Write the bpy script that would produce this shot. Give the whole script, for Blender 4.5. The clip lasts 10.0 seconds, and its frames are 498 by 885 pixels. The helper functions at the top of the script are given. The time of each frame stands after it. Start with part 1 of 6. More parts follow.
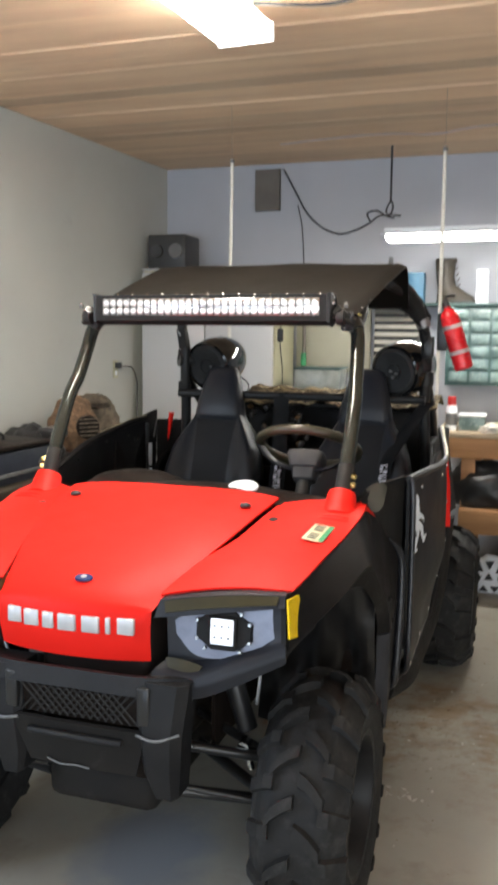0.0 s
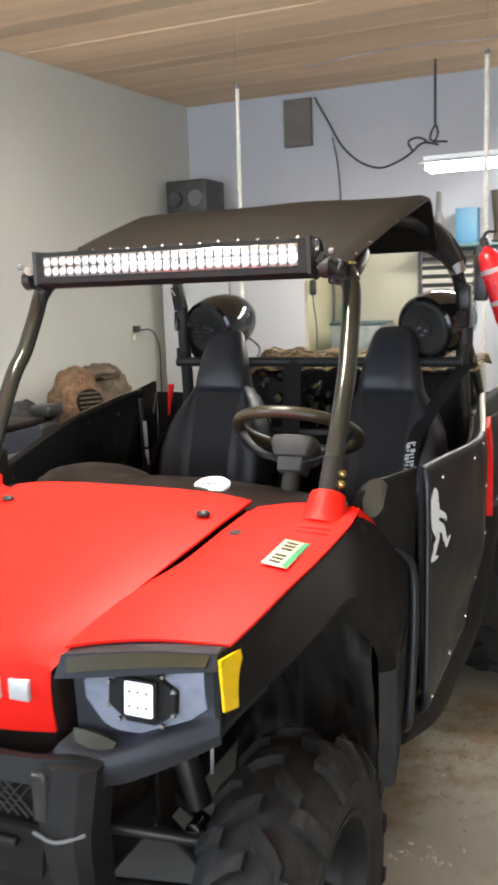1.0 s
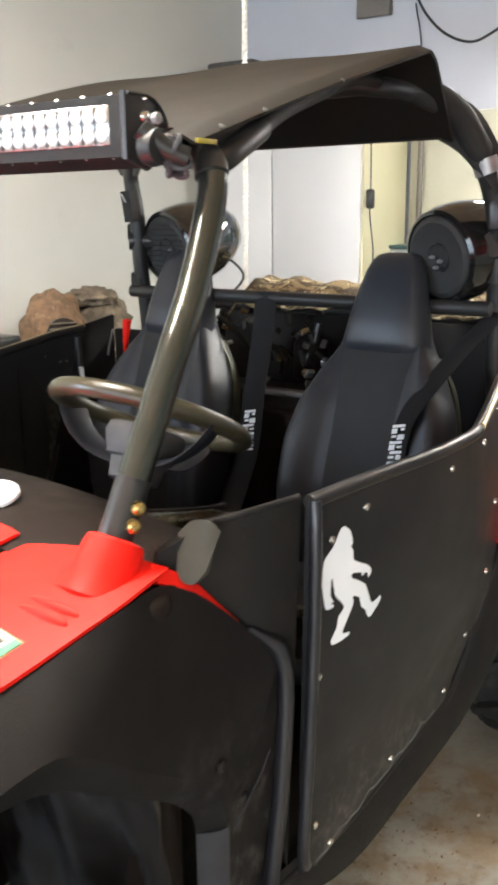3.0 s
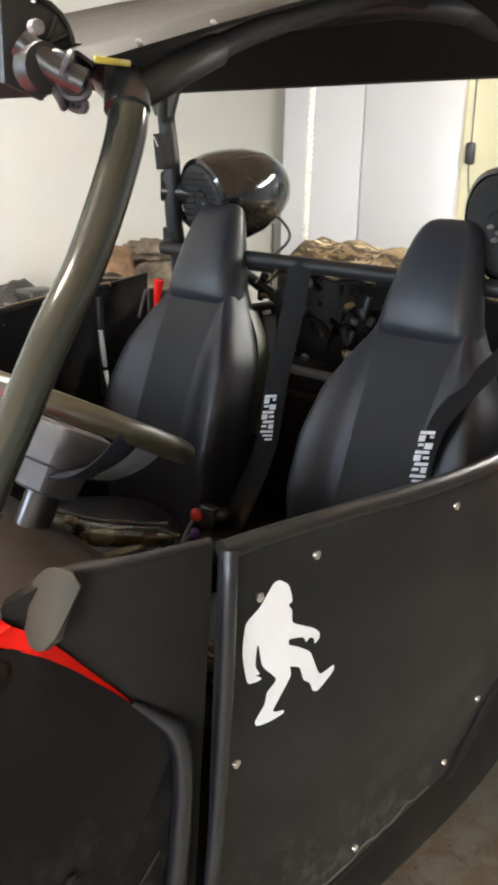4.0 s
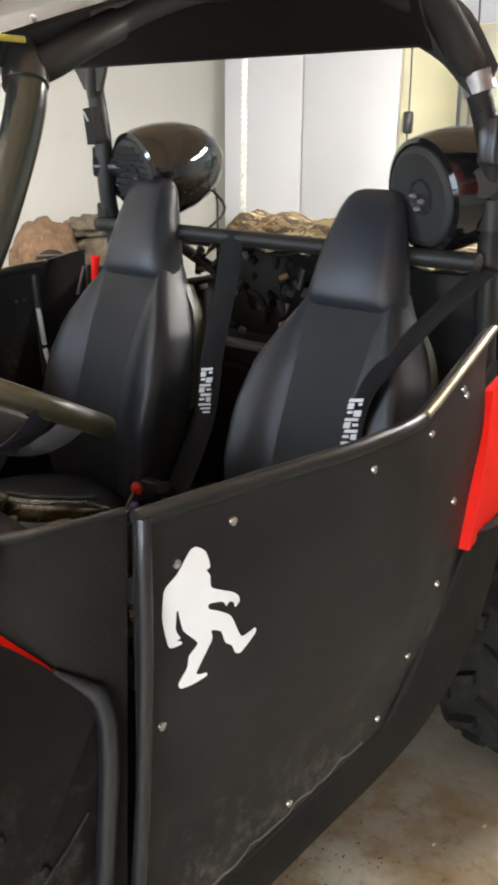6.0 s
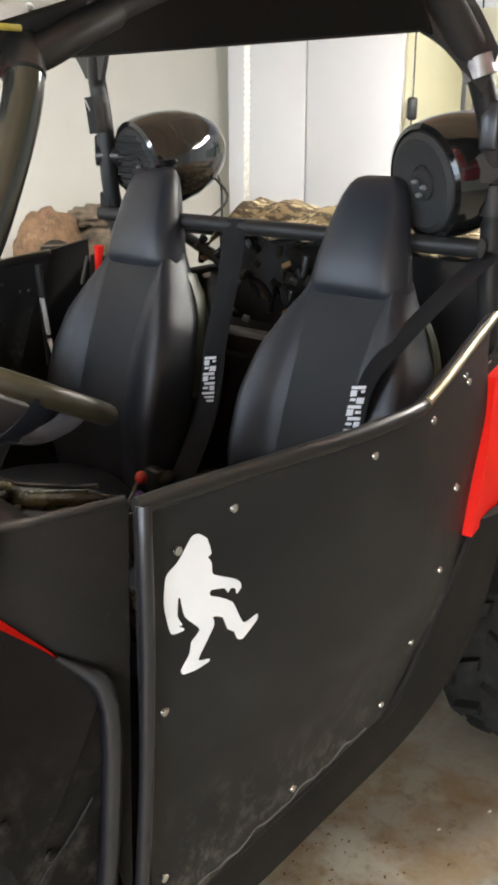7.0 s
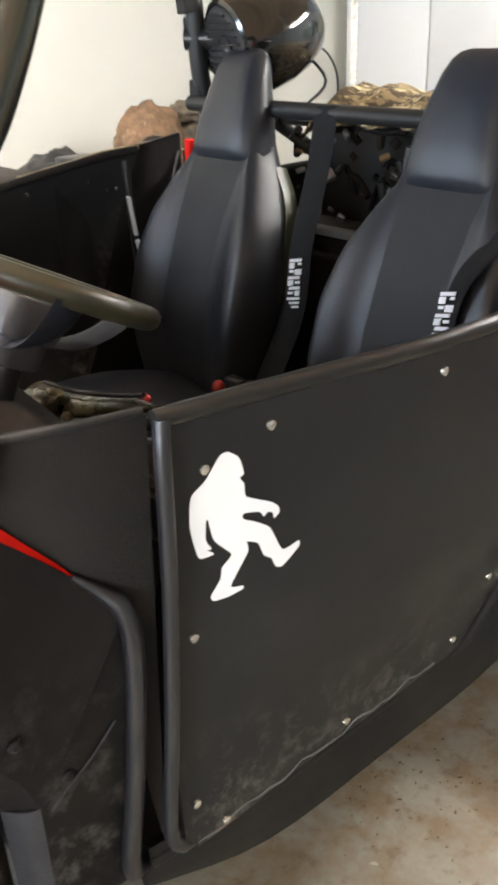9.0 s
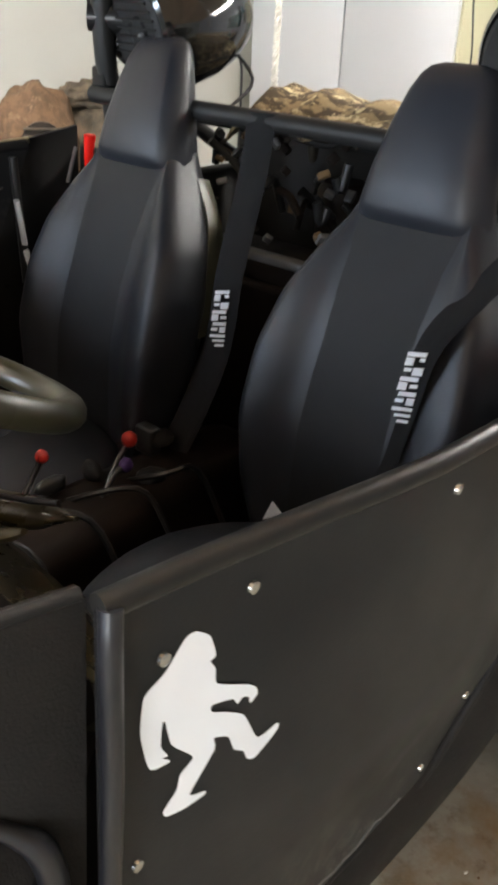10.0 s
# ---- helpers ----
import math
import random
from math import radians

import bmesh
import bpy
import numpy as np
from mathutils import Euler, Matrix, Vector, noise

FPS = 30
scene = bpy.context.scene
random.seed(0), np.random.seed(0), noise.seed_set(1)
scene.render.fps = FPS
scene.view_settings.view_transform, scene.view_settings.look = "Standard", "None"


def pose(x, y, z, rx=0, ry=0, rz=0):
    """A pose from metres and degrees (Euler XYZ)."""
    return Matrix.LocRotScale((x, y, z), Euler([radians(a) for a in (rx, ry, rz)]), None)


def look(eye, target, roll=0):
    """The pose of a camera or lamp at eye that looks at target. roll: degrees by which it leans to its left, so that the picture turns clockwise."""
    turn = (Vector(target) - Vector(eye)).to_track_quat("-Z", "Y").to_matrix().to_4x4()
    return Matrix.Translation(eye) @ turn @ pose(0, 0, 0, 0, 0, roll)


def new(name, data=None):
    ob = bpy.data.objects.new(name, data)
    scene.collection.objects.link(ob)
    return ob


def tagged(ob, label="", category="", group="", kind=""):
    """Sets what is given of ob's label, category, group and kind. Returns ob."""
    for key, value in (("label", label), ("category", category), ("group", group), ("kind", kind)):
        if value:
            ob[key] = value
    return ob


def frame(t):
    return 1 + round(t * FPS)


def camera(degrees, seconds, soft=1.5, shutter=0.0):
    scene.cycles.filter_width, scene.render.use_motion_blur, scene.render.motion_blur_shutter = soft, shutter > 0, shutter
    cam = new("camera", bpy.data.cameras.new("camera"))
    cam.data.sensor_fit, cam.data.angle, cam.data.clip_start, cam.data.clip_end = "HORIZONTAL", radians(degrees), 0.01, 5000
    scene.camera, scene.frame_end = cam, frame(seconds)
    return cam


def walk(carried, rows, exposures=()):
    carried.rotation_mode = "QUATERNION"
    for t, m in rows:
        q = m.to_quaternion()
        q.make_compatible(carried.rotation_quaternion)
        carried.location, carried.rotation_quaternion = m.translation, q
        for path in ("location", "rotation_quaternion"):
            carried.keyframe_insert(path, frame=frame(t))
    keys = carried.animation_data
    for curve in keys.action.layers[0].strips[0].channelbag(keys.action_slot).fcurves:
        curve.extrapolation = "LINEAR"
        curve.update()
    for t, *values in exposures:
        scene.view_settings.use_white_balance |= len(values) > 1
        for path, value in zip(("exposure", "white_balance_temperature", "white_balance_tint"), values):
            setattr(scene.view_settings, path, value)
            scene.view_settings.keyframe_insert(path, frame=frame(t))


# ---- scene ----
cam = camera(31.96, 10.0, 3.3, 0.4)
# seconds, place, pitch, roll, yaw
ROWS = [
    (0, 1.0531, 0.1608, 1.5456, -6.835, -0.551, 18.256),
    (0.5, 1.0734, 0.4504, 1.5283, -10.174, 2.441, 19.758),
    (1, 1.1584, 0.8204, 1.5633, -9.910, 1.996, 23.614),
    (1.5, 1.1193, 1.1093, 1.5206, -14.888, -1.781, 24.606),
    (2, 1.1335, 1.3810, 1.5232, -16.428, -0.517, 23.677),
    (2.5, 1.2734, 1.6564, 1.5278, -15.843, -0.216, 34.236),
    (3, 1.3107, 1.8993, 1.5246, -14.942, 0.724, 34.207),
    (3.2, 1.3035, 1.9841, 1.5332, -15.551, -0.274, 34.514),
    (4.3, 1.3482, 2.4014, 1.5231, -18.165, 0.426, 45.895),
    (4.5, 1.3705, 2.4126, 1.5311, -17.905, 1.854, 46.302),
    (5, 1.3806, 2.3680, 1.5454, -17.121, 0.366, 45.311),
    (5.5, 1.3801, 2.3547, 1.5394, -17.923, 0.143, 43.413),
    (6, 1.3873, 2.3558, 1.5276, -19.634, -0.313, 40.490),
    (6.2, 1.3944, 2.3552, 1.5308, -19.560, -0.183, 39.977),
    (7.5, 1.4014, 2.3708, 1.5190, -21.059, 1.221, 42.304),
    (8, 1.4188, 2.4128, 1.5125, -21.806, 2.450, 45.281),
    (8.5, 1.4383, 2.4658, 1.5049, -23.178, 2.286, 50.142),
    (9, 1.4024, 2.5163, 1.4836, -26.108, 1.998, 49.394),
    (9.5, 1.2369, 2.6002, 1.5201, -24.470, -1.886, 42.822),
    (10, 1.0888, 2.6679, 1.5015, -27.424, -2.412, 42.078),
]
walk(cam, [(t, pose(x, y, z, 90 + pitch, roll, yaw)) for t, x, y, z, pitch, roll, yaw in ROWS],
     exposures=[(0.0, -1.08), (1.0, -0.65), (2.0, -0.42), (2.5, -0.5), (3.0, -0.10), (4.5, 0.0), (7.5, 0.03), (8.5, 0.03), (9.0, 0.24), (10.0, -0.12)])

# ---- light ----
world = bpy.data.worlds.new("world")
scene.world = world
world.use_nodes = True
wn = world.node_tree
sky = wn.nodes.new("ShaderNodeTexSky")
sky.sky_type = "NISHITA"
sky.sun_disc = False
sky.sun_elevation = radians(40)
sky.sun_rotation = radians(200)
wn.links.new(sky.outputs[0], wn.nodes["Background"].inputs[0])
wn.nodes["Background"].inputs[1].default_value = 0.12


def area_lamp(name, matrix, sx, sy, watts, color):
    data = bpy.data.lights.new(name, "AREA")
    data.shape, data.size, data.size_y = "RECTANGLE", sx, sy
    data.energy, data.color = watts, color
    ob = new(name, data)
    ob.matrix_world = matrix
    return ob


# daylight through the open garage door behind the camera, and the two tube fittings
area_lamp("daylight_front", look((-0.15, -2.35, 1.12), (0.0, 3.0, 0.9)), 2.6, 2.0, 125, (0.68, 0.82, 1.0))
area_lamp("daylight", look((3.4, -2.35, 1.12), (2.6, 3.0, 1.0)), 3.0, 2.0, 250, (0.90, 0.95, 1.0))
area_lamp("tube_light_ceiling", pose(-0.03, 2.63, 2.585, 0, 0, -4), 0.16, 1.16, 42, (1.0, 0.95, 0.84))
# next lamp is added at an assumed, unseen window for the seats' bluish sheen
area_lamp("window_light", look((-2.30, 0.35, 1.77), (0.0, 3.6, 1.0)), 1.3, 0.9, 175, (0.66, 0.80, 1.0))
area_lamp("tube_light_bench", pose(0.80, 5.21, 2.10), 1.16, 0.10, 18, (1.0, 0.97, 0.88))

# ---- materials ----


def mat(name, base, rough=0.6, metal=0.0, second=None, scale=6.0, mix=(0.40, 0.65), bump=0.0, bump_scale=60.0,
        wear=None, wear_scale=14.0, wear_cut=(0.62, 0.72), rough_var=0.12, stretch=(1, 1, 1), coat=0.0, spec=0.5):
    m = bpy.data.materials.new(name)
    m.use_nodes = True
    nt = m.node_tree
    b = nt.nodes["Principled BSDF"]
    b.inputs["Metallic"].default_value = metal
    b.inputs["Coat Weight"].default_value = coat
    b.inputs["Specular IOR Level"].default_value = spec
    tc = nt.nodes.new("ShaderNodeTexCoord")
    mp = nt.nodes.new("ShaderNodeMapping")
    mp.inputs["Scale"].default_value = stretch
    nt.links.new(tc.outputs["Object"], mp.inputs[0])

    def tex(s, detail=6.0, r=0.6):
        n = nt.nodes.new("ShaderNodeTexNoise")
        n.inputs["Scale"].default_value = s
        n.inputs["Detail"].default_value = detail
        n.inputs["Roughness"].default_value = r
        nt.links.new(mp.outputs[0], n.inputs["Vector"])
        return n

    def ramp(source, lo, hi):
        r = nt.nodes.new("ShaderNodeMapRange")
        r.inputs["From Min"].default_value, r.inputs["From Max"].default_value = lo, hi
        nt.links.new(source, r.inputs["Value"])
        return r.outputs[0]

    def blend(f, a, c):
        x = nt.nodes.new("ShaderNodeMix")
        x.data_type = "RGBA"
        nt.links.new(f, x.inputs[0])
        for sock, v in ((6, a), (7, c)):
            if isinstance(v, tuple):
                x.inputs[sock].default_value = (*v, 1)
            else:
                nt.links.new(v, x.inputs[sock])
        return x.outputs[2]

    second = second or tuple(min(1, c * 0.82) for c in base)
    n1 = tex(scale)
    colour = blend(ramp(n1.outputs["Fac"], *mix), base, second)
    if wear:
        n2 = tex(wear_scale, 10.0, 0.7)
        colour = blend(ramp(n2.outputs["Fac"], *wear_cut), colour, wear)
    nt.links.new(colour, b.inputs["Base Color"])
    n3 = tex(scale * 3.7, 4.0)
    r = nt.nodes.new("ShaderNodeMapRange")
    r.inputs["To Min"].default_value, r.inputs["To Max"].default_value = max(0.02, rough - rough_var), min(1, rough + rough_var)
    nt.links.new(n3.outputs["Fac"], r.inputs["Value"])
    nt.links.new(r.outputs[0], b.inputs["Roughness"])
    if bump:
        n4 = tex(bump_scale, 3.0)
        bp = nt.nodes.new("ShaderNodeBump")
        bp.inputs["Strength"].default_value = bump
        bp.inputs["Distance"].default_value = 0.004
        nt.links.new(n4.outputs["Fac"], bp.inputs["Height"])
        nt.links.new(bp.outputs[0], b.inputs["Normal"])
    return m


def glow(name, color, strength):
    m = bpy.data.materials.new(name)
    m.use_nodes = True
    b = m.node_tree.nodes["Principled BSDF"]
    b.inputs["Base Color"].default_value = (*color, 1)
    b.inputs["Emission Color"].default_value = (*color, 1)
    b.inputs["Emission Strength"].default_value = strength
    return m


M_WALL = mat("painted_wall", (0.51, 0.52, 0.49), 0.75, second=(0.48, 0.49, 0.465), scale=1.3, bump=0.12, bump_scale=90, wear=(0.4, 0.405, 0.385), wear_scale=3.0, wear_cut=(0.66, 0.86))
M_WALL_BACK = mat("painted_back_wall", (0.47, 0.495, 0.55), 0.7, second=(0.43, 0.455, 0.51), scale=1.3, bump=0.10, bump_scale=90)
M_CEIL = mat("ceiling_wood", (0.84, 0.62, 0.42), 0.75, second=(0.72, 0.5, 0.33), scale=2.2, stretch=(0.5, 4.0, 1.0), mix=(0.35, 0.68), bump=0.25, bump_scale=24, wear=(0.48, 0.33, 0.22), wear_scale=1.2, wear_cut=(0.56, 0.8))
M_FLOOR = mat("concrete_floor", (0.4, 0.385, 0.33), 0.55, second=(0.305, 0.29, 0.245), scale=1.1, mix=(0.35, 0.68), bump=0.15, bump_scale=70, wear=(0.25, 0.22, 0.17), wear_scale=3.6, wear_cut=(0.53, 0.76), rough_var=0.2)
M_RED = mat("red_plastic", (0.82, 0.017, 0.010), 0.52, second=(0.76, 0.015, 0.008), scale=3.0, bump=0.03, bump_scale=120, rough_var=0.08, spec=0.16)
M_BLACK = mat("black_plastic", (0.0146, 0.0143, 0.0146), 0.55, second=(0.018, 0.017, 0.0165), scale=4.0, bump=0.25, bump_scale=420, wear=(0.04, 0.037, 0.034), wear_scale=7.0, wear_cut=(0.60, 0.86), spec=0.14)
M_DOOR = mat("black_door_skin", (0.0148, 0.0152, 0.0164), 0.42, spec=0.2, second=(0.0195, 0.02, 0.0212), scale=2.0, bump=0.08, bump_scale=300, wear=(0.034, 0.034, 0.033), wear_scale=4.0, wear_cut=(0.58, 0.9))
def add_dust(m, colour, low, high, bend=0.0, rise=0.0):
    """Dried mud spatter on the lower part of a panel; behind y = bend the panel's lower edge rises."""
    nt = m.node_tree
    b = nt.nodes["Principled BSDF"]
    old = b.inputs["Base Color"].links[0].from_socket
    tc = nt.nodes.new("ShaderNodeTexCoord")
    sep = nt.nodes.new("ShaderNodeSeparateXYZ")
    nt.links.new(tc.outputs["Object"], sep.inputs[0])

    def calc(op, one, two):
        q = nt.nodes.new("ShaderNodeMath")
        q.operation = op
        for i, v in enumerate((one, two)):
            if isinstance(v, float):
                q.inputs[i].default_value = v
            else:
                nt.links.new(v, q.inputs[i])
        return q.outputs[0]
    past = calc("MAXIMUM", calc("SUBTRACT", sep.outputs["Y"], float(bend)), 0.0)
    level = calc("SUBTRACT", sep.outputs["Z"], calc("MULTIPLY", past, float(rise)))
    fade = nt.nodes.new("ShaderNodeMapRange")
    fade.inputs["From Min"].default_value, fade.inputs["From Max"].default_value = high, low
    nt.links.new(level, fade.inputs["Value"])
    n = nt.nodes.new("ShaderNodeTexNoise")
    n.inputs["Scale"].default_value, n.inputs["Detail"].default_value, n.inputs["Roughness"].default_value = 24, 10, 0.75
    nt.links.new(tc.outputs["Object"], n.inputs["Vector"])
    cut = nt.nodes.new("ShaderNodeMapRange")
    cut.inputs["From Min"].default_value, cut.inputs["From Max"].default_value = 0.50, 0.72
    nt.links.new(n.outputs["Fac"], cut.inputs["Value"])
    mul = nt.nodes.new("ShaderNodeMath")
    mul.operation = "MULTIPLY"
    nt.links.new(fade.outputs[0], mul.inputs[0])
    nt.links.new(cut.outputs[0], mul.inputs[1])
    x = nt.nodes.new("ShaderNodeMix")
    x.data_type = "RGBA"
    nt.links.new(mul.outputs[0], x.inputs[0])
    nt.links.new(old, x.inputs[6])
    x.inputs[7].default_value = (*colour, 1)
    nt.links.new(x.outputs[2], b.inputs["Base Color"])


def add_stains(m, layers):
    """Blotches of spilt oil, rust and dried mud: (colour, scale, cut, strength)."""
    nt = m.node_tree
    b = nt.nodes["Principled BSDF"]
    tc = nt.nodes.new("ShaderNodeTexCoord")
    for colour, scale, cut, strength in layers:
        old = b.inputs["Base Color"].links[0].from_socket
        n = nt.nodes.new("ShaderNodeTexNoise")
        n.inputs["Scale"].default_value, n.inputs["Detail"].default_value, n.inputs["Roughness"].default_value, n.inputs["Distortion"].default_value = scale, 9, 0.68, 0.15
        nt.links.new(tc.outputs["Object"], n.inputs["Vector"])
        r = nt.nodes.new("ShaderNodeMapRange")
        r.inputs["From Min"].default_value, r.inputs["From Max"].default_value, r.inputs["To Max"].default_value = cut[0], cut[1], strength
        near = nt.nodes.new("ShaderNodeVectorMath")
        near.operation = "DISTANCE"
        near.inputs[1].default_value = (0.62, 3.62, 0.0)
        nt.links.new(tc.outputs["Object"], near.inputs[0])
        spread = nt.nodes.new("ShaderNodeMapRange")
        spread.inputs["From Min"].default_value, spread.inputs["From Max"].default_value, spread.inputs["To Min"].default_value, spread.inputs["To Max"].default_value = 0.30, 1.0, 0.05, -0.16
        nt.links.new(near.outputs["Value"], spread.inputs["Value"])
        more = nt.nodes.new("ShaderNodeMath")
        nt.links.new(n.outputs["Fac"], more.inputs[0])
        nt.links.new(spread.outputs[0], more.inputs[1])
        nt.links.new(more.outputs[0], r.inputs["Value"])
        x = nt.nodes.new("ShaderNodeMix")
        x.data_type = "RGBA"
        nt.links.new(r.outputs[0], x.inputs[0])
        nt.links.new(old, x.inputs[6])
        x.inputs[7].default_value = (*colour, 1)
        nt.links.new(x.outputs[2], b.inputs["Base Color"])


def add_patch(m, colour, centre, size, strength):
    """One patch of another colour with a ragged, faded edge."""
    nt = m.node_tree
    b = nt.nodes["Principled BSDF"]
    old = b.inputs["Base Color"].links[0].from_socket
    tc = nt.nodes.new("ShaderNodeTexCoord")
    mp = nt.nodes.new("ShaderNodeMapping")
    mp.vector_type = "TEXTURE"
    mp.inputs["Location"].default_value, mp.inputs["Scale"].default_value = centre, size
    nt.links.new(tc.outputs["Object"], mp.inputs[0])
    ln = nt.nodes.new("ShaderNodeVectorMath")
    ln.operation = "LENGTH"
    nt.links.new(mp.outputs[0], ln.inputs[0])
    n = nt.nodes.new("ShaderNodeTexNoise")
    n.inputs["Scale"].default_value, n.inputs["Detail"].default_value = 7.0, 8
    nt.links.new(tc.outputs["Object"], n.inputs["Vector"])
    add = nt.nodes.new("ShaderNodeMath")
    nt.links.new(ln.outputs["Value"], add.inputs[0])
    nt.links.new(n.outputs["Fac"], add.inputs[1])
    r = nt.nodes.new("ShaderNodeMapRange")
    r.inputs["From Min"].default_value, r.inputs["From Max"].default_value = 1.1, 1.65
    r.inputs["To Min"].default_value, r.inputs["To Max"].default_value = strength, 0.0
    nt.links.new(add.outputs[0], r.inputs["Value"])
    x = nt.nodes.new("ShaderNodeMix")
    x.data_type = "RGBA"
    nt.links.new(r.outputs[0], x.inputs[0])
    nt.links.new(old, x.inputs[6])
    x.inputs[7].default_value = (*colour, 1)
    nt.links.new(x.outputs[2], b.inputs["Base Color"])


def add_islands(m, low, high):
    """Each board a little lighter or darker than the next."""
    nt = m.node_tree
    b = nt.nodes["Principled BSDF"]
    old = b.inputs["Base Color"].links[0].from_socket
    geo = nt.nodes.new("ShaderNodeNewGeometry")
    r = nt.nodes.new("ShaderNodeMapRange")
    r.inputs["To Min"].default_value, r.inputs["To Max"].default_value = low, high
    nt.links.new(geo.outputs["Random Per Island"], r.inputs["Value"])
    hsv = nt.nodes.new("ShaderNodeHueSaturation")
    nt.links.new(r.outputs[0], hsv.inputs["Value"])
    nt.links.new(old, hsv.inputs["Color"])
    nt.links.new(hsv.outputs[0], b.inputs["Base Color"])


add_islands(M_CEIL, 0.78, 1.12)
add_stains(M_FLOOR, (((0.26, 0.175, 0.085), 4.6, (0.49, 0.64), 0.75), ((0.14, 0.098, 0.05), 19.0, (0.58, 0.72), 0.6), ((0.50, 0.48, 0.41), 9.0, (0.60, 0.74), 0.5)))
# two soft blue-grey, darker patches on the floor below the nose
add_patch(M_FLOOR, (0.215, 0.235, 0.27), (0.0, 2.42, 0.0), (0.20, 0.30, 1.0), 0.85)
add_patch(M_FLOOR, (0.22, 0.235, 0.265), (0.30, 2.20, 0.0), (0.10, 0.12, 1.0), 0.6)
add_dust(M_DOOR, (0.15, 0.145, 0.125), 0.44, 0.64, 3.55, 1.58)
M_DIRTY = mat("dusty_black_plastic", (0.0155, 0.0148, 0.0145), 0.58, second=(0.021, 0.019, 0.017), scale=5.0, bump=0.3, bump_scale=300, wear=(0.052, 0.049, 0.046), wear_scale=13.0, wear_cut=(0.60, 0.84), spec=0.1)
M_FLARE = mat("dusty_flare_plastic", (0.0102, 0.0094, 0.0094), 0.50, second=(0.014, 0.013, 0.0125), scale=4.0, bump=0.25, bump_scale=420, wear=(0.022, 0.0205, 0.02), wear_scale=7.0, wear_cut=(0.60, 0.86), spec=0.08)
# real dust, made paler low down in place of the panel's glancing sheen
add_dust(M_FLARE, (0.115, 0.106, 0.10), 0.46, 0.86)
M_TANEDGE = mat("worn_tan_plastic", (0.15, 0.125, 0.07), 0.4, second=(0.10, 0.085, 0.05), scale=14)
M_ARCH = mat("dusty_blue_grey_plastic", (0.034, 0.035, 0.042), 0.5, second=(0.024, 0.024, 0.028), scale=9.0, spec=0.3, bump=0.25, bump_scale=200, wear=(0.08, 0.078, 0.076), wear_scale=16.0, wear_cut=(0.62, 0.8))
M_BUMPER = mat("scuffed_bumper_plastic", (0.0135, 0.0135, 0.0145), 0.5, second=(0.019, 0.019, 0.020), scale=5.0, bump=0.25, bump_scale=300, wear=(0.12, 0.115, 0.11), wear_scale=17.0, wear_cut=(0.665, 0.73), spec=0.22)
M_LINER = mat("shiny_black_liner", (0.011, 0.01, 0.0098), 0.34, second=(0.016, 0.0145, 0.0135), scale=9.0, spec=0.35, wear=(0.055, 0.048, 0.042), wear_scale=18.0, wear_cut=(0.60, 0.75))
M_FLATBLACK = mat("flat_black_cloth", (0.02, 0.0185, 0.018), 0.75, spec=0.25, bump=0.2, bump_scale=300, second=(0.016, 0.015, 0.0145))
M_TUBE = mat("dark_bronze_tube", (0.076, 0.082, 0.072), 0.17, 0.75, second=(0.064, 0.069, 0.060), scale=8.0, rough_var=0.03)
M_RAIL = mat("black_rail_tube", (0.019, 0.0185, 0.018), 0.45, scale=9.0, rough_var=0.04, spec=0.3)
M_TOPRAIL = mat("worn_top_edge", (0.0125, 0.0122, 0.012), 0.38, spec=0.36, coat=0.0, second=(0.0135, 0.013, 0.0125), scale=20.0, rough_var=0.0)
M_CHIN = mat("blue_black_plastic", (0.015, 0.0165, 0.022), 0.48, spec=0.35, second=(0.012, 0.0135, 0.018), scale=4.0, bump=0.15, bump_scale=420)
M_CAGE = mat("black_cage_tube", (0.019, 0.0188, 0.019), 0.30, second=(0.018, 0.018, 0.018), scale=9.0, rough_var=0.03)
M_TRIM = mat("grey_black_trim", (0.015, 0.0155, 0.0195), 0.3, second=(0.012, 0.0125, 0.016), scale=9.0, rough_var=0.03)
M_TYRE = mat("tyre_rubber", (0.016, 0.0155, 0.015), 0.7, second=(0.0185, 0.018, 0.0178), scale=7.0, bump=0.4, bump_scale=90, wear=(0.034, 0.033, 0.032), wear_scale=22.0, wear_cut=(0.52, 0.66), spec=0.25)
M_RIM = mat("black_rim", (0.014, 0.014, 0.015), 0.45, 0.0, spec=0.22)
M_SEAT = mat("black_vinyl", (0.019, 0.021, 0.027), 0.36, second=(0.023, 0.025, 0.031), scale=5.0, bump=0.18, bump_scale=520, rough_var=0.05, spec=0.4)
M_SEATCLOTH = mat("black_seat_cloth", (0.016, 0.0168, 0.0195), 0.42, spec=0.28, bump=0.35, bump_scale=700)
M_SEAT_SIDE = mat("olive_black_vinyl", (0.055, 0.055, 0.035), 0.40, scale=5.0, bump=0.15, bump_scale=400)
M_BELT = mat("black_webbing", (0.017, 0.017, 0.018), 0.85, spec=0.15, bump=0.4, bump_scale=600)
M_GLOSS = mat("gloss_black_shell", (0.008, 0.008, 0.008), 0.10, scale=8, rough_var=0.03, coat=0.4)
M_MESH = mat("speaker_cloth", (0.014, 0.014, 0.014), 0.6, bump=0.6, bump_scale=300)
M_ROOF = mat("black_roof_sheet", (0.0098, 0.0085, 0.007), 0.55, second=(0.008, 0.007, 0.0058), scale=2.0, rough_var=0.05, spec=0.13, bump=0.1, bump_scale=200)
M_CHROME = mat("bright_steel", (0.62, 0.62, 0.60), 0.22, 1.0, scale=20)
M_DULLSTEEL = mat("dull_steel_clamp", (0.30, 0.30, 0.30), 0.45, 0.7, second=(0.22, 0.22, 0.22), scale=25)
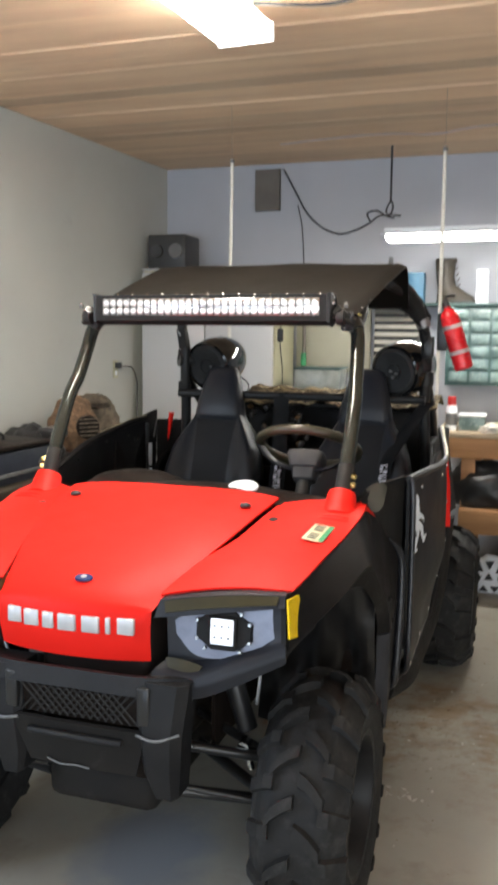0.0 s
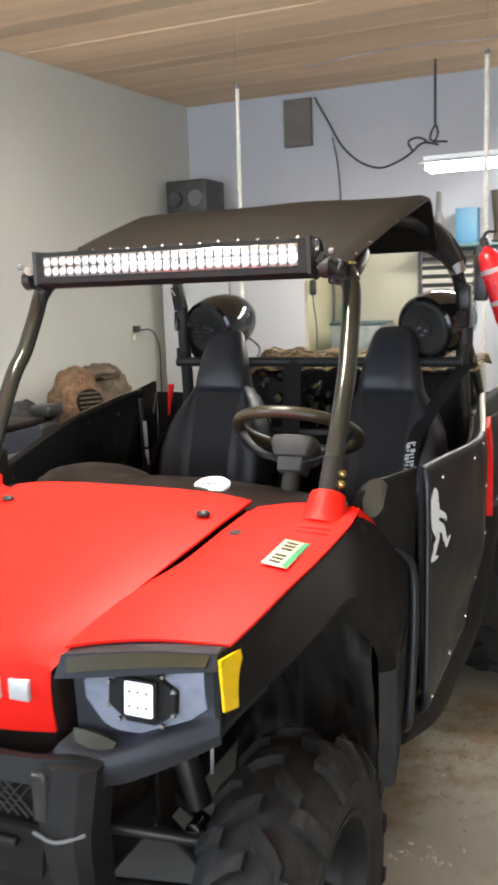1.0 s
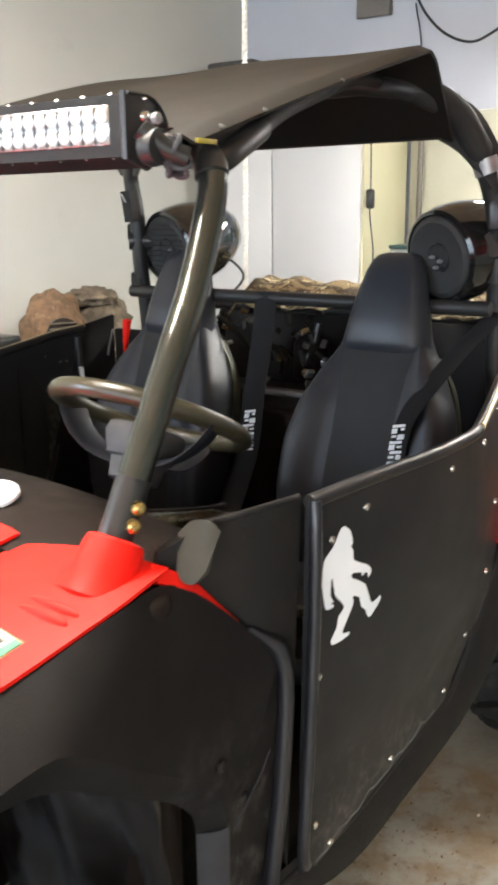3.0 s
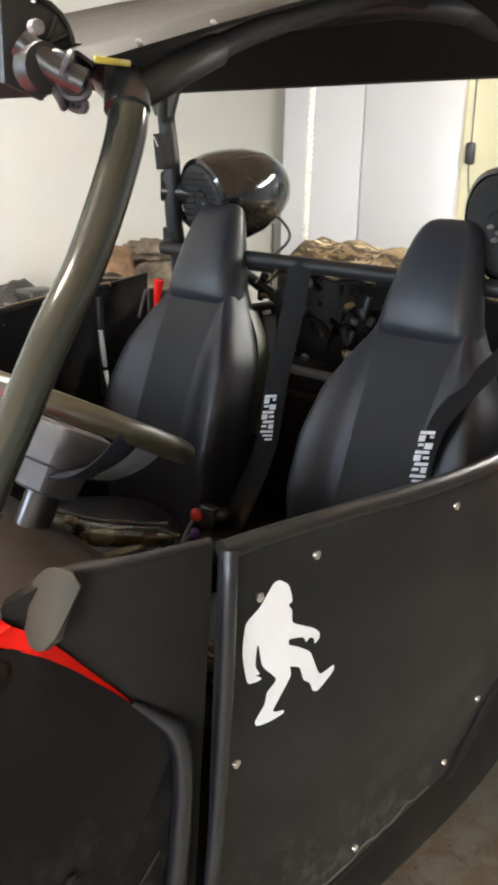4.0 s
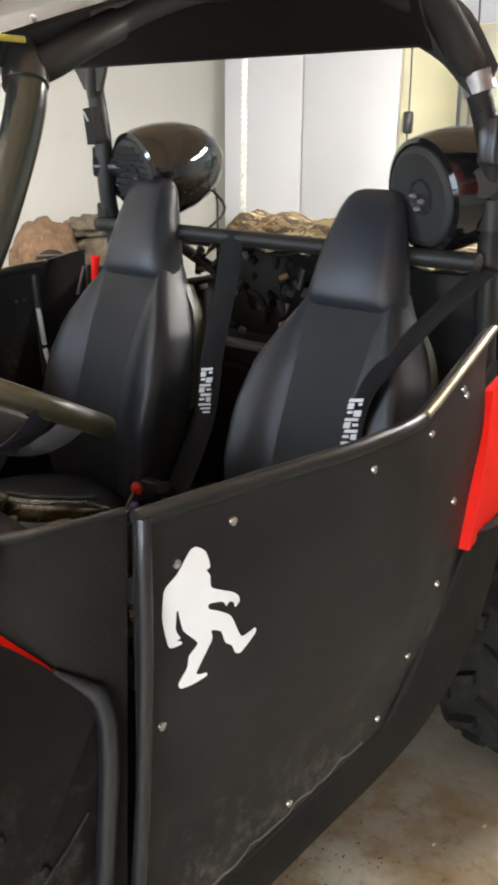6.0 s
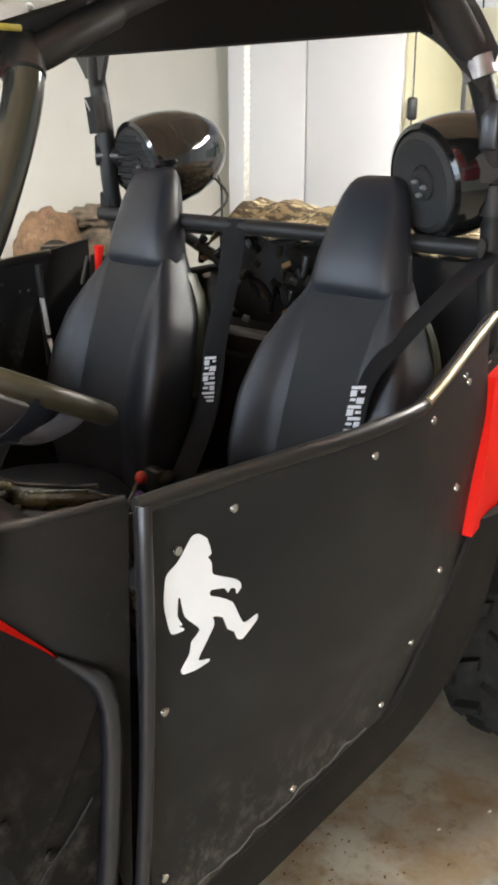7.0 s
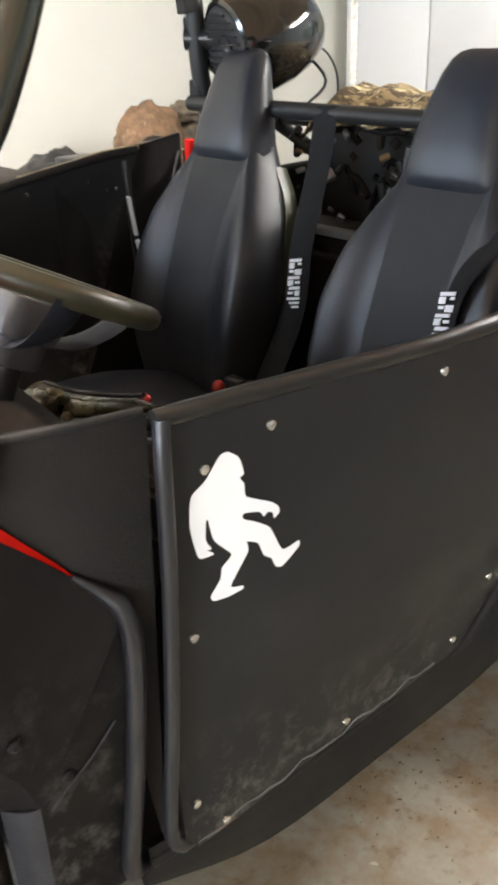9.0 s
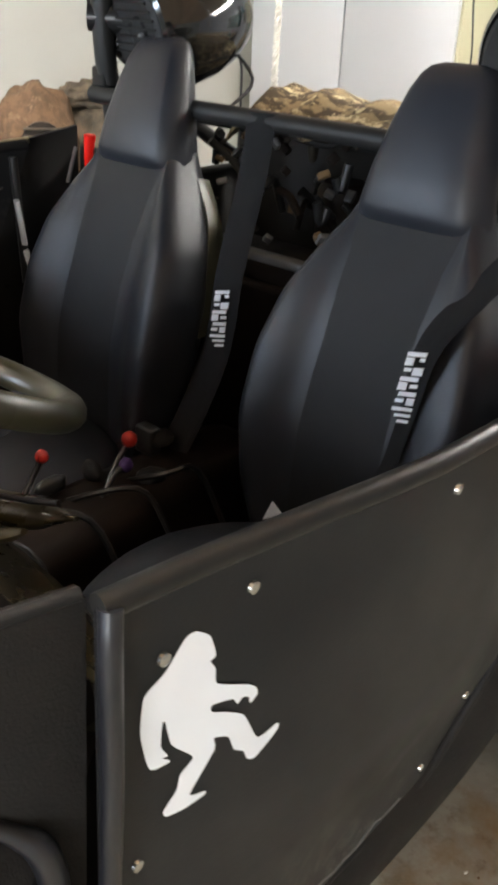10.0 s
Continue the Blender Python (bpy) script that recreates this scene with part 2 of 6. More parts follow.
M_BRASS = mat("brass_nut", (0.55, 0.42, 0.16), 0.28, 1.0, scale=20)
M_LED = mat("led_reflector", (0.92, 0.92, 0.91), 0.16, 0.55, scale=30)
M_LEDBED = mat("led_bed_chrome", (0.55, 0.55, 0.55), 0.25, 0.9, scale=30)
M_WHITE = mat("white_vinyl", (0.84, 0.88, 0.93), 0.45, second=(0.81, 0.85, 0.9), scale=10)
M_SILVER = mat("silver_letter", (0.62, 0.63, 0.64), 0.35, 0.2, scale=10)
M_YELLOW = mat("yellow_reflector", (0.90, 0.60, 0.0), 0.30, second=(0.85, 0.55, 0.0), scale=20, bump=0.2, bump_scale=500)
M_TAPE = mat("faded_yellow_tape", (0.34, 0.29, 0.03), 0.5, second=(0.26, 0.22, 0.03), scale=30)
M_TAG = mat("cream_tag", (0.70, 0.65, 0.42), 0.45, scale=20)
M_TAGGREEN = mat("green_tag", (0.05, 0.30, 0.13), 0.45, scale=20)
M_INK = mat("dark_ink", (0.02, 0.02, 0.02), 0.5)
M_BLUE = mat("blue_emblem", (0.02, 0.03, 0.14), 0.3)
M_HEAD = mat("headlight_insert", (0.24, 0.26, 0.33), 0.35, 0.3, second=(0.17, 0.185, 0.24), scale=12)
M_AMBER = mat("smoked_lens", (0.045, 0.038, 0.018), 0.36, spec=0.3, scale=12)
M_DASH = mat("dash_plastic", (0.016, 0.0115, 0.0095), 0.45, bump=0.2, bump_scale=350, spec=0.1)
M_SHINE = mat("glossy_brown_plastic", (0.034, 0.027, 0.013), 0.28, spec=0.35, second=(0.018, 0.014, 0.008), scale=6)
M_ALU = mat("worn_aluminium", (0.42, 0.38, 0.26), 0.38, 0.8, second=(0.30, 0.27, 0.18), scale=14)
M_WHEELHUB = mat("grey_hub_plastic", (0.04, 0.037, 0.036), 0.62, second=(0.028, 0.027, 0.028), scale=14)
M_SPOKE = mat("blue_grey_spoke", (0.015, 0.016, 0.021), 0.48, second=(0.011, 0.012, 0.015), scale=12, spec=0.2)
M_WHEEL = mat("bronze_grey_grip", (0.032, 0.028, 0.015), 0.34, second=(0.026, 0.023, 0.013), scale=14)
M_PAD = mat("dull_khaki", (0.046, 0.043, 0.034), 0.52, 0.0, spec=0.2, scale=14)
M_GREY = mat("grey_plastic", (0.15, 0.15, 0.15), 0.5, scale=9)
M_REDBOTTLE = mat("red_cylinder_paint", (0.62, 0.012, 0.018), 0.25, scale=5)
M_STRAP = mat("pink_grey_strap", (0.45, 0.38, 0.38), 0.5, scale=20)
M_ROPE = mat("white_rope", (0.72, 0.71, 0.66), 0.9, second=(0.60, 0.59, 0.54), scale=60, bump=0.5, bump_scale=300)
M_WIRE = mat("dark_wire", (0.03, 0.03, 0.035), 0.5)
M_CABINET = mat("white_enamel", (0.56, 0.57, 0.58), 0.35, second=(0.53, 0.54, 0.55), scale=1.5, rough_var=0.08)
M_CREAM = mat("cream_enamel", (0.56, 0.54, 0.38), 0.45, second=(0.51, 0.49, 0.33), scale=1.8)
M_BOARD = mat("cream_painted_board", (0.43, 0.42, 0.335), 0.6, second=(0.39, 0.38, 0.30), scale=2.5, bump=0.1, bump_scale=80)
M_WOOD = mat("bench_wood", (0.38, 0.20, 0.085), 0.6, second=(0.28, 0.14, 0.06), scale=5, stretch=(0.6, 5, 5), bump=0.2, bump_scale=60)
M_WOODTOP = mat("worn_bench_top", (0.42, 0.34, 0.24), 0.65, second=(0.30, 0.24, 0.17), scale=6, stretch=(0.7, 4, 4))
M_TEAL = mat("teal_steel", (0.055, 0.105, 0.10), 0.4, second=(0.04, 0.08, 0.078), scale=9)
M_DRAWER = mat("clear_drawer", (0.17, 0.24, 0.235), 0.25, second=(0.10, 0.15, 0.15), scale=14)
M_TANK = mat("grey_tank_glass", (0.30, 0.33, 0.31), 0.2, second=(0.18, 0.20, 0.19), scale=9)
M_LOUVRE = mat("dark_louvre", (0.05, 0.05, 0.05), 0.45, scale=9)
M_SLAT = mat("pale_slat", (0.36, 0.35, 0.31), 0.45, scale=9)
M_BOOT = mat("boot_leather", (0.030, 0.024, 0.017), 0.6, second=(0.045, 0.036, 0.024), scale=9, bump=0.3, bump_scale=120)
M_PLATE = mat("grey_brown_board", (0.16, 0.145, 0.13), 0.7, scale=7)
M_FUR = mat("tan_burlap", (0.17, 0.1, 0.056), 0.95, second=(0.085, 0.052, 0.03), scale=26, bump=0.9, bump_scale=70, wear=(0.26, 0.17, 0.1), wear_scale=34, wear_cut=(0.55, 0.7))
M_FUR2 = mat("grey_brown_burlap", (0.15, 0.12, 0.085), 0.95, second=(0.06, 0.05, 0.04), scale=22, bump=0.9, bump_scale=60)
M_CAMO = mat("camo_cloth", (0.27, 0.205, 0.11), 0.85, second=(0.07, 0.05, 0.03), scale=22, mix=(0.46, 0.52), wear=(0.66, 0.56, 0.34), wear_scale=17, wear_cut=(0.56, 0.60), bump=0.4, bump_scale=50, stretch=(1.0, 2.6, 1.0))
M_NAVY = mat("dark_blue_case", (0.03, 0.035, 0.05), 0.45, scale=9)
M_BAG = mat("black_bag", (0.02, 0.02, 0.021), 0.45, bump=0.6, bump_scale=22)
M_PAPER = mat("white_litter", (0.62, 0.60, 0.55), 0.8, scale=30)
M_LEAF = mat("brown_litter", (0.16, 0.095, 0.04), 0.9, scale=30)
M_KNOB = mat("red_knob", (0.42, 0.02, 0.012), 0.35)
M_PURPLE = mat("purple_fob", (0.06, 0.02, 0.14), 0.5)
M_TUBEGLOW = glow("lit_tube", (1.0, 0.97, 0.90), 110.0)
M_LENSGLOW = glow("lit_pod_lens", (0.88, 0.92, 1.0), 1.1)
M_SKYBLUE = mat("blue_box", (0.05, 0.16, 0.26), 0.5)
M_CAP = mat("red_cap", (0.50, 0.02, 0.02), 0.4)

# ---- mesh tools ----


def build(name, verts, faces, material, smooth=40):
    me = bpy.data.meshes.new(name)
    bm = bmesh.new()
    vs = [bm.verts.new(v) for v in verts]
    for f in faces:
        try:
            bm.faces.new([vs[i] for i in f])
        except ValueError:
            pass
    bmesh.ops.recalc_face_normals(bm, faces=bm.faces)
    bm.to_mesh(me)
    bm.free()
    me.materials.append(material)
    if smooth:
        me.shade_smooth()
        me.set_sharp_from_angle(angle=radians(smooth))
    return me


def part(name, me, parent=None, label=""):
    ob = new(name, me)
    if parent:
        ob.parent = parent
        ob.matrix_parent_inverse = world_of(parent).inverted()
    if label:
        ob["label"] = label
    return ob


def world_of(ob):
    return (world_of(ob.parent) @ ob.matrix_parent_inverse @ ob.matrix_basis) if ob.parent else ob.matrix_basis.copy()


def thing(name, place, label, category, group="", kind=""):
    ob = new(name)
    ob.empty_display_size = 0.1
    ob.location = place
    bpy.context.view_layer.update()
    return tagged(ob, label, category, group, kind)


def spline(pts, n):
    """Smooth line through points, n steps a span."""
    p = [np.array(q, float) for q in pts]
    p = [2 * p[0] - p[1]] + p + [2 * p[-1] - p[-2]]
    out = []
    for i in range(1, len(p) - 2):
        for k in range(n):
            t = k / n
            out.append(0.5 * (2 * p[i] + (p[i + 1] - p[i - 1]) * t + (2 * p[i - 1] - 5 * p[i] + 4 * p[i + 1] - p[i + 2]) * t * t
                              + (3 * p[i] - p[i - 1] - 3 * p[i + 1] + p[i + 2]) * t ** 3))
    out.append(p[-2])
    return out


def rings(sections, closed_caps=True):
    n = len(sections[0])
    verts = [tuple(v) for s in sections for v in s]
    faces = []
    for i in range(len(sections) - 1):
        for j in range(n):
            k = (j + 1) % n
            faces.append((i * n + j, i * n + k, (i + 1) * n + k, (i + 1) * n + j))
    if closed_caps:
        faces.append(tuple(range(n)))
        faces.append(tuple((len(sections) - 1) * n + j for j in range(n)))
    return verts, faces


def pipe(name, pts, radius, material, n=5, sides=12, flat=1.0):
    line = spline(pts, n) if n > 1 else [np.array(p, float) for p in pts]
    secs, side = [], None
    for i, p in enumerate(line):
        a, b = line[max(0, i - 1)], line[min(len(line) - 1, i + 1)]
        d = (b - a) / (np.linalg.norm(b - a) + 1e-9)
        if side is None:
            side = np.cross(d, (0, 0, 1)) if abs(d[2]) < 0.9 else np.cross(d, (0, 1, 0))
        side = side - d * (side @ d)
        side /= np.linalg.norm(side)
        up = np.cross(side, d)
        r = radius(i / (len(line) - 1)) if callable(radius) else radius
        secs.append([p + r * (math.cos(q) * side + flat * math.sin(q) * up) for q in np.linspace(0, 2 * math.pi, sides, endpoint=False)])
    return build(name, *rings(secs), material, 50)


def box(name, lo, hi, material, bevel=0.006, segs=2):
    bm = bmesh.new()
    bmesh.ops.create_cube(bm, size=1)
    lo, hi = np.array(lo, float), np.array(hi, float)
    for v in bm.verts:
        v.co = Vector((lo + hi) / 2) + Vector([c * s for c, s in zip(v.co, hi - lo)])
    if bevel:
        bmesh.ops.bevel(bm, geom=bm.edges[:], offset=min(bevel, 0.45 * float(min(hi - lo))), segments=segs, affect="EDGES", profile=0.5)
    me = bpy.data.meshes.new(name)
    bm.to_mesh(me)
    bm.free()
    me.materials.append(material)
    me.shade_smooth()
    me.set_sharp_from_angle(angle=radians(50))
    return me


def sheet(name, grid, thick, material, smooth=40, core=(0, 3.3, 0.6)):
    """A bent plate: grid[i][j] of points on its outer side, thickened towards the core."""
    g = np.array(grid, float)
    thick = abs(thick)
    du, dv = np.gradient(g, axis=0), np.gradient(g, axis=1)
    nn = np.cross(du, dv)
    nn /= np.linalg.norm(nn, axis=2, keepdims=True) + 1e-9
    if (nn * (g - np.array(core, float))).sum() < 0:
        nn = -nn
    nu, nv = g.shape[:2]
    verts = [tuple(p) for p in g.reshape(-1, 3)] + [tuple(p) for p in (g - nn * thick).reshape(-1, 3)]
    o = nu * nv
    faces = []
    for i in range(nu - 1):
        for j in range(nv - 1):
            a, b, c, d = i * nv + j, (i + 1) * nv + j, (i + 1) * nv + j + 1, i * nv + j + 1
            faces += [(a, b, c, d), (o + d, o + c, o + b, o + a)]
    edge = [(i, 0) for i in range(nu)] + [(nu - 1, j) for j in range(1, nv)] + [(i, nv - 1) for i in range(nu - 2, -1, -1)] + [(0, j) for j in range(nv - 2, 0, -1)]
    ids = [i * nv + j for i, j in edge]
    for a, b in zip(ids, ids[1:] + ids[:1]):
        faces.append((a, b, o + b, o + a))
    return build(name, verts, faces, material, smooth)


def between(top, bottom, nu=24, nv=8, bulge=0.0):
    """A grid between two smooth lines."""
    def even(pts):
        line = np.array(spline(pts, 8))
        s = np.r_[0, np.cumsum(np.linalg.norm(np.diff(line, axis=0), axis=1))]
        return np.array([[np.interp(u * s[-1], s, line[:, k]) for k in range(3)] for u in np.linspace(0, 1, nu)])
    t, b = even(top), even(bottom)
    return [[t[i] * (1 - v) + b[i] * v + np.array((bulge * math.sin(math.pi * v), 0, 0)) for v in np.linspace(0, 1, nv)] for i in range(nu)]


def loft(lines, nu, steps):
    """A grid through several smooth lines, with a few straight steps from each to the next."""
    rows = []
    for a, b in zip(lines, lines[1:]):
        g = between(a, b, nu, steps + 1)
        rows += [[g[i][j] for i in range(nu)] for j in range(steps)]
    rows.append([between(lines[-2], lines[-1], nu, 2)[i][1] for i in range(nu)])
    return rows


def lathe(name, profile, material, matrix, sides=32, smooth=35):
    """Turned shape about the local z axis; profile of (radius, height)."""
    secs = [[tuple(matrix @ Vector((r * math.cos(a), r * math.sin(a), h))) for a in np.linspace(0, 2 * math.pi, sides, endpoint=False)] for r, h in profile]
    return build(name, *rings(secs), material, smooth)


def along(eye, target):
    """A pose whose z axis points from eye to target."""
    return Matrix.Translation(eye) @ (Vector(target) - Vector(eye)).to_track_quat("Z", "Y").to_matrix().to_4x4()


def lump(name, centre, size, material, seed, rough=0.12, freq=3.0, flat_base=True, subdiv=4):
    bm = bmesh.new()
    bmesh.ops.create_icosphere(bm, subdivisions=subdiv, radius=1)
    for v in bm.verts:
        d = v.co.normalized()
        k = 1 + rough * noise.fractal(d * freq + Vector((seed, seed * 1.7, 0)), 1.0, 2.0, 4)
        p = d * k
        if flat_base and p.z < -0.55:
            p.z = -0.55 - 0.08 * (p.z + 0.55)
        v.co = Vector(centre) + Vector((p.x * size[0], p.y * size[1], p.z * size[2]))
    me = bpy.data.meshes.new(name)
    bm.to_mesh(me)
    bm.free()
    me.materials.append(material)
    me.shade_smooth()
    return me


def cut_shape(name, outline, to_world, material, cell=2.0):
    """A flat sheet cut to a closed outline, gently rounded between its corners, laid on a curved panel."""
    p = np.array(outline, float)
    d = 0.28 * (np.roll(p, -1, 0) - np.roll(p, 1, 0))
    a, b, da, db = p, np.roll(p, -1, 0), d, np.roll(d, -1, 0)
    line = np.concatenate([np.stack([(2 * t ** 3 - 3 * t * t + 1) * a[i] + (t ** 3 - 2 * t * t + t) * da[i] + (3 * t * t - 2 * t ** 3) * b[i] + (t ** 3 - t * t) * db[i]
                                     for t in (0, 0.25, 0.5, 0.75)]) for i in range(len(p))])
    lo, hi = line.min(0) - cell, line.max(0) + cell
    us, vs = np.arange(lo[0], hi[0] + cell, cell), np.arange(lo[1], hi[1] + cell, cell)
    U, V = np.meshgrid(us, vs, indexing="ij")
    D, inside = np.full(U.shape, 1e3), np.zeros(U.shape, bool)
    for q, r in zip(line, np.roll(line, -1, 0)):
        e = r - q
        t = np.clip(((U - q[0]) * e[0] + (V - q[1]) * e[1]) / max(e @ e, 1e-9), 0, 1)
        D = np.minimum(D, np.hypot(U - q[0] - t * e[0], V - q[1] - t * e[1]))
        inside ^= ((q[1] > V) != (r[1] > V)) & (U < e[0] * (V - q[1]) / (e[1] if abs(e[1]) > 1e-9 else 1e-9) + q[0])
    D = np.where(inside, -D, D)
    verts, faces, seen = [], [], {}

    def vid(u, v):
        key = (round(u, 3), round(v, 3))
        if key not in seen:
            seen[key] = len(verts)
            verts.append(tuple(to_world(u, v)))
        return seen[key]

    for i in range(len(us) - 1):
        for j in range(len(vs) - 1):
            cs = [(i, j), (i + 1, j), (i + 1, j + 1), (i, j + 1)]
            ds = [D[q] for q in cs]
            if min(ds) > 0:
                continue
            poly = []
            for k in range(4):
                q, r, dq, dr = cs[k], cs[(k + 1) % 4], ds[k], ds[(k + 1) % 4]
                if dq <= 0:
                    poly.append(vid(us[q[0]], vs[q[1]]))
                if (dq <= 0) != (dr <= 0):
                    t = dq / (dq - dr)
                    poly.append(vid(us[q[0]] + t * (us[r[0]] - us[q[0]]), vs[q[1]] + t * (vs[r[1]] - vs[q[1]])))
            if len(poly) > 2:
                faces.append(poly)
    return build(name, verts, faces, material, 0)


def soften(ring):
    r = np.array(ring, float)
    return [tuple(p) for a, b in zip(r, np.roll(r, -1, axis=0)) for p in (0.78 * a + 0.22 * b, 0.22 * a + 0.78 * b)]


# ---- the garage ----
CEIL = 2.735
BACK = 6.06


def wall_x(y):
    return -1.52 - 0.079 * (BACK - y)


def flat(name, lo, hi, material, label, category):
    return tagged(new(name, box(name, lo, hi, material, 0)), label, category, kind="structure")


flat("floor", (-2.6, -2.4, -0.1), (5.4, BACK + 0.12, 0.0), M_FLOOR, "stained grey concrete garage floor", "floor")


def slanted(name, pieces, material, deep=0.12, off=0.0):
    """Blocks (y0, y1, z0, z1) of the west wall, which runs a little askew."""
    verts, faces = [], []
    for y0, y1, z0, z1 in pieces:
        b = len(verts)
        verts += [(wall_x(y) + off - d, y, z) for z in (z0, z1) for d in (0, deep) for y in (y0, y1)]
        faces += [tuple(b + i for i in f) for f in ((0, 1, 3, 2), (4, 5, 7, 6), (0, 1, 5, 4), (2, 3, 7, 6), (0, 2, 6, 4), (1, 3, 7, 5))]
    return build(name, verts, faces, material, 0)


# assumed window out of view, added as an opening for the seat sheen lamp
WIN = (-0.35, 1.05, 1.30, 2.25)
tagged(new("wall_west", slanted("wall_west", ((-2.4, WIN[0], 0, CEIL), (WIN[1], BACK + 0.12, 0, CEIL), (WIN[0], WIN[1], 0, WIN[2]), (WIN[0], WIN[1], WIN[3], CEIL)), M_WALL)), "smooth off-white painted garage side wall", "wall", kind="structure")
win = tagged(new("window_1"), "unseen side window added to let bluish light onto the seats", "window", kind="structure")
for nm, pc in (("window_frame", (WIN[0], WIN[0] + 0.05, WIN[2], WIN[3])), ("window_frame", (WIN[1] - 0.05, WIN[1], WIN[2], WIN[3])), ("window_frame", (WIN[0] + 0.05, WIN[1] - 0.05, WIN[2], WIN[2] + 0.05)), ("window_frame", (WIN[0] + 0.05, WIN[1] - 0.05, WIN[3] - 0.05, WIN[3])), ("mullion", (0.33, 0.37, WIN[2] + 0.05, WIN[3] - 0.05))):
    part(nm, slanted(nm, (pc,), M_CABINET, 0.05, -0.035), win)
flat("wall_north", (wall_x(BACK), BACK, 0), (5.2, BACK + 0.12, CEIL), M_WALL_BACK, "pale blue-grey painted garage back wall", "wall")
flat("wall_east", (5.2, -2.4, 0), (5.32, BACK + 0.12, CEIL), M_WALL, "off-white painted garage wall", "wall")
# front wall with the open garage door
flat("wall_south", (-2.6, -2.52, 0), (-1.5, -2.4, CEIL), M_WALL, "off-white garage wall beside the open door", "wall")
flat("wall_south.001", (5.0, -2.52, 0), (5.32, -2.4, CEIL), M_WALL, "off-white garage wall beside the open door", "wall")
flat("wall_south.002", (-1.5, -2.52, 2.2), (5.0, -2.4, CEIL), M_WALL, "off-white garage wall above the open doors", "wall")
flat("wall_south.003", (1.2, -2.52, 0), (1.85, -2.4, 2.2), M_WALL, "off-white pillar between two open garage doors", "wall")
flat("ground", (-60, -80, -0.16), (60, -2.52, -0.02), M_FLOOR, "grey concrete yard outside the garage", "ground")


def ceiling():
    """Boards across the garage, each a little uneven."""
    rng = random.Random(4)
    verts, faces = [], []
    y = -2.4
    while y < BACK:
        w = rng.choice((0.19, 0.24, 0.29, 0.14))
        z = CEIL + rng.uniform(-0.001, 0.003)
        x0, x1, y1 = -2.4, 5.2, min(BACK + 0.1, y + w - 0.003)
        b = len(verts)
        c = 0.0025
        verts += [(x0, y, z + c), (x1, y, z + c), (x1, y + c, z), (x0, y + c, z), (x1, y1 - c, z), (x0, y1 - c, z), (x1, y1, z + c), (x0, y1, z + c),
                  (x0, y, z + 0.06), (x1, y, z + 0.06), (x1, y1, z + 0.06), (x0, y1, z + 0.06)]
        faces += [tuple(b + i for i in f) for f in ((0, 1, 2, 3), (3, 2, 4, 5), (5, 4, 6, 7), (0, 1, 9, 8), (7, 6, 10, 11), (8, 9, 10, 11))]
        y += w
    return build("ceiling", verts, faces, M_CEIL, 0)


tagged(new("ceiling", ceiling()), "brown bare wooden board ceiling", "ceiling", kind="structure")


def wrap_fitting(place, turn):
    """A wide lit diffuser under the ceiling boards."""
    t = thing("ceiling_light", place, "bright wraparound tube light under the ceiling boards", "light", "shop lights")
    m = pose(*place, 0, 0, turn)
    for nm, lo, hi, mm, bv in (("diffuser", (-0.105, -0.61, -0.030), (0.105, 0.61, 0.030), M_TUBEGLOW, 0.02), ("back_plate", (-0.06, -0.60, 0.031), (0.06, 0.60, 0.060), M_WHITE, 0.003),
                              ("end_cap", (-0.107, 0.6105, -0.033), (0.107, 0.622, 0.033), M_WHITE, 0.003), ("end_cap", (-0.107, -0.622, -0.033), (0.107, -0.6105, 0.033), M_WHITE, 0.003)):
        q = box(nm, lo, hi, mm, bv)
        q.transform(m)
        part(nm, q, t)
    for y in (-0.45, 0.45):
        q = box("standoff", (-0.03, y - 0.03, 0.0605), (0.03, y + 0.03, CEIL + 0.004 - place[2]), M_WHITE, 0.002)
        q.transform(m)
        part("standoff", q, t)


def tube_fitting(place, turn, drop):
    t = thing("ceiling_light", place, "lit white fluorescent tube shop light hung from the ceiling", "light", "shop lights")
    m = pose(*place, 0, 0, turn)

    def at(me):
        me.transform(m)
        return me
    part("reflector", at(sheet("reflector", [[(x, y, z) for x, z in ((-0.115, -0.024), (-0.06, -0.010), (0.06, -0.010), (0.115, -0.024))] for y in (-0.61, -0.2, 0.2, 0.61)], 0.003, M_WHITE, 40, (0, 0, -5))), t)
    part("ballast_box", at(box("ballast_box", (-0.055, -0.6, -0.006), (0.055, 0.6, 0.016), M_WHITE, 0.004)), t)
    for x in (-0.05, 0.05):
        part("tube", at(lathe("tube", [(0.0, -0.59), (0.018, -0.585), (0.019, 0.585), (0.0, 0.59)], M_TUBEGLOW, pose(x, 0, -0.036, 90, 0, 0), 12)), t, "glowing white tube")
    for y in (-0.5,):
        part("chain", at(pipe("chain", [(0, y, 0.014), (0, y, 0.04 + drop)], 0.004, M_CHROME, 1, 6)), t)


wrap_fitting((-0.03, 2.63, 2.62), -4)
tube_fitting((0.80, 5.21, 2.155), 90, 0.55)

# ---- the side-by-side vehicle ----
car = thing("utility_vehicle", (0, 3.3, 0), "red and black two-seat off-road side-by-side parked on concrete", "vehicle")


def smooth(a, b, v):
    t = min(1, max(0, (v - a) / (b - a)))
    return t * t * (3 - 2 * t)


def hood_mid(y):
    return float(np.interp(y, (2.05, 2.12, 2.25, 2.4, 2.6, 2.75), (0.885, 0.925, 0.967, 1.005, 1.048, 1.072)))


def crease(y):
    return float(np.interp(y, (2.04, 2.15, 2.33, 2.52, 2.66, 2.75), (0.170, 0.192, 0.243, 0.278, 0.300, 0.310)))


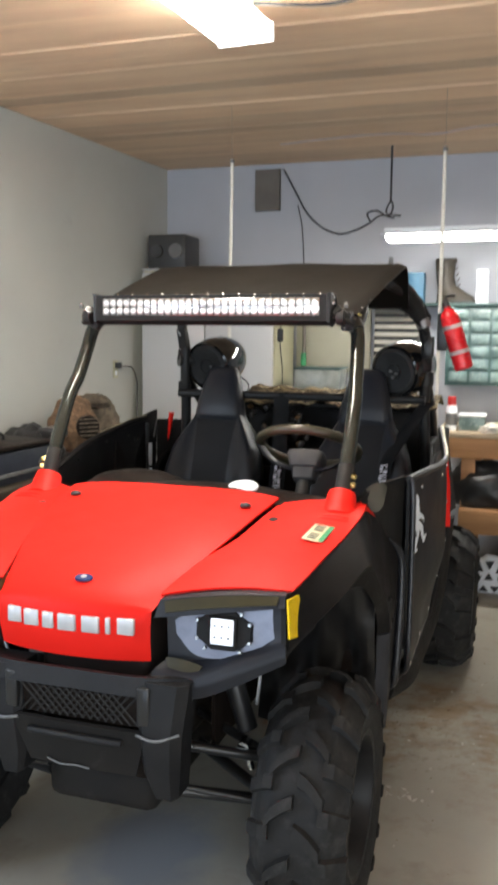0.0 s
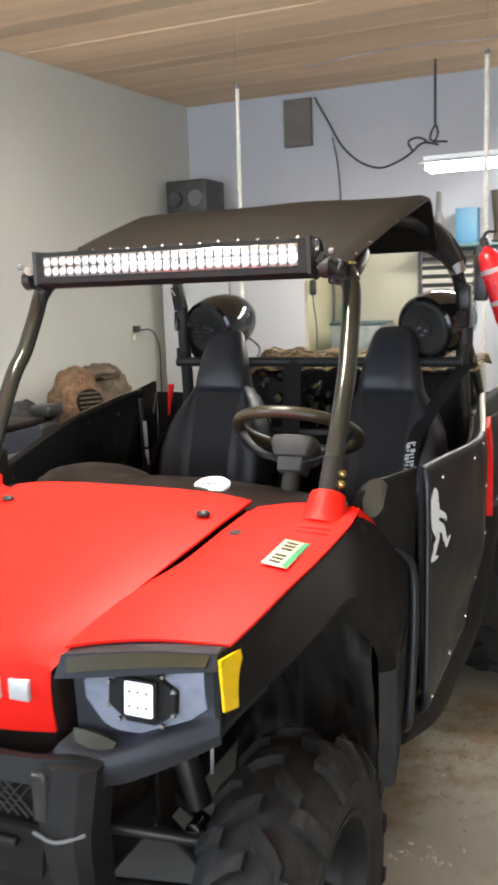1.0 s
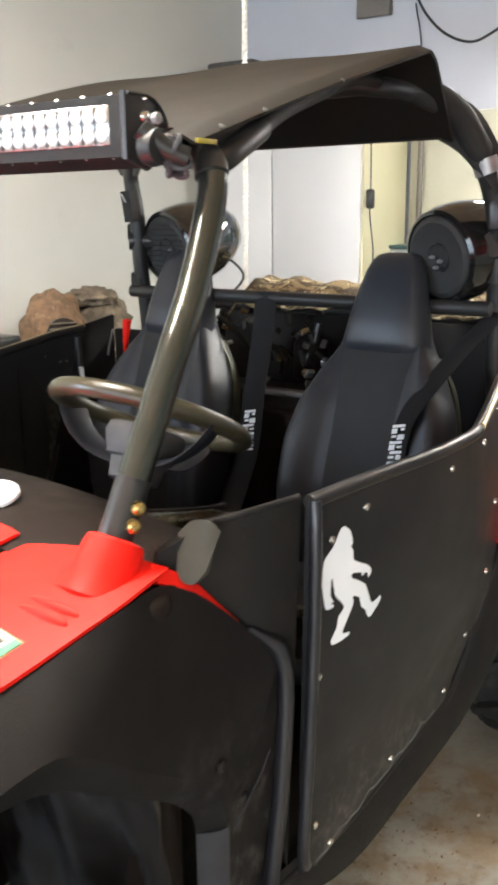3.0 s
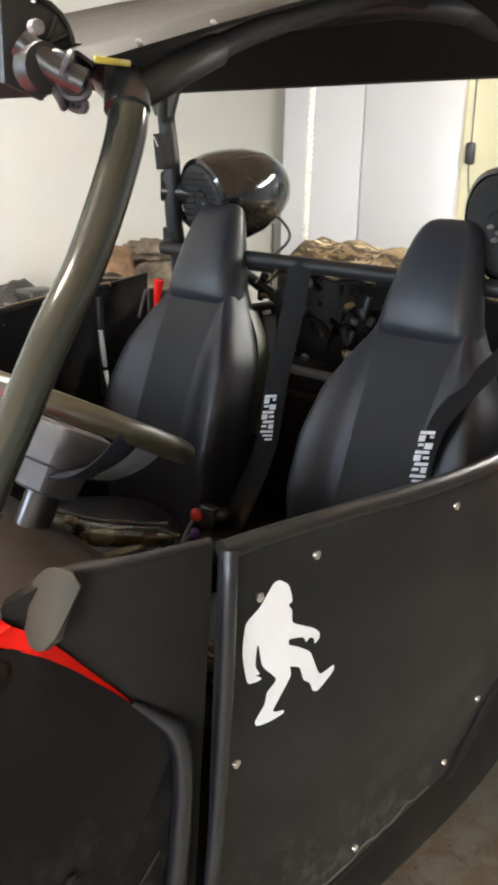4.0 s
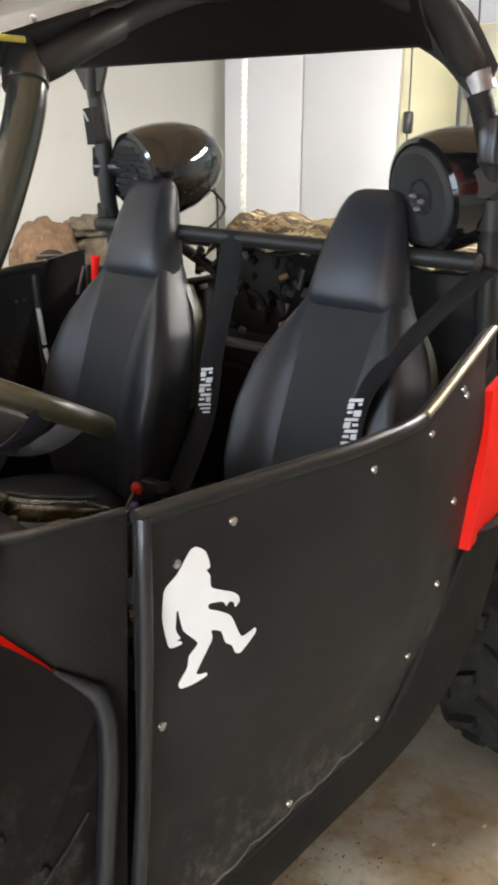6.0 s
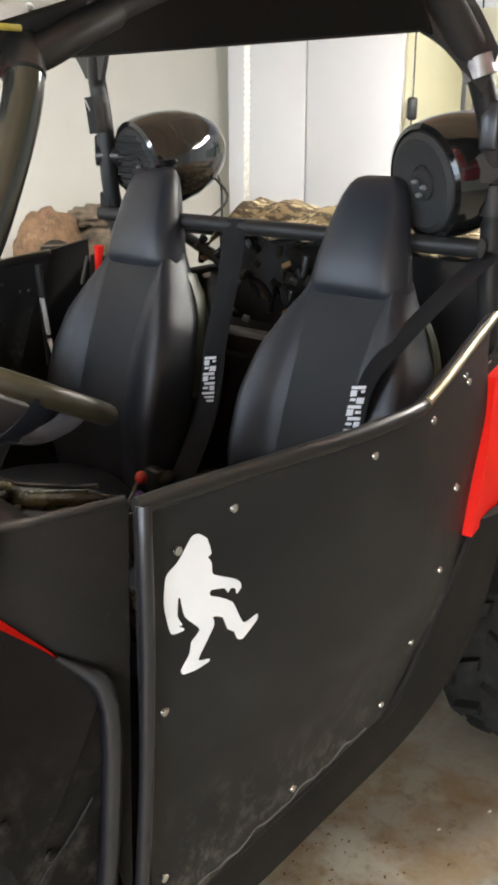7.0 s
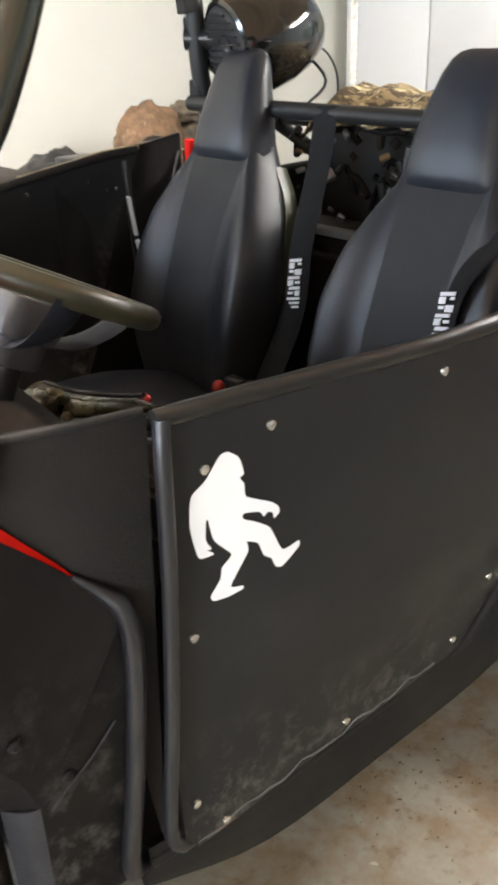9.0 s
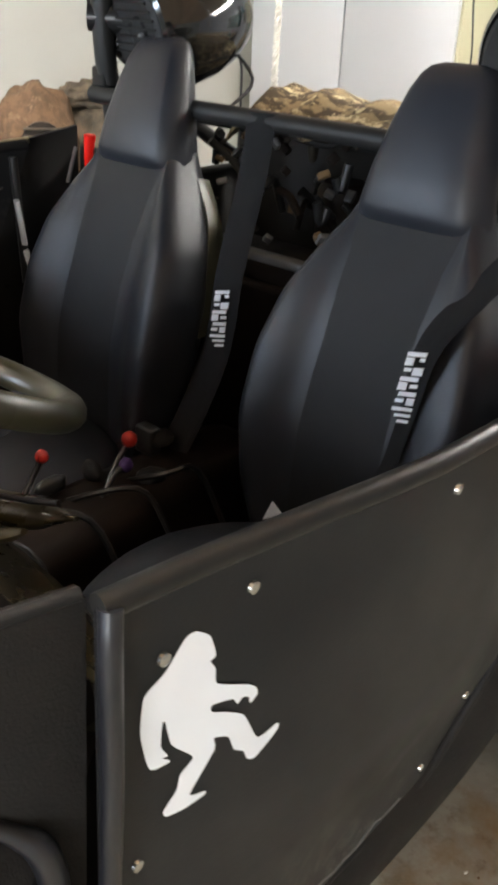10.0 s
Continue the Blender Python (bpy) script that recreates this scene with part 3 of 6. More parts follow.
def hood_z(x, y):
    a, c = abs(x), crease(y)
    if a <= c:
        return hood_mid(y) - 0.018 * (a / c) ** 4
    return hood_mid(y) - 0.030 + 0.008 * smooth(c, c + 0.1, a) - 0.05 * smooth(0.42, 0.56, a) ** 2


# middle panel with the upright nose, its middle a little to the passenger side
MID = -0.05
nose = []
for u in np.linspace(-1, 1, 25):
    col = []
    for y, z in ((2.055, 0.735), (2.046, 0.78), (2.040, 0.83), (2.043, 0.868)):
        w = np.interp(z, (0.735, 0.868), (0.165, 0.172))
        col.append((MID + u * (w - MID), y + 0.035 * u * u, z))
    for y in (2.058, 2.09, 2.13, 2.2, 2.3, 2.4, 2.5, 2.6, 2.68, 2.735):
        x = u * crease(y)
        col.append((MID + u * (crease(y) - MID), y + 0.035 * u * u * smooth(2.4, 2.05, y), hood_z(x, y)))
    nose.append(col)
hood = part("hood", sheet("hood", nose, 0.006, M_RED, 50), car, "glossy red moulded plastic hood")
# groove slots beside the middle panel
for s in (-1, 1):
    part("hood_slot", sheet("hood_slot", [[(s * (crease(y) + d + (0.10 if s < 0 else 0)), y, hood_z(0, y) - 0.045 + 0.03 * (d > 0.0) * smooth(2.63, 2.2, y)) for y in np.linspace(2.36, 2.64, 8)] for d in (-0.006, 0.016)], 0.004, M_INK), hood)
    # wing tops
    grid = []
    for u in np.linspace(0, 1, 14):
        col = []
        for y in np.linspace(0, 1, 14):
            ye = 2.115 + 0.04 * u + (2.725 - 2.115) * y
            outer = np.interp(ye, (2.08, 2.25, 2.5, 2.65, 2.77), (0.500, 0.530, 0.568, 0.588, 0.578))
            inner = crease(ye) - 0.004 + 0.012 * smooth(2.30, 2.45, ye) + (0.10 if s < 0 else 0)
            x = inner + u * (outer - inner)
            zt = float(np.interp(ye, (2.1, 2.24, 2.36, 2.5, 2.64, 2.76), (0.924, 0.951, 0.976, 1.0, 1.030, 1.044)))
            z = (hood_z(0, ye) - 0.019 - 0.012 * smooth(2.25, 2.45, ye)) * (1 - u) + zt * u + 0.012 * math.sin(math.pi * u)
            col.append((s * x, ye, z))
        grid.append(col)
    wing = part("wing_top", sheet("wing_top", grid, 0.006 * s, M_RED, 50), car, "glossy red moulded plastic wing top")
    for yr in (2.592, 2.612):
        part("rib", lump("rib", (s * 0.507, yr, np.interp(yr, (2.5, 2.64), (1.006, 1.036)) - 0.004), (0.050, 0.008, 0.012), M_RED, 1, 0.0, flat_base=False, subdiv=3), wing)
    # windscreen post cup
    part("post_cup", lathe("post_cup", [(0.0, -0.02), (0.062, -0.02), (0.055, -0.006), (0.049, 0.012), (0.044, 0.05), (0.041, 0.060), (0.034, 0.063), (0.0, 0.063)], M_RED, along((s * 0.508, 2.705, 1.028), (s * 0.509, 2.740, 1.085)), 28), wing)
    part("hood_latch", lump("hood_latch", (0.24 if s > 0 else -0.335, 2.605, 1.046), (0.018, 0.015, 0.009), M_INK, 3, 0.1, subdiv=3), hood, "black rubber hood latch")
    part("vent_hole", lathe("vent_hole", [(0, 0), (0.016, 0), (0.013, 0.003), (0, 0.003)], M_INK, pose(0.34 if s > 0 else -0.44, 2.57, hood_z(0.34, 2.57) + 0.001, 8, 0, 20), 12), wing)

# lettering on the nose: plain blocks in place of the maker's name
for i, (a, b) in enumerate(((-0.226, -0.186), (-0.172, -0.130), (-0.115, -0.084), (-0.070, -0.020), (-0.004, 0.044), (0.060, 0.072), (0.088, 0.134))):
    yy = 2.037 + 0.035 * (((a + b) / 2 + 0.05) / 0.22) ** 2
    part("badge_block", box("badge_block", (a, yy - 0.003, 0.808), (b, yy + 0.010, 0.850), M_SILVER, 0.002, 1), hood, "silver-white plain badge block")
part("emblem", lathe("emblem", [(0, 0), (0.026, 0), (0.024, 0.004), (0, 0.004)], M_BLUE, Matrix.Translation((-0.036, 2.115, hood_mid(2.115) + 0.002)) @ pose(0, 0, 0, 16, 0, 0) @ Matrix.Diagonal((1, 0.62, 1, 1)), 24), hood, "small dark blue oval emblem")
part("emblem_star", lathe("emblem_star", [(0, 0), (0.008, 0), (0.006, 0.002), (0, 0.002)], M_SILVER, Matrix.Translation((-0.036, 2.115, hood_mid(2.115) + 0.007)) @ pose(0, 0, 0, 16, 0, 0), 8), hood)

# licence tag on the wing, with plain bars
tag_m = Matrix.Translation((0.497, 2.483, 1.0075)) @ pose(0, 0, 0, 7.5, 0, 0) @ pose(0, 0, 0, 0, 0, 86) @ pose(0, 0, 0, 6, 0, 0)
tag = part("licence_tag", box("licence_tag", (-0.062, -0.030, -0.001), (0.062, 0.030, 0.002), M_TAG, 0.001, 1), car, "cream and green licence sticker with bars")
tag.data.transform(tag_m)
for nm, lo, hi, mm in [("green_band", (-0.061, -0.029, 0.0022), (0.061, -0.016, 0.0030), M_TAGGREEN)] + [("bar", (-0.052 + 0.0155 * k, -0.008, 0.0022), (-0.043 + 0.0155 * k, 0.019, 0.0030), M_INK) for k in (0, 1, 2, 4, 5, 6)]:
    q = box(nm, lo, hi, mm, 0)
    q.transform(tag_m)
    part(nm, q, tag)

# front lamps, bezels, reflectors
for s in (-1, 1):
    def mx(p):
        if s < 0 and p[0] < 0.52:
            return (-0.27 - (p[0] - 0.17) * 0.25 / 0.35, p[1], p[2])
        return (s * p[0], p[1], p[2])
    lines = (((0.200, 2.130, 0.901), (0.28, 2.140, 0.917), (0.39, 2.155, 0.930), (0.500, 2.170, 0.932)),
             ((0.192, 2.086, 0.899), (0.28, 2.094, 0.913), (0.39, 2.108, 0.925), (0.504, 2.122, 0.931)),
             ((0.182, 2.072, 0.856), (0.27, 2.080, 0.868), (0.385, 2.094, 0.885), (0.510, 2.104, 0.905)),
             ((0.200, 2.110, 0.852), (0.27, 2.132, 0.868), (0.38, 2.142, 0.886), (0.497, 2.124, 0.900)),
             ((0.205, 2.108, 0.745), (0.29, 2.118, 0.745), (0.39, 2.122, 0.782), (0.500, 2.116, 0.822)),
             ((0.185, 2.068, 0.728), (0.28, 2.062, 0.720), (0.39, 2.080, 0.764), (0.512, 2.104, 0.806)),
             ((0.178, 2.056, 0.712), (0.285, 2.050, 0.700), (0.393, 2.066, 0.742), (0.514, 2.098, 0.790)),
             ((0.178, 2.066, 0.690), (0.285, 2.062, 0.664), (0.395, 2.074, 0.706), (0.514, 2.104, 0.768)))
    part("lamp_housing", sheet("lamp_housing", loft([[mx(p) for p in q] for q in lines], 20, 3), 0.012, M_CHIN, 50, (s * 0.3, 2.6, 0.8)), car, "blue-black plastic lamp housing")
    brow = (((0.206, 2.083, 0.8975), (0.28, 2.0905, 0.9115), (0.39, 2.1045, 0.9235), (0.492, 2.117, 0.928)), ((0.212, 2.072, 0.872), (0.28, 2.0795, 0.884), (0.385, 2.0925, 0.899), (0.488, 2.103, 0.911)))
    part("brow", sheet("brow", between([mx(p) for p in brow[0]], [mx(p) for p in brow[1]], 18, 4), 0.008, M_AMBER, 50, (s * 0.3, 2.6, 0.8)), car, "olive smoked strip above the lamp")
    head = part("headlight", sheet("headlight", between([mx(p) for p in ((0.222, 2.112, 0.842), (0.29, 2.116, 0.886), (0.41, 2.121, 0.902), (0.486, 2.130, 0.892))], [mx(p) for p in ((0.226, 2.110, 0.808), (0.285, 2.106, 0.758), (0.40, 2.108, 0.770), (0.480, 2.118, 0.822))], 16, 8), 0.02 * s, M_HEAD), car, "blue-grey headlight insert with square pod")
    pod_m = Matrix.Translation(mx((0.353, 2.113, 0.830))) @ pose(0, 0, 0, 90, 0, 0) @ pose(0, 0, 0, -6, 0, 0)
    pod = lathe("pod_flange", [(0.0, 0.0), (0.080, 0.0), (0.076, 0.010), (0.0, 0.010)], M_BLACK, pod_m @ pose(0, 0, 0, 0, 0, 22.5) @ Matrix.Diagonal((1, 1, 1, 1)), 8)
    for v in pod.vertices:
        v.co.z = 0.830 + (v.co.z - 0.830) * 0.66
    pod = part("pod_flange", pod, head)
    for nm, lo, hi, mm in (("pod_rim", (-0.037, -0.037, 0.008), (0.037, 0.037, 0.020), M_BLACK), ("pod_lens", (-0.030, -0.032, 0.014), (0.030, 0.032, 0.0225), M_LENSGLOW)):
        q = box(nm, lo, hi, mm, 0.003)
        q.transform(pod_m)
        part(nm, q, head)
    for a, b in ((-0.068, 0.022), (-0.068, -0.022), (0.068, 0.022), (0.068, -0.022), (-0.046, 0.046), (0.046, 0.046), (-0.046, -0.046), (0.046, -0.046)):
        part("pod_screw", lathe("pod_screw", [(0, 0.010), (0.006, 0.010), (0.004, 0.015), (0, 0.015)], M_CHROME, pod_m @ Matrix.Translation((a, b, 0)), 8), head)
    for a in (-0.018, 0.0, 0.018):
        for b in (-0.014, 0.014):
            part("pod_led", lathe("pod_led", [(0, 0.022), (0.0035, 0.022), (0.003, 0.0245), (0, 0.0245)], M_GREY, pod_m @ Matrix.Translation((a, b, 0)), 6), head)
    part("brake_line", pipe("brake_line", [mx((0.380, 2.325, 0.74)), mx((0.380, 2.325, 0.636)), mx((0.36, 2.36, 0.54))], 0.0045, M_SILVER, 4, 8), car)
    part("turn_lens", sheet("turn_lens", between([mx(p) for p in ((0.205, 2.090, 0.752), (0.255, 2.088, 0.752), (0.305, 2.085, 0.742))], [mx(p) for p in ((0.220, 2.075, 0.722), (0.255, 2.070, 0.712), (0.29, 2.072, 0.716))], 8, 4), 0.006 * s, M_AMBER), car)
    y_top, y_bot = [mx(p) for p in ((0.517, 2.108, 0.925), (0.524, 2.178, 0.920))], [mx(p) for p in ((0.524, 2.104, 0.831), (0.537, 2.196, 0.812))]
    part("side_reflector", sheet("side_reflector", between(y_top, y_bot, 4, 4), 0.006 * s, M_YELLOW), car, "bright yellow side reflector")
    # front corner under the reflector
    part("corner_panel", sheet("corner_panel", between([mx(p) for p in ((0.505, 2.122, 0.929), (0.508, 2.16, 0.932), (0.520, 2.22, 0.944))], [mx(p) for p in ((0.513, 2.106, 0.778), (0.520, 2.15, 0.790), (0.558, 2.22, 0.83))], 8, 8), 0.012 * s, M_BLACK), car)
    # side of the wing: arch flare
    ftop = [mx(p) for p in ((0.510, 2.14, 0.930), (0.526, 2.24, 0.946), (0.547, 2.36, 0.970), (0.568, 2.50, 0.994), (0.588, 2.64, 1.024), (0.583, 2.745, 1.026), (0.603, 2.80, 0.996), (0.620, 2.86, 0.940), (0.643, 2.91, 0.886), (0.656, 2.935, 0.860))]
    fbot = [mx(p) for p in ((0.516, 2.115, 0.798), (0.565, 2.22, 0.845), (0.610, 2.34, 0.890), (0.632, 2.43, 0.922), (0.645, 2.50, 0.922), (0.652, 2.60, 0.845), (0.656, 2.70, 0.772), (0.658, 2.764, 0.705), (0.658, 2.786, 0.640))]
    fin = [(p[0] - s * d, p[1], p[2] - e) for p, d, e in zip(fbot, (0.03, 0.035, 0.045, 0.05, 0.03, 0.020, 0.028, 0.032, 0.034), (0.03, 0.04, 0.055, 0.065, 0.060, 0.050, 0.040, 0.026, 0.002))]
    fin = fin[:5] + [(p[0], p[1] - d, p[2]) for p, d in zip(fin[5:], (0.0, 0.012, 0.026, 0.036))]
    flare = part("front_flare", sheet("front_flare", between(ftop, fbot, 40, 12, 0.004 * s), 0.006 * s, M_FLARE), car, "dusty black plastic wheel-arch flare")
    part("arch_lip", sheet("arch_lip", between(fbot, fin, 40, 4), 0.005, M_FLARE), flare, "dusty return lip of the arch")
    part("flap_panel", sheet("flap_panel", between([mx(p) for p in ((0.658, 2.786, 0.640), (0.657, 2.787, 0.50), (0.650, 2.800, 0.325))], [mx(p) for p in ((0.6545, 2.933, 0.860), (0.657, 2.924, 0.68), (0.650, 2.892, 0.44))], 20, 8), 0.006 * s, M_FLARE), car, "scuffed black plastic panel")
    part("arch_edge", sheet("arch_edge", between([mx(p) for p in ((0.624, 2.750, 0.638), (0.622, 2.754, 0.48), (0.612, 2.768, 0.32))], [mx(p) for p in ((0.6585, 2.787, 0.642), (0.6575, 2.788, 0.50), (0.6505, 2.801, 0.325))], 14, 6, 0.008 * s), 0.006 * s, M_ARCH, 60), flare, "dusty blue-grey turned edge of the arch")
    for p in ((0.6575, 2.772, 0.752), (0.6585, 2.828, 0.666)):
        part("flare_bolt", lathe("flare_bolt", [(0, -0.002), (0.009, -0.002), (0.009, 0.002), (0.005, 0.005), (0, 0.005)], M_FLARE, Matrix.Translation(mx(p)) @ pose(0, 0, 0, 0, 90 * s, 0), 10), flare)
    part("seam", pipe("seam", [mx(p) for p in ((0.6588, 2.800, 0.628), (0.6592, 2.828, 0.652), (0.6592, 2.862, 0.674), (0.6588, 2.900, 0.708))], lambda u: 0.0008 + 0.0012 * abs(math.sin(13 * u)), M_ARCH, 4, 6), flare, "dusty scuffed seam")
    part("flare_bead", pipe("flare_bead", [mx(p) for p in ((0.630, 2.885, 0.915), (0.646, 2.912, 0.888), (0.660, 2.930, 0.860), (0.668, 2.932, 0.79), (0.668, 2.915, 0.62), (0.662, 2.895, 0.47), (0.650, 2.905, 0.425), (0.63, 2.94, 0.41))], lambda u: 0.004 + 0.0095 * min(1, u * 4), M_TRIM, 5, 10), flare, "rounded grey-black edge bead")
    part("red_side_strip", sheet("red_side_strip", between([mx(p) for p in ((0.564, 2.750, 1.052), (0.590, 2.80, 1.017), (0.608, 2.858, 0.950), (0.626, 2.90, 0.900))], [mx(p) for p in ((0.578, 2.742, 1.030), (0.601, 2.796, 0.999), (0.615, 2.857, 0.943), (0.630, 2.90, 0.898))], 18, 3), 0.006, M_RED), car)
    # cowl side panel ahead of the door
    ctop = [mx(p) for p in ((0.560, 2.765, 1.060), (0.600, 2.822, 1.092), (0.642, 2.90, 1.098), (0.662, 2.985, 1.096))]
    cbot = [mx(p) for p in ((0.564, 2.76, 1.0), (0.588, 2.81, 0.965), (0.622, 2.90, 0.865), (0.655, 2.955, 0.44))]
    part("cowl_side", sheet("cowl_side", between(ctop, cbot, 14, 12, 0.0), 0.02 * s, M_DIRTY), car)
    part("cowl_rail", pipe("cowl_rail", [mx(p) for p in ((0.598, 2.822, 1.094), (0.640, 2.90, 1.102), (0.661, 2.980, 1.102))], 0.006, M_BLACK, 4, 8), car)
    # wheel-well liner
    part("well_wall", sheet("well_wall", [[(s * 0.26, y, z) for z in (0.42, 0.6, 0.86)] for y in (2.30, 2.5, 2.70)], 0.01, M_DASH), car)
    part("splash_guard", sheet("splash_guard", [[(s * x, 2.60 + 0.09 * smooth(0.9, 0.5, z) + 0.02 * math.cos(9 * x) + 0.030 * noise.fractal(Vector((x * 14, z * 5, 3.0)), 1.0, 2.0, 3), z) for z in np.linspace(0.36, 0.90, 24)] for x in np.linspace(0.27, 0.63, 24)], 0.008, M_LINER, 70), car, "crumpled shiny black wheel-well liner")

# front bumper and grille
front = part("bumper", sheet("bumper", between([(-0.38, 2.06, 0.715), (-0.20, 2.012, 0.722), (0, 2.0, 0.725), (0.16, 2.012, 0.722), (0.30, 2.06, 0.715)], [(-0.37, 2.06, 0.66), (-0.20, 2.0, 0.675), (0, 1.99, 0.68), (0.16, 2.0, 0.675), (0.29, 2.06, 0.66)], 24, 4), 0.03, M_BUMPER), car, "black plastic front bumper")
part("grille_bed", sheet("grille_bed", between([(-0.17, 2.02, 0.68), (0, 2.01, 0.685), (0.17, 2.02, 0.68)], [(-0.17, 2.03, 0.585), (0, 2.02, 0.59), (0.17, 2.03, 0.585)], 8, 4), 0.01, M_DASH), front)
for k in range(15):
    for d in (-1, 1):
        x = -0.15 + 0.0215 * k
        a, b = (x - d * 0.035, 2.008, 0.672), (x + d * 0.035, 2.014, 0.595)
        if abs(a[0]) < 0.168 and abs(b[0]) < 0.168:
            part("grille_wire", pipe("grille_wire", [a, b], 0.0025, M_RAIL, 1, 5), front)
part("bumper_plate", sheet("bumper_plate", between([(-0.19, 2.0, 0.585), (0, 1.985, 0.59), (0.19, 2.0, 0.585)], [(-0.15, 2.03, 0.455), (0, 2.02, 0.458), (0.15, 2.03, 0.455)], 14, 8), 0.012, M_DIRTY), front, "scuffed black bumper skid plate")
part("bumper_ridge", pipe("bumper_ridge", [(-0.13, 1.992, 0.555), (0, 1.98, 0.56), (0.13, 1.992, 0.555)], 0.009, M_BUMPER, 4, 8), front)
part("bumper_ridge", pipe("bumper_ridge", [(-0.09, 2.012, 0.475), (-0.05, 2.006, 0.468), (-0.01, 2.004, 0.472), (0.03, 2.010, 0.466)], 0.0025, M_GREY, 4, 8), front, "bare scraped metal edge")
for s in (-1, 1):
    secs = [[(s * (cx + hx * px), cy + 0.045 * py, z) for px, py in ((-1, -0.6), (-0.7, -1), (0.6, -1), (1, -0.5), (1, 1), (-1, 1))] for z, cx, hx, cy in ((0.712, 0.232, 0.062, 2.055), (0.60, 0.222, 0.058, 2.045), (0.565, 0.220, 0.056, 2.045), (0.47, 0.216, 0.048, 2.065), (0.40, 0.222, 0.030, 2.085))]
    part("bumper_horn", build("bumper_horn", *rings(secs), M_BUMPER, 30), front, "black bumper side horn")
    part("horn_edge", pipe("horn_edge", [(s * 0.166, 1.998, 0.580), (s * 0.22, 1.992, 0.575), (s * 0.275, 2.010, 0.592)], 0.004, M_GREY, 3, 6), front)
    part("tow_bracket", box("tow_bracket", (s * 0.185 - 0.02, 2.0, 0.60), (s * 0.185 + 0.015, 2.05, 0.70), M_CAGE, 0.006), front)

# frame, floor pan, firewall, dash
part("chassis", box("chassis", (-0.16, 2.12, 0.30), (0.16, 4.75, 0.42), M_DIRTY, 0.03), car)
part("nose_core", box("nose_core", (-0.165, 2.10, 0.40), (0.165, 2.66, 0.86), M_DASH, 0.03), car)
part("floor_pan", box("floor_pan", (-0.62, 2.80, 0.36), (0.62, 4.05, 0.42), M_DIRTY, 0.02), car)
part("firewall", box("firewall", (-0.60, 2.70, 0.42), (0.60, 2.76, 1.02), M_DASH, 0.02), car)
dash = part("dashboard", sheet("dashboard", [[(x * (0.88 + 0.12 * smooth(2.80, 2.95, y)), y, z + 0.014 * math.cos(5 * x) - 0.03 * (abs(x) / 0.6) ** 3) for y, z in ((2.70, 1.045), (2.76, 1.058), (2.86, 1.052), (2.96, 1.035), (3.03, 0.99), (3.04, 0.93), (3.0, 0.82), (2.93, 0.70))] for x in np.linspace(-0.6, 0.6, 18)], 0.02, M_DASH, 60), car, "dark brown-black plastic dashboard")
part("speaker_badge", lathe("speaker_badge", [(0, 0), (0.052, 0), (0.052, 0.006), (0.046, 0.012), (0.040, 0.009), (0, 0.009)], M_WHITE, Matrix.Translation((0.166, 2.805, 1.062)) @ pose(0, 0, 0, 14, 0, -10) @ Matrix.Diagonal((1, 0.86, 1, 1)), 28), dash, "white oval gauge cover")
for k in range(3):
    part("badge_mark", box("badge_mark", (0.140 + 0.016 * k, 2.797, 1.0715), (0.150 + 0.016 * k, 2.808, 1.0725), M_GREY, 0), dash)
part("glovebox_bulge", lump("glovebox_bulge", (-0.24, 2.88, 1.02), (0.20, 0.10, 0.07), M_DASH, 5, 0.05, flat_base=False), dash)
console = part("console", box("console", (-0.12, 2.95, 0.42), (0.06, 3.95, 0.66), M_DASH, 0.04), car)
part("lower_dash", sheet("lower_dash", [[(x, y + 0.02 * math.sin(7 * x), z + 0.012 * math.sin(11 * x + 4 * y)) for y, z in ((2.98, 0.945), (3.04, 0.905), (3.10, 0.855), (3.17, 0.825), (3.21, 0.78), (3.20, 0.70))] for x in np.linspace(0.02, 0.60, 22)], 0.012, M_SHINE, 60), car, "glossy brown-black lower dash moulding")
part("tan_wedge", pipe("tan_wedge", [(0.205, 3.118, 0.864), (0.240, 3.12, 0.884), (0.285, 3.12, 0.906), (0.343, 3.12, 0.938), (0.365, 3.125, 0.950)], lambda u: 0.003 + 0.013 * math.sin(math.pi * min(1, 0.08 + u * 0.85)), M_TANEDGE, 5, 10, 0.6), car, "worn tan plastic edge")
part("shroud", pipe("shroud", [(0.05, 3.16, 0.885), (0.142, 3.14, 0.905), (0.244, 3.14, 0.928), (0.33, 3.15, 0.950), (0.41, 3.165, 0.970)], lambda u: 0.036 - 0.012 * u - 0.020 * smooth(0.8, 1.0, u), M_SHINE, 6, 14, 0.7), car, "glossy brown-black moulded shroud")
part("shroud_ridge", pipe("shroud_ridge", [(0.12, 3.135, 0.935), (0.244, 3.125, 0.958), (0.34, 3.14, 0.976), (0.40, 3.15, 0.992)], 0.004, M_DASH, 5, 8), car)
part("column_arm", pipe("column_arm", [(0.104, 3.11, 0.857), (0.135, 3.108, 0.880), (0.164, 3.11, 0.908), (0.206, 3.11, 0.950)], lambda u: 0.009 + 0.005 * math.sin(9 * u), M_TANEDGE, 5, 10, 0.7), car, "worn olive-tan bracket arm")
part("pedal_box", box("pedal_box", (0.10, 3.02, 0.50), (0.34, 3.10, 0.74), M_DASH, 0.02), car)
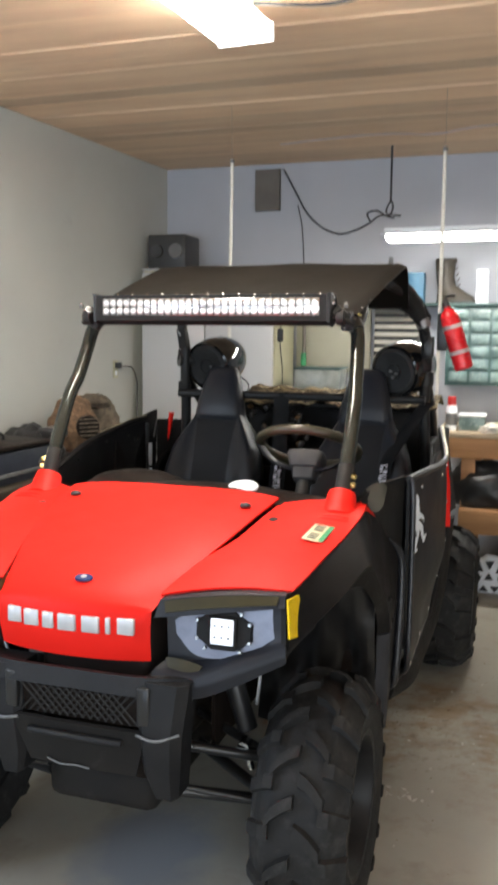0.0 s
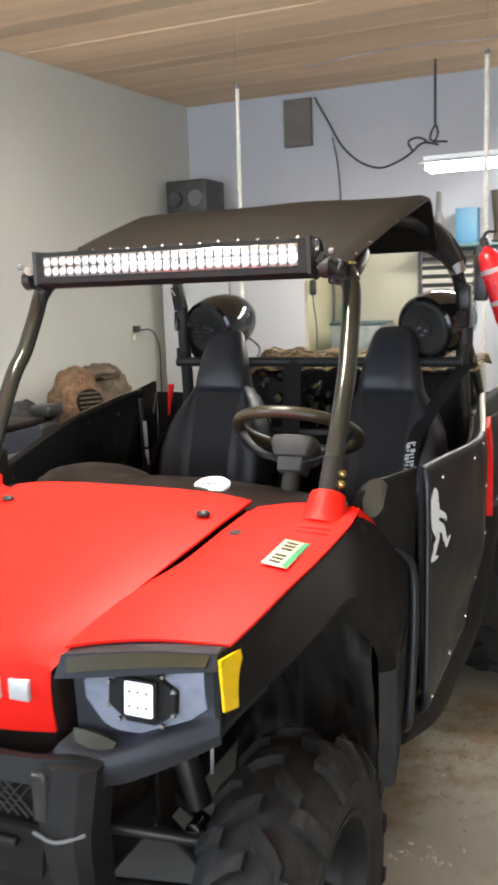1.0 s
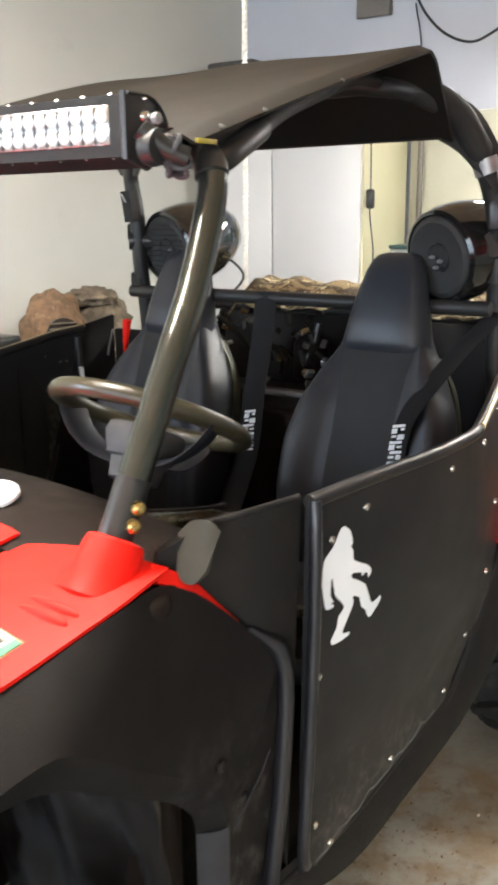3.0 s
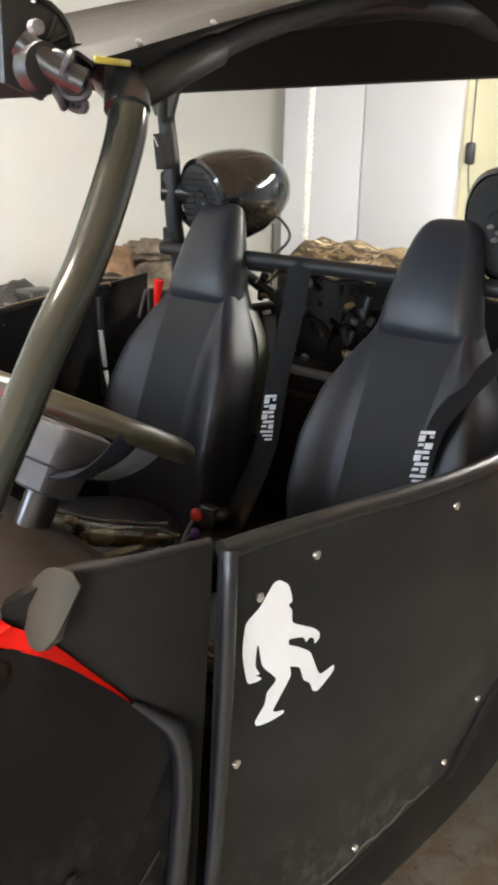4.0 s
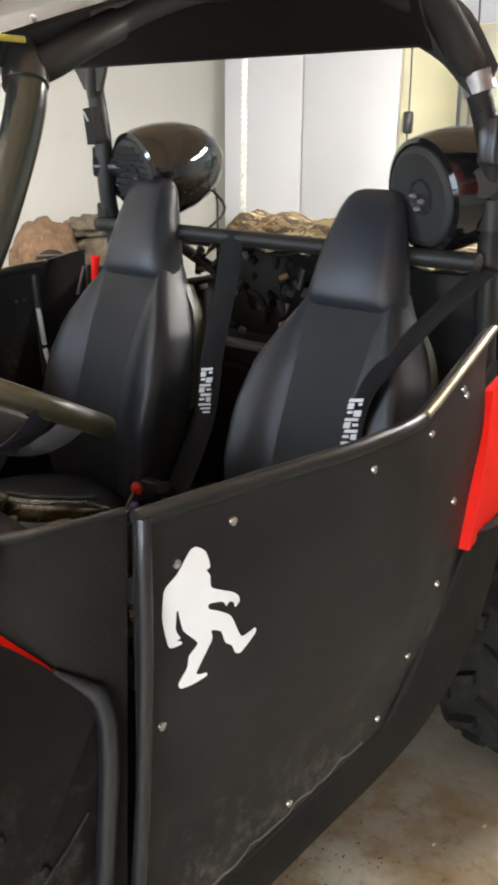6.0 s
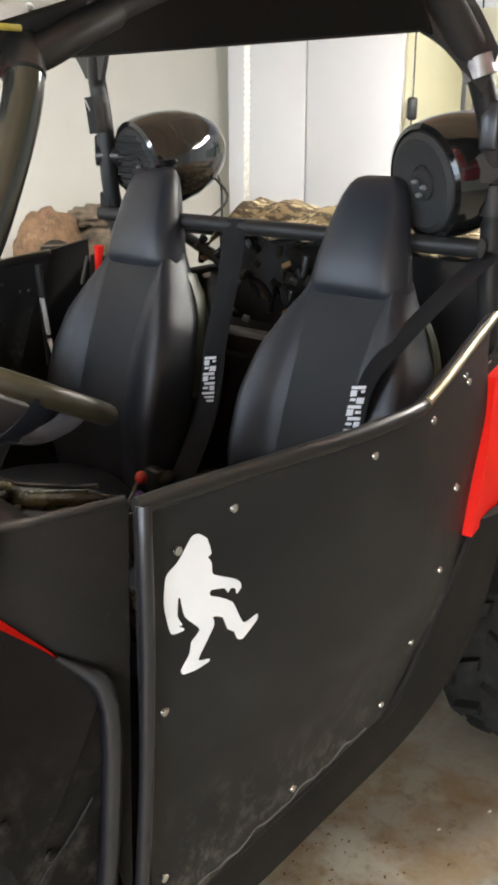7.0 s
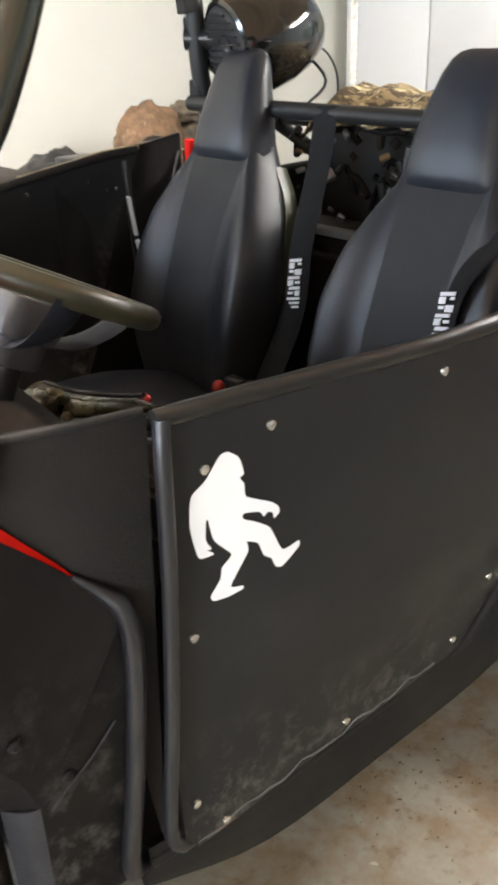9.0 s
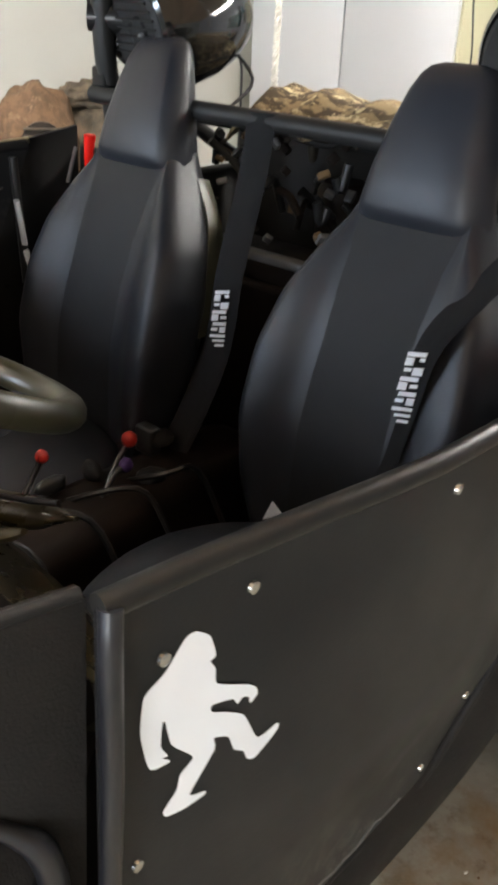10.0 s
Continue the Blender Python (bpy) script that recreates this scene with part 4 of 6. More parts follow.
for x, y, z in ((0.212, 3.10, 0.955), (0.164, 3.10, 0.915), (0.105, 3.10, 0.860), (0.235, 3.11, 0.915)):
    part("column_bolt", lathe("column_bolt", [(0, 0), (0.008, 0), (0.008, 0.012), (0.004, 0.016), (0, 0.016)], M_TANEDGE, Matrix.Translation((x, y, z)) @ pose(0, 0, 0, 60, 0, 30), 8), car)
part("column_bracket", box("column_bracket", (0.145, 3.07, 0.88), (0.215, 3.11, 0.95), M_SHINE, 0.012), car)
rng = random.Random(21)
for k in range(12):
    p = Vector((rng.uniform(-0.10, 0.05), rng.uniform(3.15, 3.75), rng.uniform(0.645, 0.70)))
    part("console_switch", lump("console_switch", p, (rng.uniform(0.012, 0.035), rng.uniform(0.012, 0.035), rng.uniform(0.01, 0.025)), rng.choice((M_CAGE, M_DASH, M_FLATBLACK)), k, 0.25, flat_base=False, subdiv=2), console)
for k in range(4):
    y = 3.2 + 0.13 * k
    part("console_cable", pipe("console_cable", [(-0.14, y, 0.60), (-0.05 + 0.03 * k, y + 0.05, 0.69), (0.06, y + 0.12, 0.68), (0.10, y + 0.16, 0.55)], 0.006, M_CAGE, 4, 6), console)
for p, r, mm in (((-0.100, 3.47, 0.735), 0.013, M_KNOB), ((-0.058, 3.642, 0.725), 0.016, M_KNOB), ((-0.02, 3.60, 0.70), 0.014, M_PURPLE)):
    part("shift_lever", pipe("shift_lever", [(p[0] + 0.01, p[1] - 0.08, 0.64), (p[0], p[1] - 0.03, 0.69), p], 0.006, M_CAGE, 3, 8), console)
    part("lever_knob", lump("lever_knob", p, (r, r, r * 1.1), mm, 2, 0.02, flat_base=False, subdiv=2), console, "small coloured plastic knob")

# steering wheel and column
SW = Matrix.Translation((0.324, 3.036, 1.175)) @ pose(0, 0, 0, -27.8, 0, 0)
tor = [[tuple(SW @ Vector(((0.168 + 0.0165 * math.cos(b)) * math.cos(a), (0.168 + 0.0165 * math.cos(b)) * math.sin(a), 0.0165 * math.sin(b)))) for b in np.linspace(0, 2 * math.pi, 12, endpoint=False)] for a in np.linspace(0, 2 * math.pi, 49)]
wheel_me = build("steering_wheel", *rings(tor, False), M_WHEEL, 60)
sw = part("steering_wheel", wheel_me, car, "grey-brown padded steering wheel")
for a in (190, 350, 90):
    part("spoke", pipe("spoke", [tuple(SW @ Vector((r * math.cos(radians(a)), r * math.sin(radians(a)), h))) for r, h in ((0.02, -0.085), (0.09, -0.072), (0.140, -0.040), (0.170, 0.0))], 0.030, M_SPOKE, 4, 10, 0.2), sw)
hub_rows = ((-0.122, 0.032, 0.030), (-0.118, 0.038, 0.034), (-0.082, 0.043, 0.038), (-0.078, 0.052, 0.044), (-0.040, 0.064, 0.052), (-0.024, 0.060, 0.048), (-0.018, 0.046, 0.036))
part("wheel_hub", build("wheel_hub", *rings([soften([tuple(SW @ Vector((a * hx, b * hy, h))) for a, b in ((-1, -0.7), (-0.75, -1), (0.75, -1), (1, -0.7), (1, 0.7), (0.75, 1), (-0.75, 1), (-1, 0.7))]) for h, hx, hy in hub_rows]), M_WHEELHUB, 35), sw, "grey moulded wheel hub")
part("column", pipe("column", [tuple(SW @ Vector((0, 0, -0.06))), (0.324, 2.83, 0.78)], 0.026, M_CAGE, 1, 12), sw)

# doors
def door_x(y, z):
    out = 1 - math.exp(-max(0, y - 3.015) / 0.22)
    back = smooth(0.98, 1.15, z)
    lean = 0.17 * max(0.0, y - 3.50) * back + 0.12 * max(0.0, y - 3.55) * (1 - back) * smooth(0.55, 0.75, z)
    return -lean + 0.680 + 0.072 * out * smooth(0.46, 0.76, z) * (1 - 0.35 * smooth(0.95, 1.06, z) * smooth(3.4, 3.1, y)) + 0.012 * smooth(0.62, 0.45, z)


def door_edge(u, s=1):
    """Front-to-rear: top and bottom edge of the door skin."""
    top = (float(np.interp(u, (0, 0.72, 1), (2.985, 3.545, 3.885))), float(np.interp(u, (0, 0.715, 0.73, 1), (1.088, 1.086, 1.089, 1.166))))
    bot = (float(np.interp(u, (0, 0.05, 0.70, 0.86, 1), (2.965, 2.985, 3.57, 3.68, 3.760))), float(np.interp(u, (0, 0.05, 0.70, 0.86, 1), (0.47, 0.442, 0.468, 0.60, 0.80))))
    if s < 0:
        top = (top[0], float(np.interp(top[0], (2.985, 3.11, 3.57, 3.83), (1.020, 1.042, 1.118, 1.162))))
    return top, bot


BOLTS = ((3.04, 1.018), (3.132, 1.049), (3.407, 1.051), (3.584, 1.061), (3.012, 0.787), (2.99, 0.52), (3.036, 0.457), (3.281, 0.482), (3.546, 0.498), (3.604, 0.615), (3.653, 0.753), (3.70, 0.90), (3.735, 1.10), (3.75, 1.085))
for s in (1, -1):
    grid = []
    for u in np.linspace(0, 1, 40):
        (ty, tz), (by, bz) = door_edge(u, s)
        grid.append([(s * door_x(ty + (by - ty) * v, tz + (bz - tz) * v), ty + (by - ty) * v, tz + (bz - tz) * v) for v in np.linspace(0, 1, 24)])
    door = part("door", sheet("door", grid, 0.010 * s, M_DOOR, 60), car, "matt black half door with a white decal and rivets" if s > 0 else "matt black half door with rivets")
    top = [(s * (door_x(*door_edge(u, s)[0]) - 0.004), door_edge(u, s)[0][0], door_edge(u, s)[0][1] + 0.006) for u in (0, 0.1, 0.2, 0.3, 0.4, 0.5, 0.6, 0.66, 0.70, 0.72, 0.74, 0.78, 0.85, 0.92, 1)]
    part("top_rail", pipe("top_rail", top, 0.0125, M_TOPRAIL if s > 0 else M_BLACK, 2, 10), door)
    # highlight behind the rail's bend, put in as a strip of paler material
    part("rail_highlight", pipe("rail_highlight", [(p[0] + s * 0.006, p[1] + 0.01, p[2] + 0.008) for p in top[9:]], 0.0075, M_ALU, 3, 8), door, "pale strip drawn in for the highlight on the rail")
    part("front_rail", pipe("front_rail", [(s * 0.684, 2.990, 1.096), (s * 0.690, 2.983, 1.05), (s * 0.693, 2.976, 0.90), (s * 0.695, 2.960, 0.70), (s * 0.695, 2.942, 0.52), (s * 0.688, 2.958, 0.465), (s * 0.675, 2.985, 0.442)], 0.0102, M_TRIM, 5, 10), door, "blue-grey sheen front door tube")
    for y, z in BOLTS:
        part("rivet", lathe("rivet", [(0, 0), (0.0075, 0), (0.0065, 0.003), (0.003, 0.0045), (0, 0.0045)], M_CHROME, Matrix.Translation((s * (door_x(y, z) + 0.0005), y, z)) @ pose(0, 0, 0, 0, 90 * s, 0), 10), door)
    if s < 0:
        for y, z in ((3.04, 0.99), (3.30, 1.045), (3.565, 1.09), (3.735, 1.10), (3.79, 1.075), (3.815, 1.075), (3.815, 0.842), (3.30, 0.80)):
            part("bolt_end", lathe("bolt_end", [(0, 0), (0.006, 0), (0.005, 0.006), (0, 0.007)], M_CHROME, Matrix.Translation((-door_x(y, z) + 0.010, y, z)) @ pose(0, 0, 0, 0, 90, 0), 8), door)
    if s < 0:
        # light seen through the slit behind the door, as silver and white strips
        part("latch_strap", pipe("latch_strap", [(-0.626, 3.810, 1.060), (-0.632, 3.822, 1.00), (-0.636, 3.830, 0.955)], 0.0095, M_SILVER, 3, 8, 0.6), door, "silver strip standing in for the upper part of the lit slit")
        part("latch_plate", pipe("latch_plate", [(-0.637, 3.832, 0.940), (-0.644, 3.845, 0.878)], 0.0105, M_WHITE, 2, 8, 0.6), door, "white strip standing in for the lit slit behind the door")
    else:
        part("latch_strap", box("latch_strap", (0.651, 3.836, 0.80), (0.659, 3.854, 0.99), M_SILVER, 0.002), door)
    part("hinge_post", pipe("hinge_post", [(s * 0.648, 3.835, 0.86), (s * 0.650, 3.825, 1.15 if s < 0 else 0.99)], 0.010, M_CAGE, 1, 8), door)
    # rocker under the door
    rtop = [(s * x, y, z) for x, y, z in ((0.650, 2.93, 0.445), (0.680, 3.1, 0.466), (0.682, 3.35, 0.474), (0.686, 3.56, 0.480), (0.704, 3.67, 0.612), (0.730, 3.77, 0.805))]
    rbot = [(s * x, y, z) for x, y, z in ((0.640, 2.92, 0.362), (0.696, 3.1, 0.360), (0.704, 3.35, 0.366), (0.716, 3.66, 0.402), (0.735, 3.83, 0.54), (0.748, 3.92, 0.80))]
    part("rocker", sheet("rocker", between(rtop, rbot, 26, 8, 0.012 * s), 0.02 * s, M_DIRTY), car, "scuffed black plastic rocker panel")
    part("rocker_ledge", pipe("rocker_ledge", [(p[0] + s * 0.004, p[1], p[2] - 0.022) for p in rtop], 0.009, M_BLACK, 5, 10), car, "rounded black rocker ledge")
    if s > 0:
        scuff = []
        for k, u in enumerate(np.linspace(0.05, 0.62, 24)):
            by, bz = door_edge(u, s)[1]
            bz += 0.010 + 0.004 * math.sin(5.1 * k) + 0.003 * math.sin(2.3 * k)
            scuff.append((door_x(by, bz) + 0.0005, by, bz))
        part("edge_scuff", pipe("edge_scuff", scuff, lambda u: 0.0009 + 0.0011 * abs(math.sin(17 * u)), M_GREY, 2, 6), door, "pale scuffed line along the lower edge")
    tx = 0.655 if s > 0 else 0.728
    part("tub_side", sheet("tub_side", between([(s * tx, 3.64, 0.96 if s > 0 else 1.128), (s * tx, 3.85, 1.02 if s > 0 else 1.164), (s * (tx - 0.02), 4.045, 1.08 if s > 0 else 1.197)], [(s * tx, 3.64, 0.42), (s * tx, 3.85, 0.42), (s * tx, 4.045, 0.42)], 12, 6), 0.012, M_BLACK), car)
    if s < 0:
        part("tub_back", box("tub_back", (-0.705, 4.052, 0.42), (-0.50, 4.068, 1.150), M_BLACK, 0.006), car, "black panel closing the tub behind the seat")
        part("tub_rib", pipe("tub_rib", [(-0.700, 4.038, 1.148), (-0.702, 4.012, 1.065)], 0.006, M_GREY, 2, 8), car, "grey rib on the tub side")
        part("tub_edge", pipe("tub_edge", [(s * 0.622, 4.005, 1.06), (s * 0.615, 4.008, 1.12), (s * 0.606, 4.010, 1.188)], lambda u: 0.004 + 0.010 * u, M_RED, 3, 8), car, "red plastic edge strip")
    # rear quarter
    if s > 0:
        part("rear_quarter", sheet("rear_quarter", between([(s * 0.746, 3.752, 0.785), (s * 0.738, 3.800, 0.93), (s * 0.716, 3.855, 1.07)], [(s * 0.715, 3.96, 0.80), (s * 0.712, 3.985, 0.96), (s * 0.702, 3.985, 1.09)], 12, 6), 0.02 * s, M_RED), car, "red plastic rear quarter panel")
    part("rear_fender", sheet("rear_fender", between([(s * 0.66, 3.86, 0.84), (s * 0.65, 3.97, 0.98), (s * 0.64, 4.3, 1.02), (s * 0.64, 4.75, 1.0)], [(s * 0.68, 3.86, 0.66), (s * 0.69, 3.98, 0.72), (s * 0.70, 4.3, 0.74), (s * 0.69, 4.72, 0.68)], 20, 6), 0.02 * s, M_BLACK), car)
    # small round side mirror / wind pad
    if s > 0:
        part("side_pad", sheet("side_pad", between([(x, y, z) for x, y, z in ((0.570, 2.800, 1.084), (0.592, 2.806, 1.104), (0.618, 2.812, 1.106), (0.632, 2.818, 1.092))], [(x, y, z) for x, y, z in ((0.582, 2.778, 1.036), (0.594, 2.776, 1.022), (0.612, 2.779, 1.022), (0.626, 2.788, 1.040))], 14, 8), 0.008, M_PAD, 60), car, "dull khaki rounded plastic pad")

# white decal, a plain cut shape; millimetres on the door skin
def on_door(u, v):
    y, z = 3.09 + 0.001 * u, 0.93 + 0.001 * v
    return (door_x(y, z) + 0.0018, y, z)


DECAL = ((-19, 102), (-6, 92), (-2, 78), (-1, 68), (-7, 66), (-2, 56), (-1, 39), (31, 22), (41, 13), (43, 4), (35, -3), (33, 6), (26, 9), (21, 4), (15, 13), (-6, 17),
         (-6, 9), (9, 1), (29, -14), (46, -52), (70, -47), (70, -57), (45, -77), (35, -73), (30, -60), (19, -51), (12, -31), (-3, -24), (-2, -39), (-27, -81), (-11, -86),
         (-11, -91), (-31, -96), (-50, -96), (-53, -87), (-40, -67), (-37, -50), (-24, -35), (-45, -9), (-52, 26), (-55, -5), (-48, -20), (-54, -20), (-45, -28), (-65, -28),
         (-73, 16), (-69, 57), (-50, 74), (-30, 100))
part("decal", cut_shape("decal", DECAL, on_door, M_WHITE), car.children[[c.name for c in car.children].index("door")], "plain white cut vinyl decal")

# wheels
def wheel(x, y, r, half, s):
    hub = Matrix.Translation((s * x, y, r - 0.006)) @ pose(0, 0, 0, 0, 90 * s, 0)
    w = part("wheel", lathe("wheel", [(0, -0.03), (0.07, -0.03), (0.07, 0.02), (0.03, 0.04), (0, 0.045)], M_DIRTY, hub, 16), car, "black rim with a chunky mud tyre")
    def crown(h):
        """Tread radius across the tyre, rounded off at the shoulders; h from -1 to 1."""
        return r - 0.020 - 0.016 * h * h - 0.040 * max(0.0, abs(h) - 0.62) ** 1.5 / 0.235
    prof = [(0.182, -half * 0.78), (0.196, -half * 0.92), (0.225, -half * 1.0), (0.262, -half * 1.02)]
    prof += [(crown(h), half * h) for h in np.linspace(-0.98, 0.98, 13)]
    prof += [(0.262, half * 1.02), (0.225, half * 1.0), (0.196, half * 0.92), (0.182, half * 0.78)]
    secs = [[tuple(hub @ Vector((q * math.cos(a), q * math.sin(a), h))) for a in np.linspace(0, 2 * math.pi, 56, endpoint=False)] for q, h in prof]
    secs.append(secs[0])
    v, f = rings(secs, False)
    part("tyre", build("tyre", v, f, M_TYRE, 50), w, "muddy black rubber tyre with deep lugs")
    # tread lugs follow the crown: a bent inner bar and a shoulder block on each side
    n = 16
    for side in (-1, 1):
        for nm, span, a0, sweep, wd, tall in (("tread_lug", (0.03, 0.22, 0.42, 0.58), 0.0, 0.16, 0.060, 0.022), ("shoulder_lug", (0.50, 0.72, 0.90, 1.06), 0.235, 0.05, 0.070, 0.020)):
            rows = []
            for i, h in enumerate(span):
                a = a0 + sweep * (i / 3) ** 1.4
                foot, head = crown(min(h, 1.0)) - 0.006, crown(min(h, 1.0)) + tall * (0.85 if i in (0, 3) else 1.0)
                edge = half * h * side
                rows.append([(foot * math.cos(a - wd), foot * math.sin(a - wd), edge), (head * math.cos(a - wd * 0.78), head * math.sin(a - wd * 0.78), edge),
                             (head * math.cos(a + wd * 0.70), head * math.sin(a + wd * 0.70), edge), (foot * math.cos(a + wd), foot * math.sin(a + wd), edge)])
            lug = build(nm, *rings(rows), M_TYRE, 30)
            for k in range(n):
                ob = part(nm, lug, w)
                ob.matrix_basis = hub @ pose(0, 0, 0, 0, 0, 360 * (k + 0.5 * (side > 0)) / n + 3 * math.sin(5 * k))
    part("rim", lathe("rim", [(0.0, 0.0), (0.05, 0.005), (0.13, -0.01), (0.155, half * 0.3), (0.168, half * 0.72), (0.190, half * 0.82), (0.192, half * 0.92), (0.178, half * 0.90), (0.160, half * 0.6), (0.16, -half * 0.8), (0.10, -half * 0.8), (0.0, -0.02)], M_RIM, hub, 40), w)
    for k in range(6):
        a = k * math.pi / 3
        part("rim_spoke", pipe("rim_spoke", [tuple(hub @ Vector((q * math.cos(a), q * math.sin(a), h))) for q, h in ((0.05, 0.02), (0.11, 0.022), (0.158, half * 0.42))], 0.016, M_RIM, 3, 8), w)
        part("lug_nut", lathe("lug_nut", [(0, 0.02), (0.008, 0.02), (0.008, 0.036), (0, 0.038)], M_CHROME, hub @ Matrix.Translation((0.045 * math.cos(a + 0.5), 0.045 * math.sin(a + 0.5), 0)), 6), w)


for s in (-1, 1):
    wheel(0.562, 2.31, 0.335, 0.117, s)
    wheel(0.680, 4.33, 0.335, 0.140, s)
    # suspension
    for a, b, r in (((0.16, 2.16, 0.36), (0.42, 2.30, 0.30), 0.017), ((0.16, 2.44, 0.36), (0.42, 2.31, 0.30), 0.017), ((0.16, 2.20, 0.47), (0.42, 2.30, 0.42), 0.014), ((0.16, 2.42, 0.47), (0.42, 2.31, 0.42), 0.014), ((0.15, 2.12, 0.40), (0.44, 2.20, 0.35), 0.009),
                    ((0.16, 4.2, 0.38), (0.52, 4.33, 0.33), 0.018), ((0.16, 4.45, 0.38), (0.52, 4.34, 0.33), 0.018)):
        part("control_arm", pipe("control_arm", [(s * a[0], a[1], a[2]), (s * b[0], b[1], b[2])], r, M_CAGE, 1, 10), car)
    for cx, cy in ((0.285, 2.32), (0.36, 4.22)):
        shock = part("shock_absorber", pipe("shock_absorber", [(s * cx, cy, 0.68), (s * (cx + 0.064), cy, 0.485)], 0.028, M_CAGE, 1, 14), car)
        part("shock_shaft", pipe("shock_shaft", [(s * (cx + 0.055), cy, 0.46), (s * (cx + 0.075), cy, 0.37)], 0.010, M_CHROME, 1, 10), shock)
        part("shock_eye", lathe("shock_eye", [(0, -0.02), (0.017, -0.02), (0.017, 0.02), (0, 0.02)], M_CHROME, Matrix.Translation((s * (cx + 0.062), cy - 0.02, 0.445)) @ pose(0, 0, 0, 90, 0, 0), 12), shock)
        part("shock_bracket", box("shock_bracket", (s * cx - 0.03, cy - 0.035, 0.63), (s * cx + 0.03, cy + 0.02, 0.68), M_GREY, 0.006), shock)

# roll cage
for s in (-1, 1):
    def mx(p):
        return (s * p[0] + (0.045 if s < 0 and p[1] > 3.7 else 0), p[1], p[2])
    post = part("windscreen_post", pipe("windscreen_post", [mx(p) for p in ((0.508, 2.712, 1.04), (0.511, 2.772, 1.150), (0.511, 2.878, 1.332), (0.503, 2.934, 1.408), (0.495, 2.988, 1.508), (0.488, 3.012, 1.566), (0.468, 3.022, 1.604), (0.42, 3.015, 1.625))], 0.0238, M_TUBE, 6, 16), car, "bronze-black tubular windscreen post")
    part("post_sleeve", pipe("post_sleeve", [mx((0.508, 2.722, 1.058)), mx((0.511, 2.778, 1.160))], 0.0255, M_CAGE, 1, 16), post)
    for z in (1.105, 1.128):
        part("post_nut", lathe("post_nut", [(0, 0), (0.010, 0), (0.010, 0.012), (0.005, 0.016), (0, 0.016)], M_BRASS, Matrix.Translation(mx((0.533, 2.742 + (z - 1.1) * 0.5, z))) @ pose(0, 0, 0, 0, 90 * s, -30 * s), 10), post)
    part("roof_rail", pipe("roof_rail", [mx(p) for p in ((0.466, 3.014, 1.592), (0.484, 3.045, 1.602), (0.484, 3.10, 1.628), (0.474, 3.165, 1.654))], 0.0205, M_RAIL, 6, 14), car, "black roll cage rail")
    part("roof_rail", pipe("roof_rail", [mx(p) for p in ((0.476, 3.15, 1.649), (0.450, 3.28, 1.694), (0.43, 3.45, 1.742), (0.42, 3.60, 1.784), (0.41, 3.72, 1.790))], 0.0155, M_FLATBLACK, 6, 12), car, "matt black roll cage rail")
    # added plate that blocks the bright gap between roof edge and rail
    part("roof_tab", sheet("roof_tab", [[mx((0.474 + 0.008 * v, y, np.interp(y, (2.99, 3.12), (1.596, 1.636)) + v * np.interp(y, (2.99, 3.12), (0.040, 0.034)))) for v in np.linspace(0, 1, 3)] for y in np.linspace(2.99, 3.12, 5)], 0.004, M_FLATBLACK), car, "black plate added to darken the bright gap under the roof edge")
    part("post_collar", pipe("post_collar", [mx((0.486, 3.013, 1.576)), mx((0.474, 3.021, 1.598)), mx((0.450, 3.022, 1.615))], 0.0270, M_CAGE, 3, 16), post, "black clamp collar at the post's top")
    part("rear_hoop", pipe("rear_hoop", ([mx(p) for p in ((0.36, 3.74, 1.790), (0.46, 3.77, 1.775), (0.510, 3.82, 1.755), (0.535, 3.875, 1.728), (0.562, 3.915, 1.67), (0.588, 3.945, 1.595), (0.600, 3.985, 1.50), (0.594, 4.03, 1.38), (0.590, 4.05, 1.25), (0.605, 4.06, 0.95))] if s > 0 else
                                        [(-0.500, 3.955, 1.715), (-0.536, 3.98, 1.64), (-0.542, 3.99, 1.598), (-0.526, 3.99, 1.506), (-0.530, 4.0, 1.37), (-0.538, 4.03, 1.22), (-0.55, 4.06, 0.95)]), 0.0235, M_RAIL, 6, 14), car, "black roll cage hoop")
    if s < 0:
        part("gusset", sheet("gusset", between([(-0.611, 3.945, 1.738), (-0.585, 3.97, 1.685), (-0.568, 3.985, 1.636)], [(-0.425, 3.945, 1.720), (-0.475, 3.97, 1.67), (-0.508, 3.985, 1.632)], 8, 5), 0.016, M_CAGE), car, "black triangular gusset plate")
        part("cage_bracket", build("cage_bracket", *rings([[(x, y, z) for x, z in ((-0.554, 1.584), (-0.518, 1.588), (-0.506, 1.498), (-0.540, 1.494))] for y in (3.948, 3.990)]), M_FLATBLACK, 30), car)
        part("bracket_edge", pipe("bracket_edge", [(-0.548, 3.946, 1.578), (-0.532, 3.946, 1.553)], 0.0022, M_SILVER, 1, 6), car)
        part("cage_bracket", box("cage_bracket", (-0.560, 3.975, 1.437), (-0.520, 4.02, 1.491), M_FLATBLACK, 0.008), car)
        part("cage_bracket", box("cage_bracket", (-0.562, 3.985, 1.278), (-0.520, 4.03, 1.342), M_FLATBLACK, 0.006), car)
    else:
        part("gusset", sheet("gusset", between([mx((0.455, 3.905, 1.690)), mx((0.53, 3.915, 1.644)), mx((0.598, 3.935, 1.562))], [mx((0.50, 3.925, 1.775)), mx((0.555, 3.945, 1.735)), mx((0.605, 3.965, 1.64))], 8, 4), 0.02, M_FLATBLACK), car)
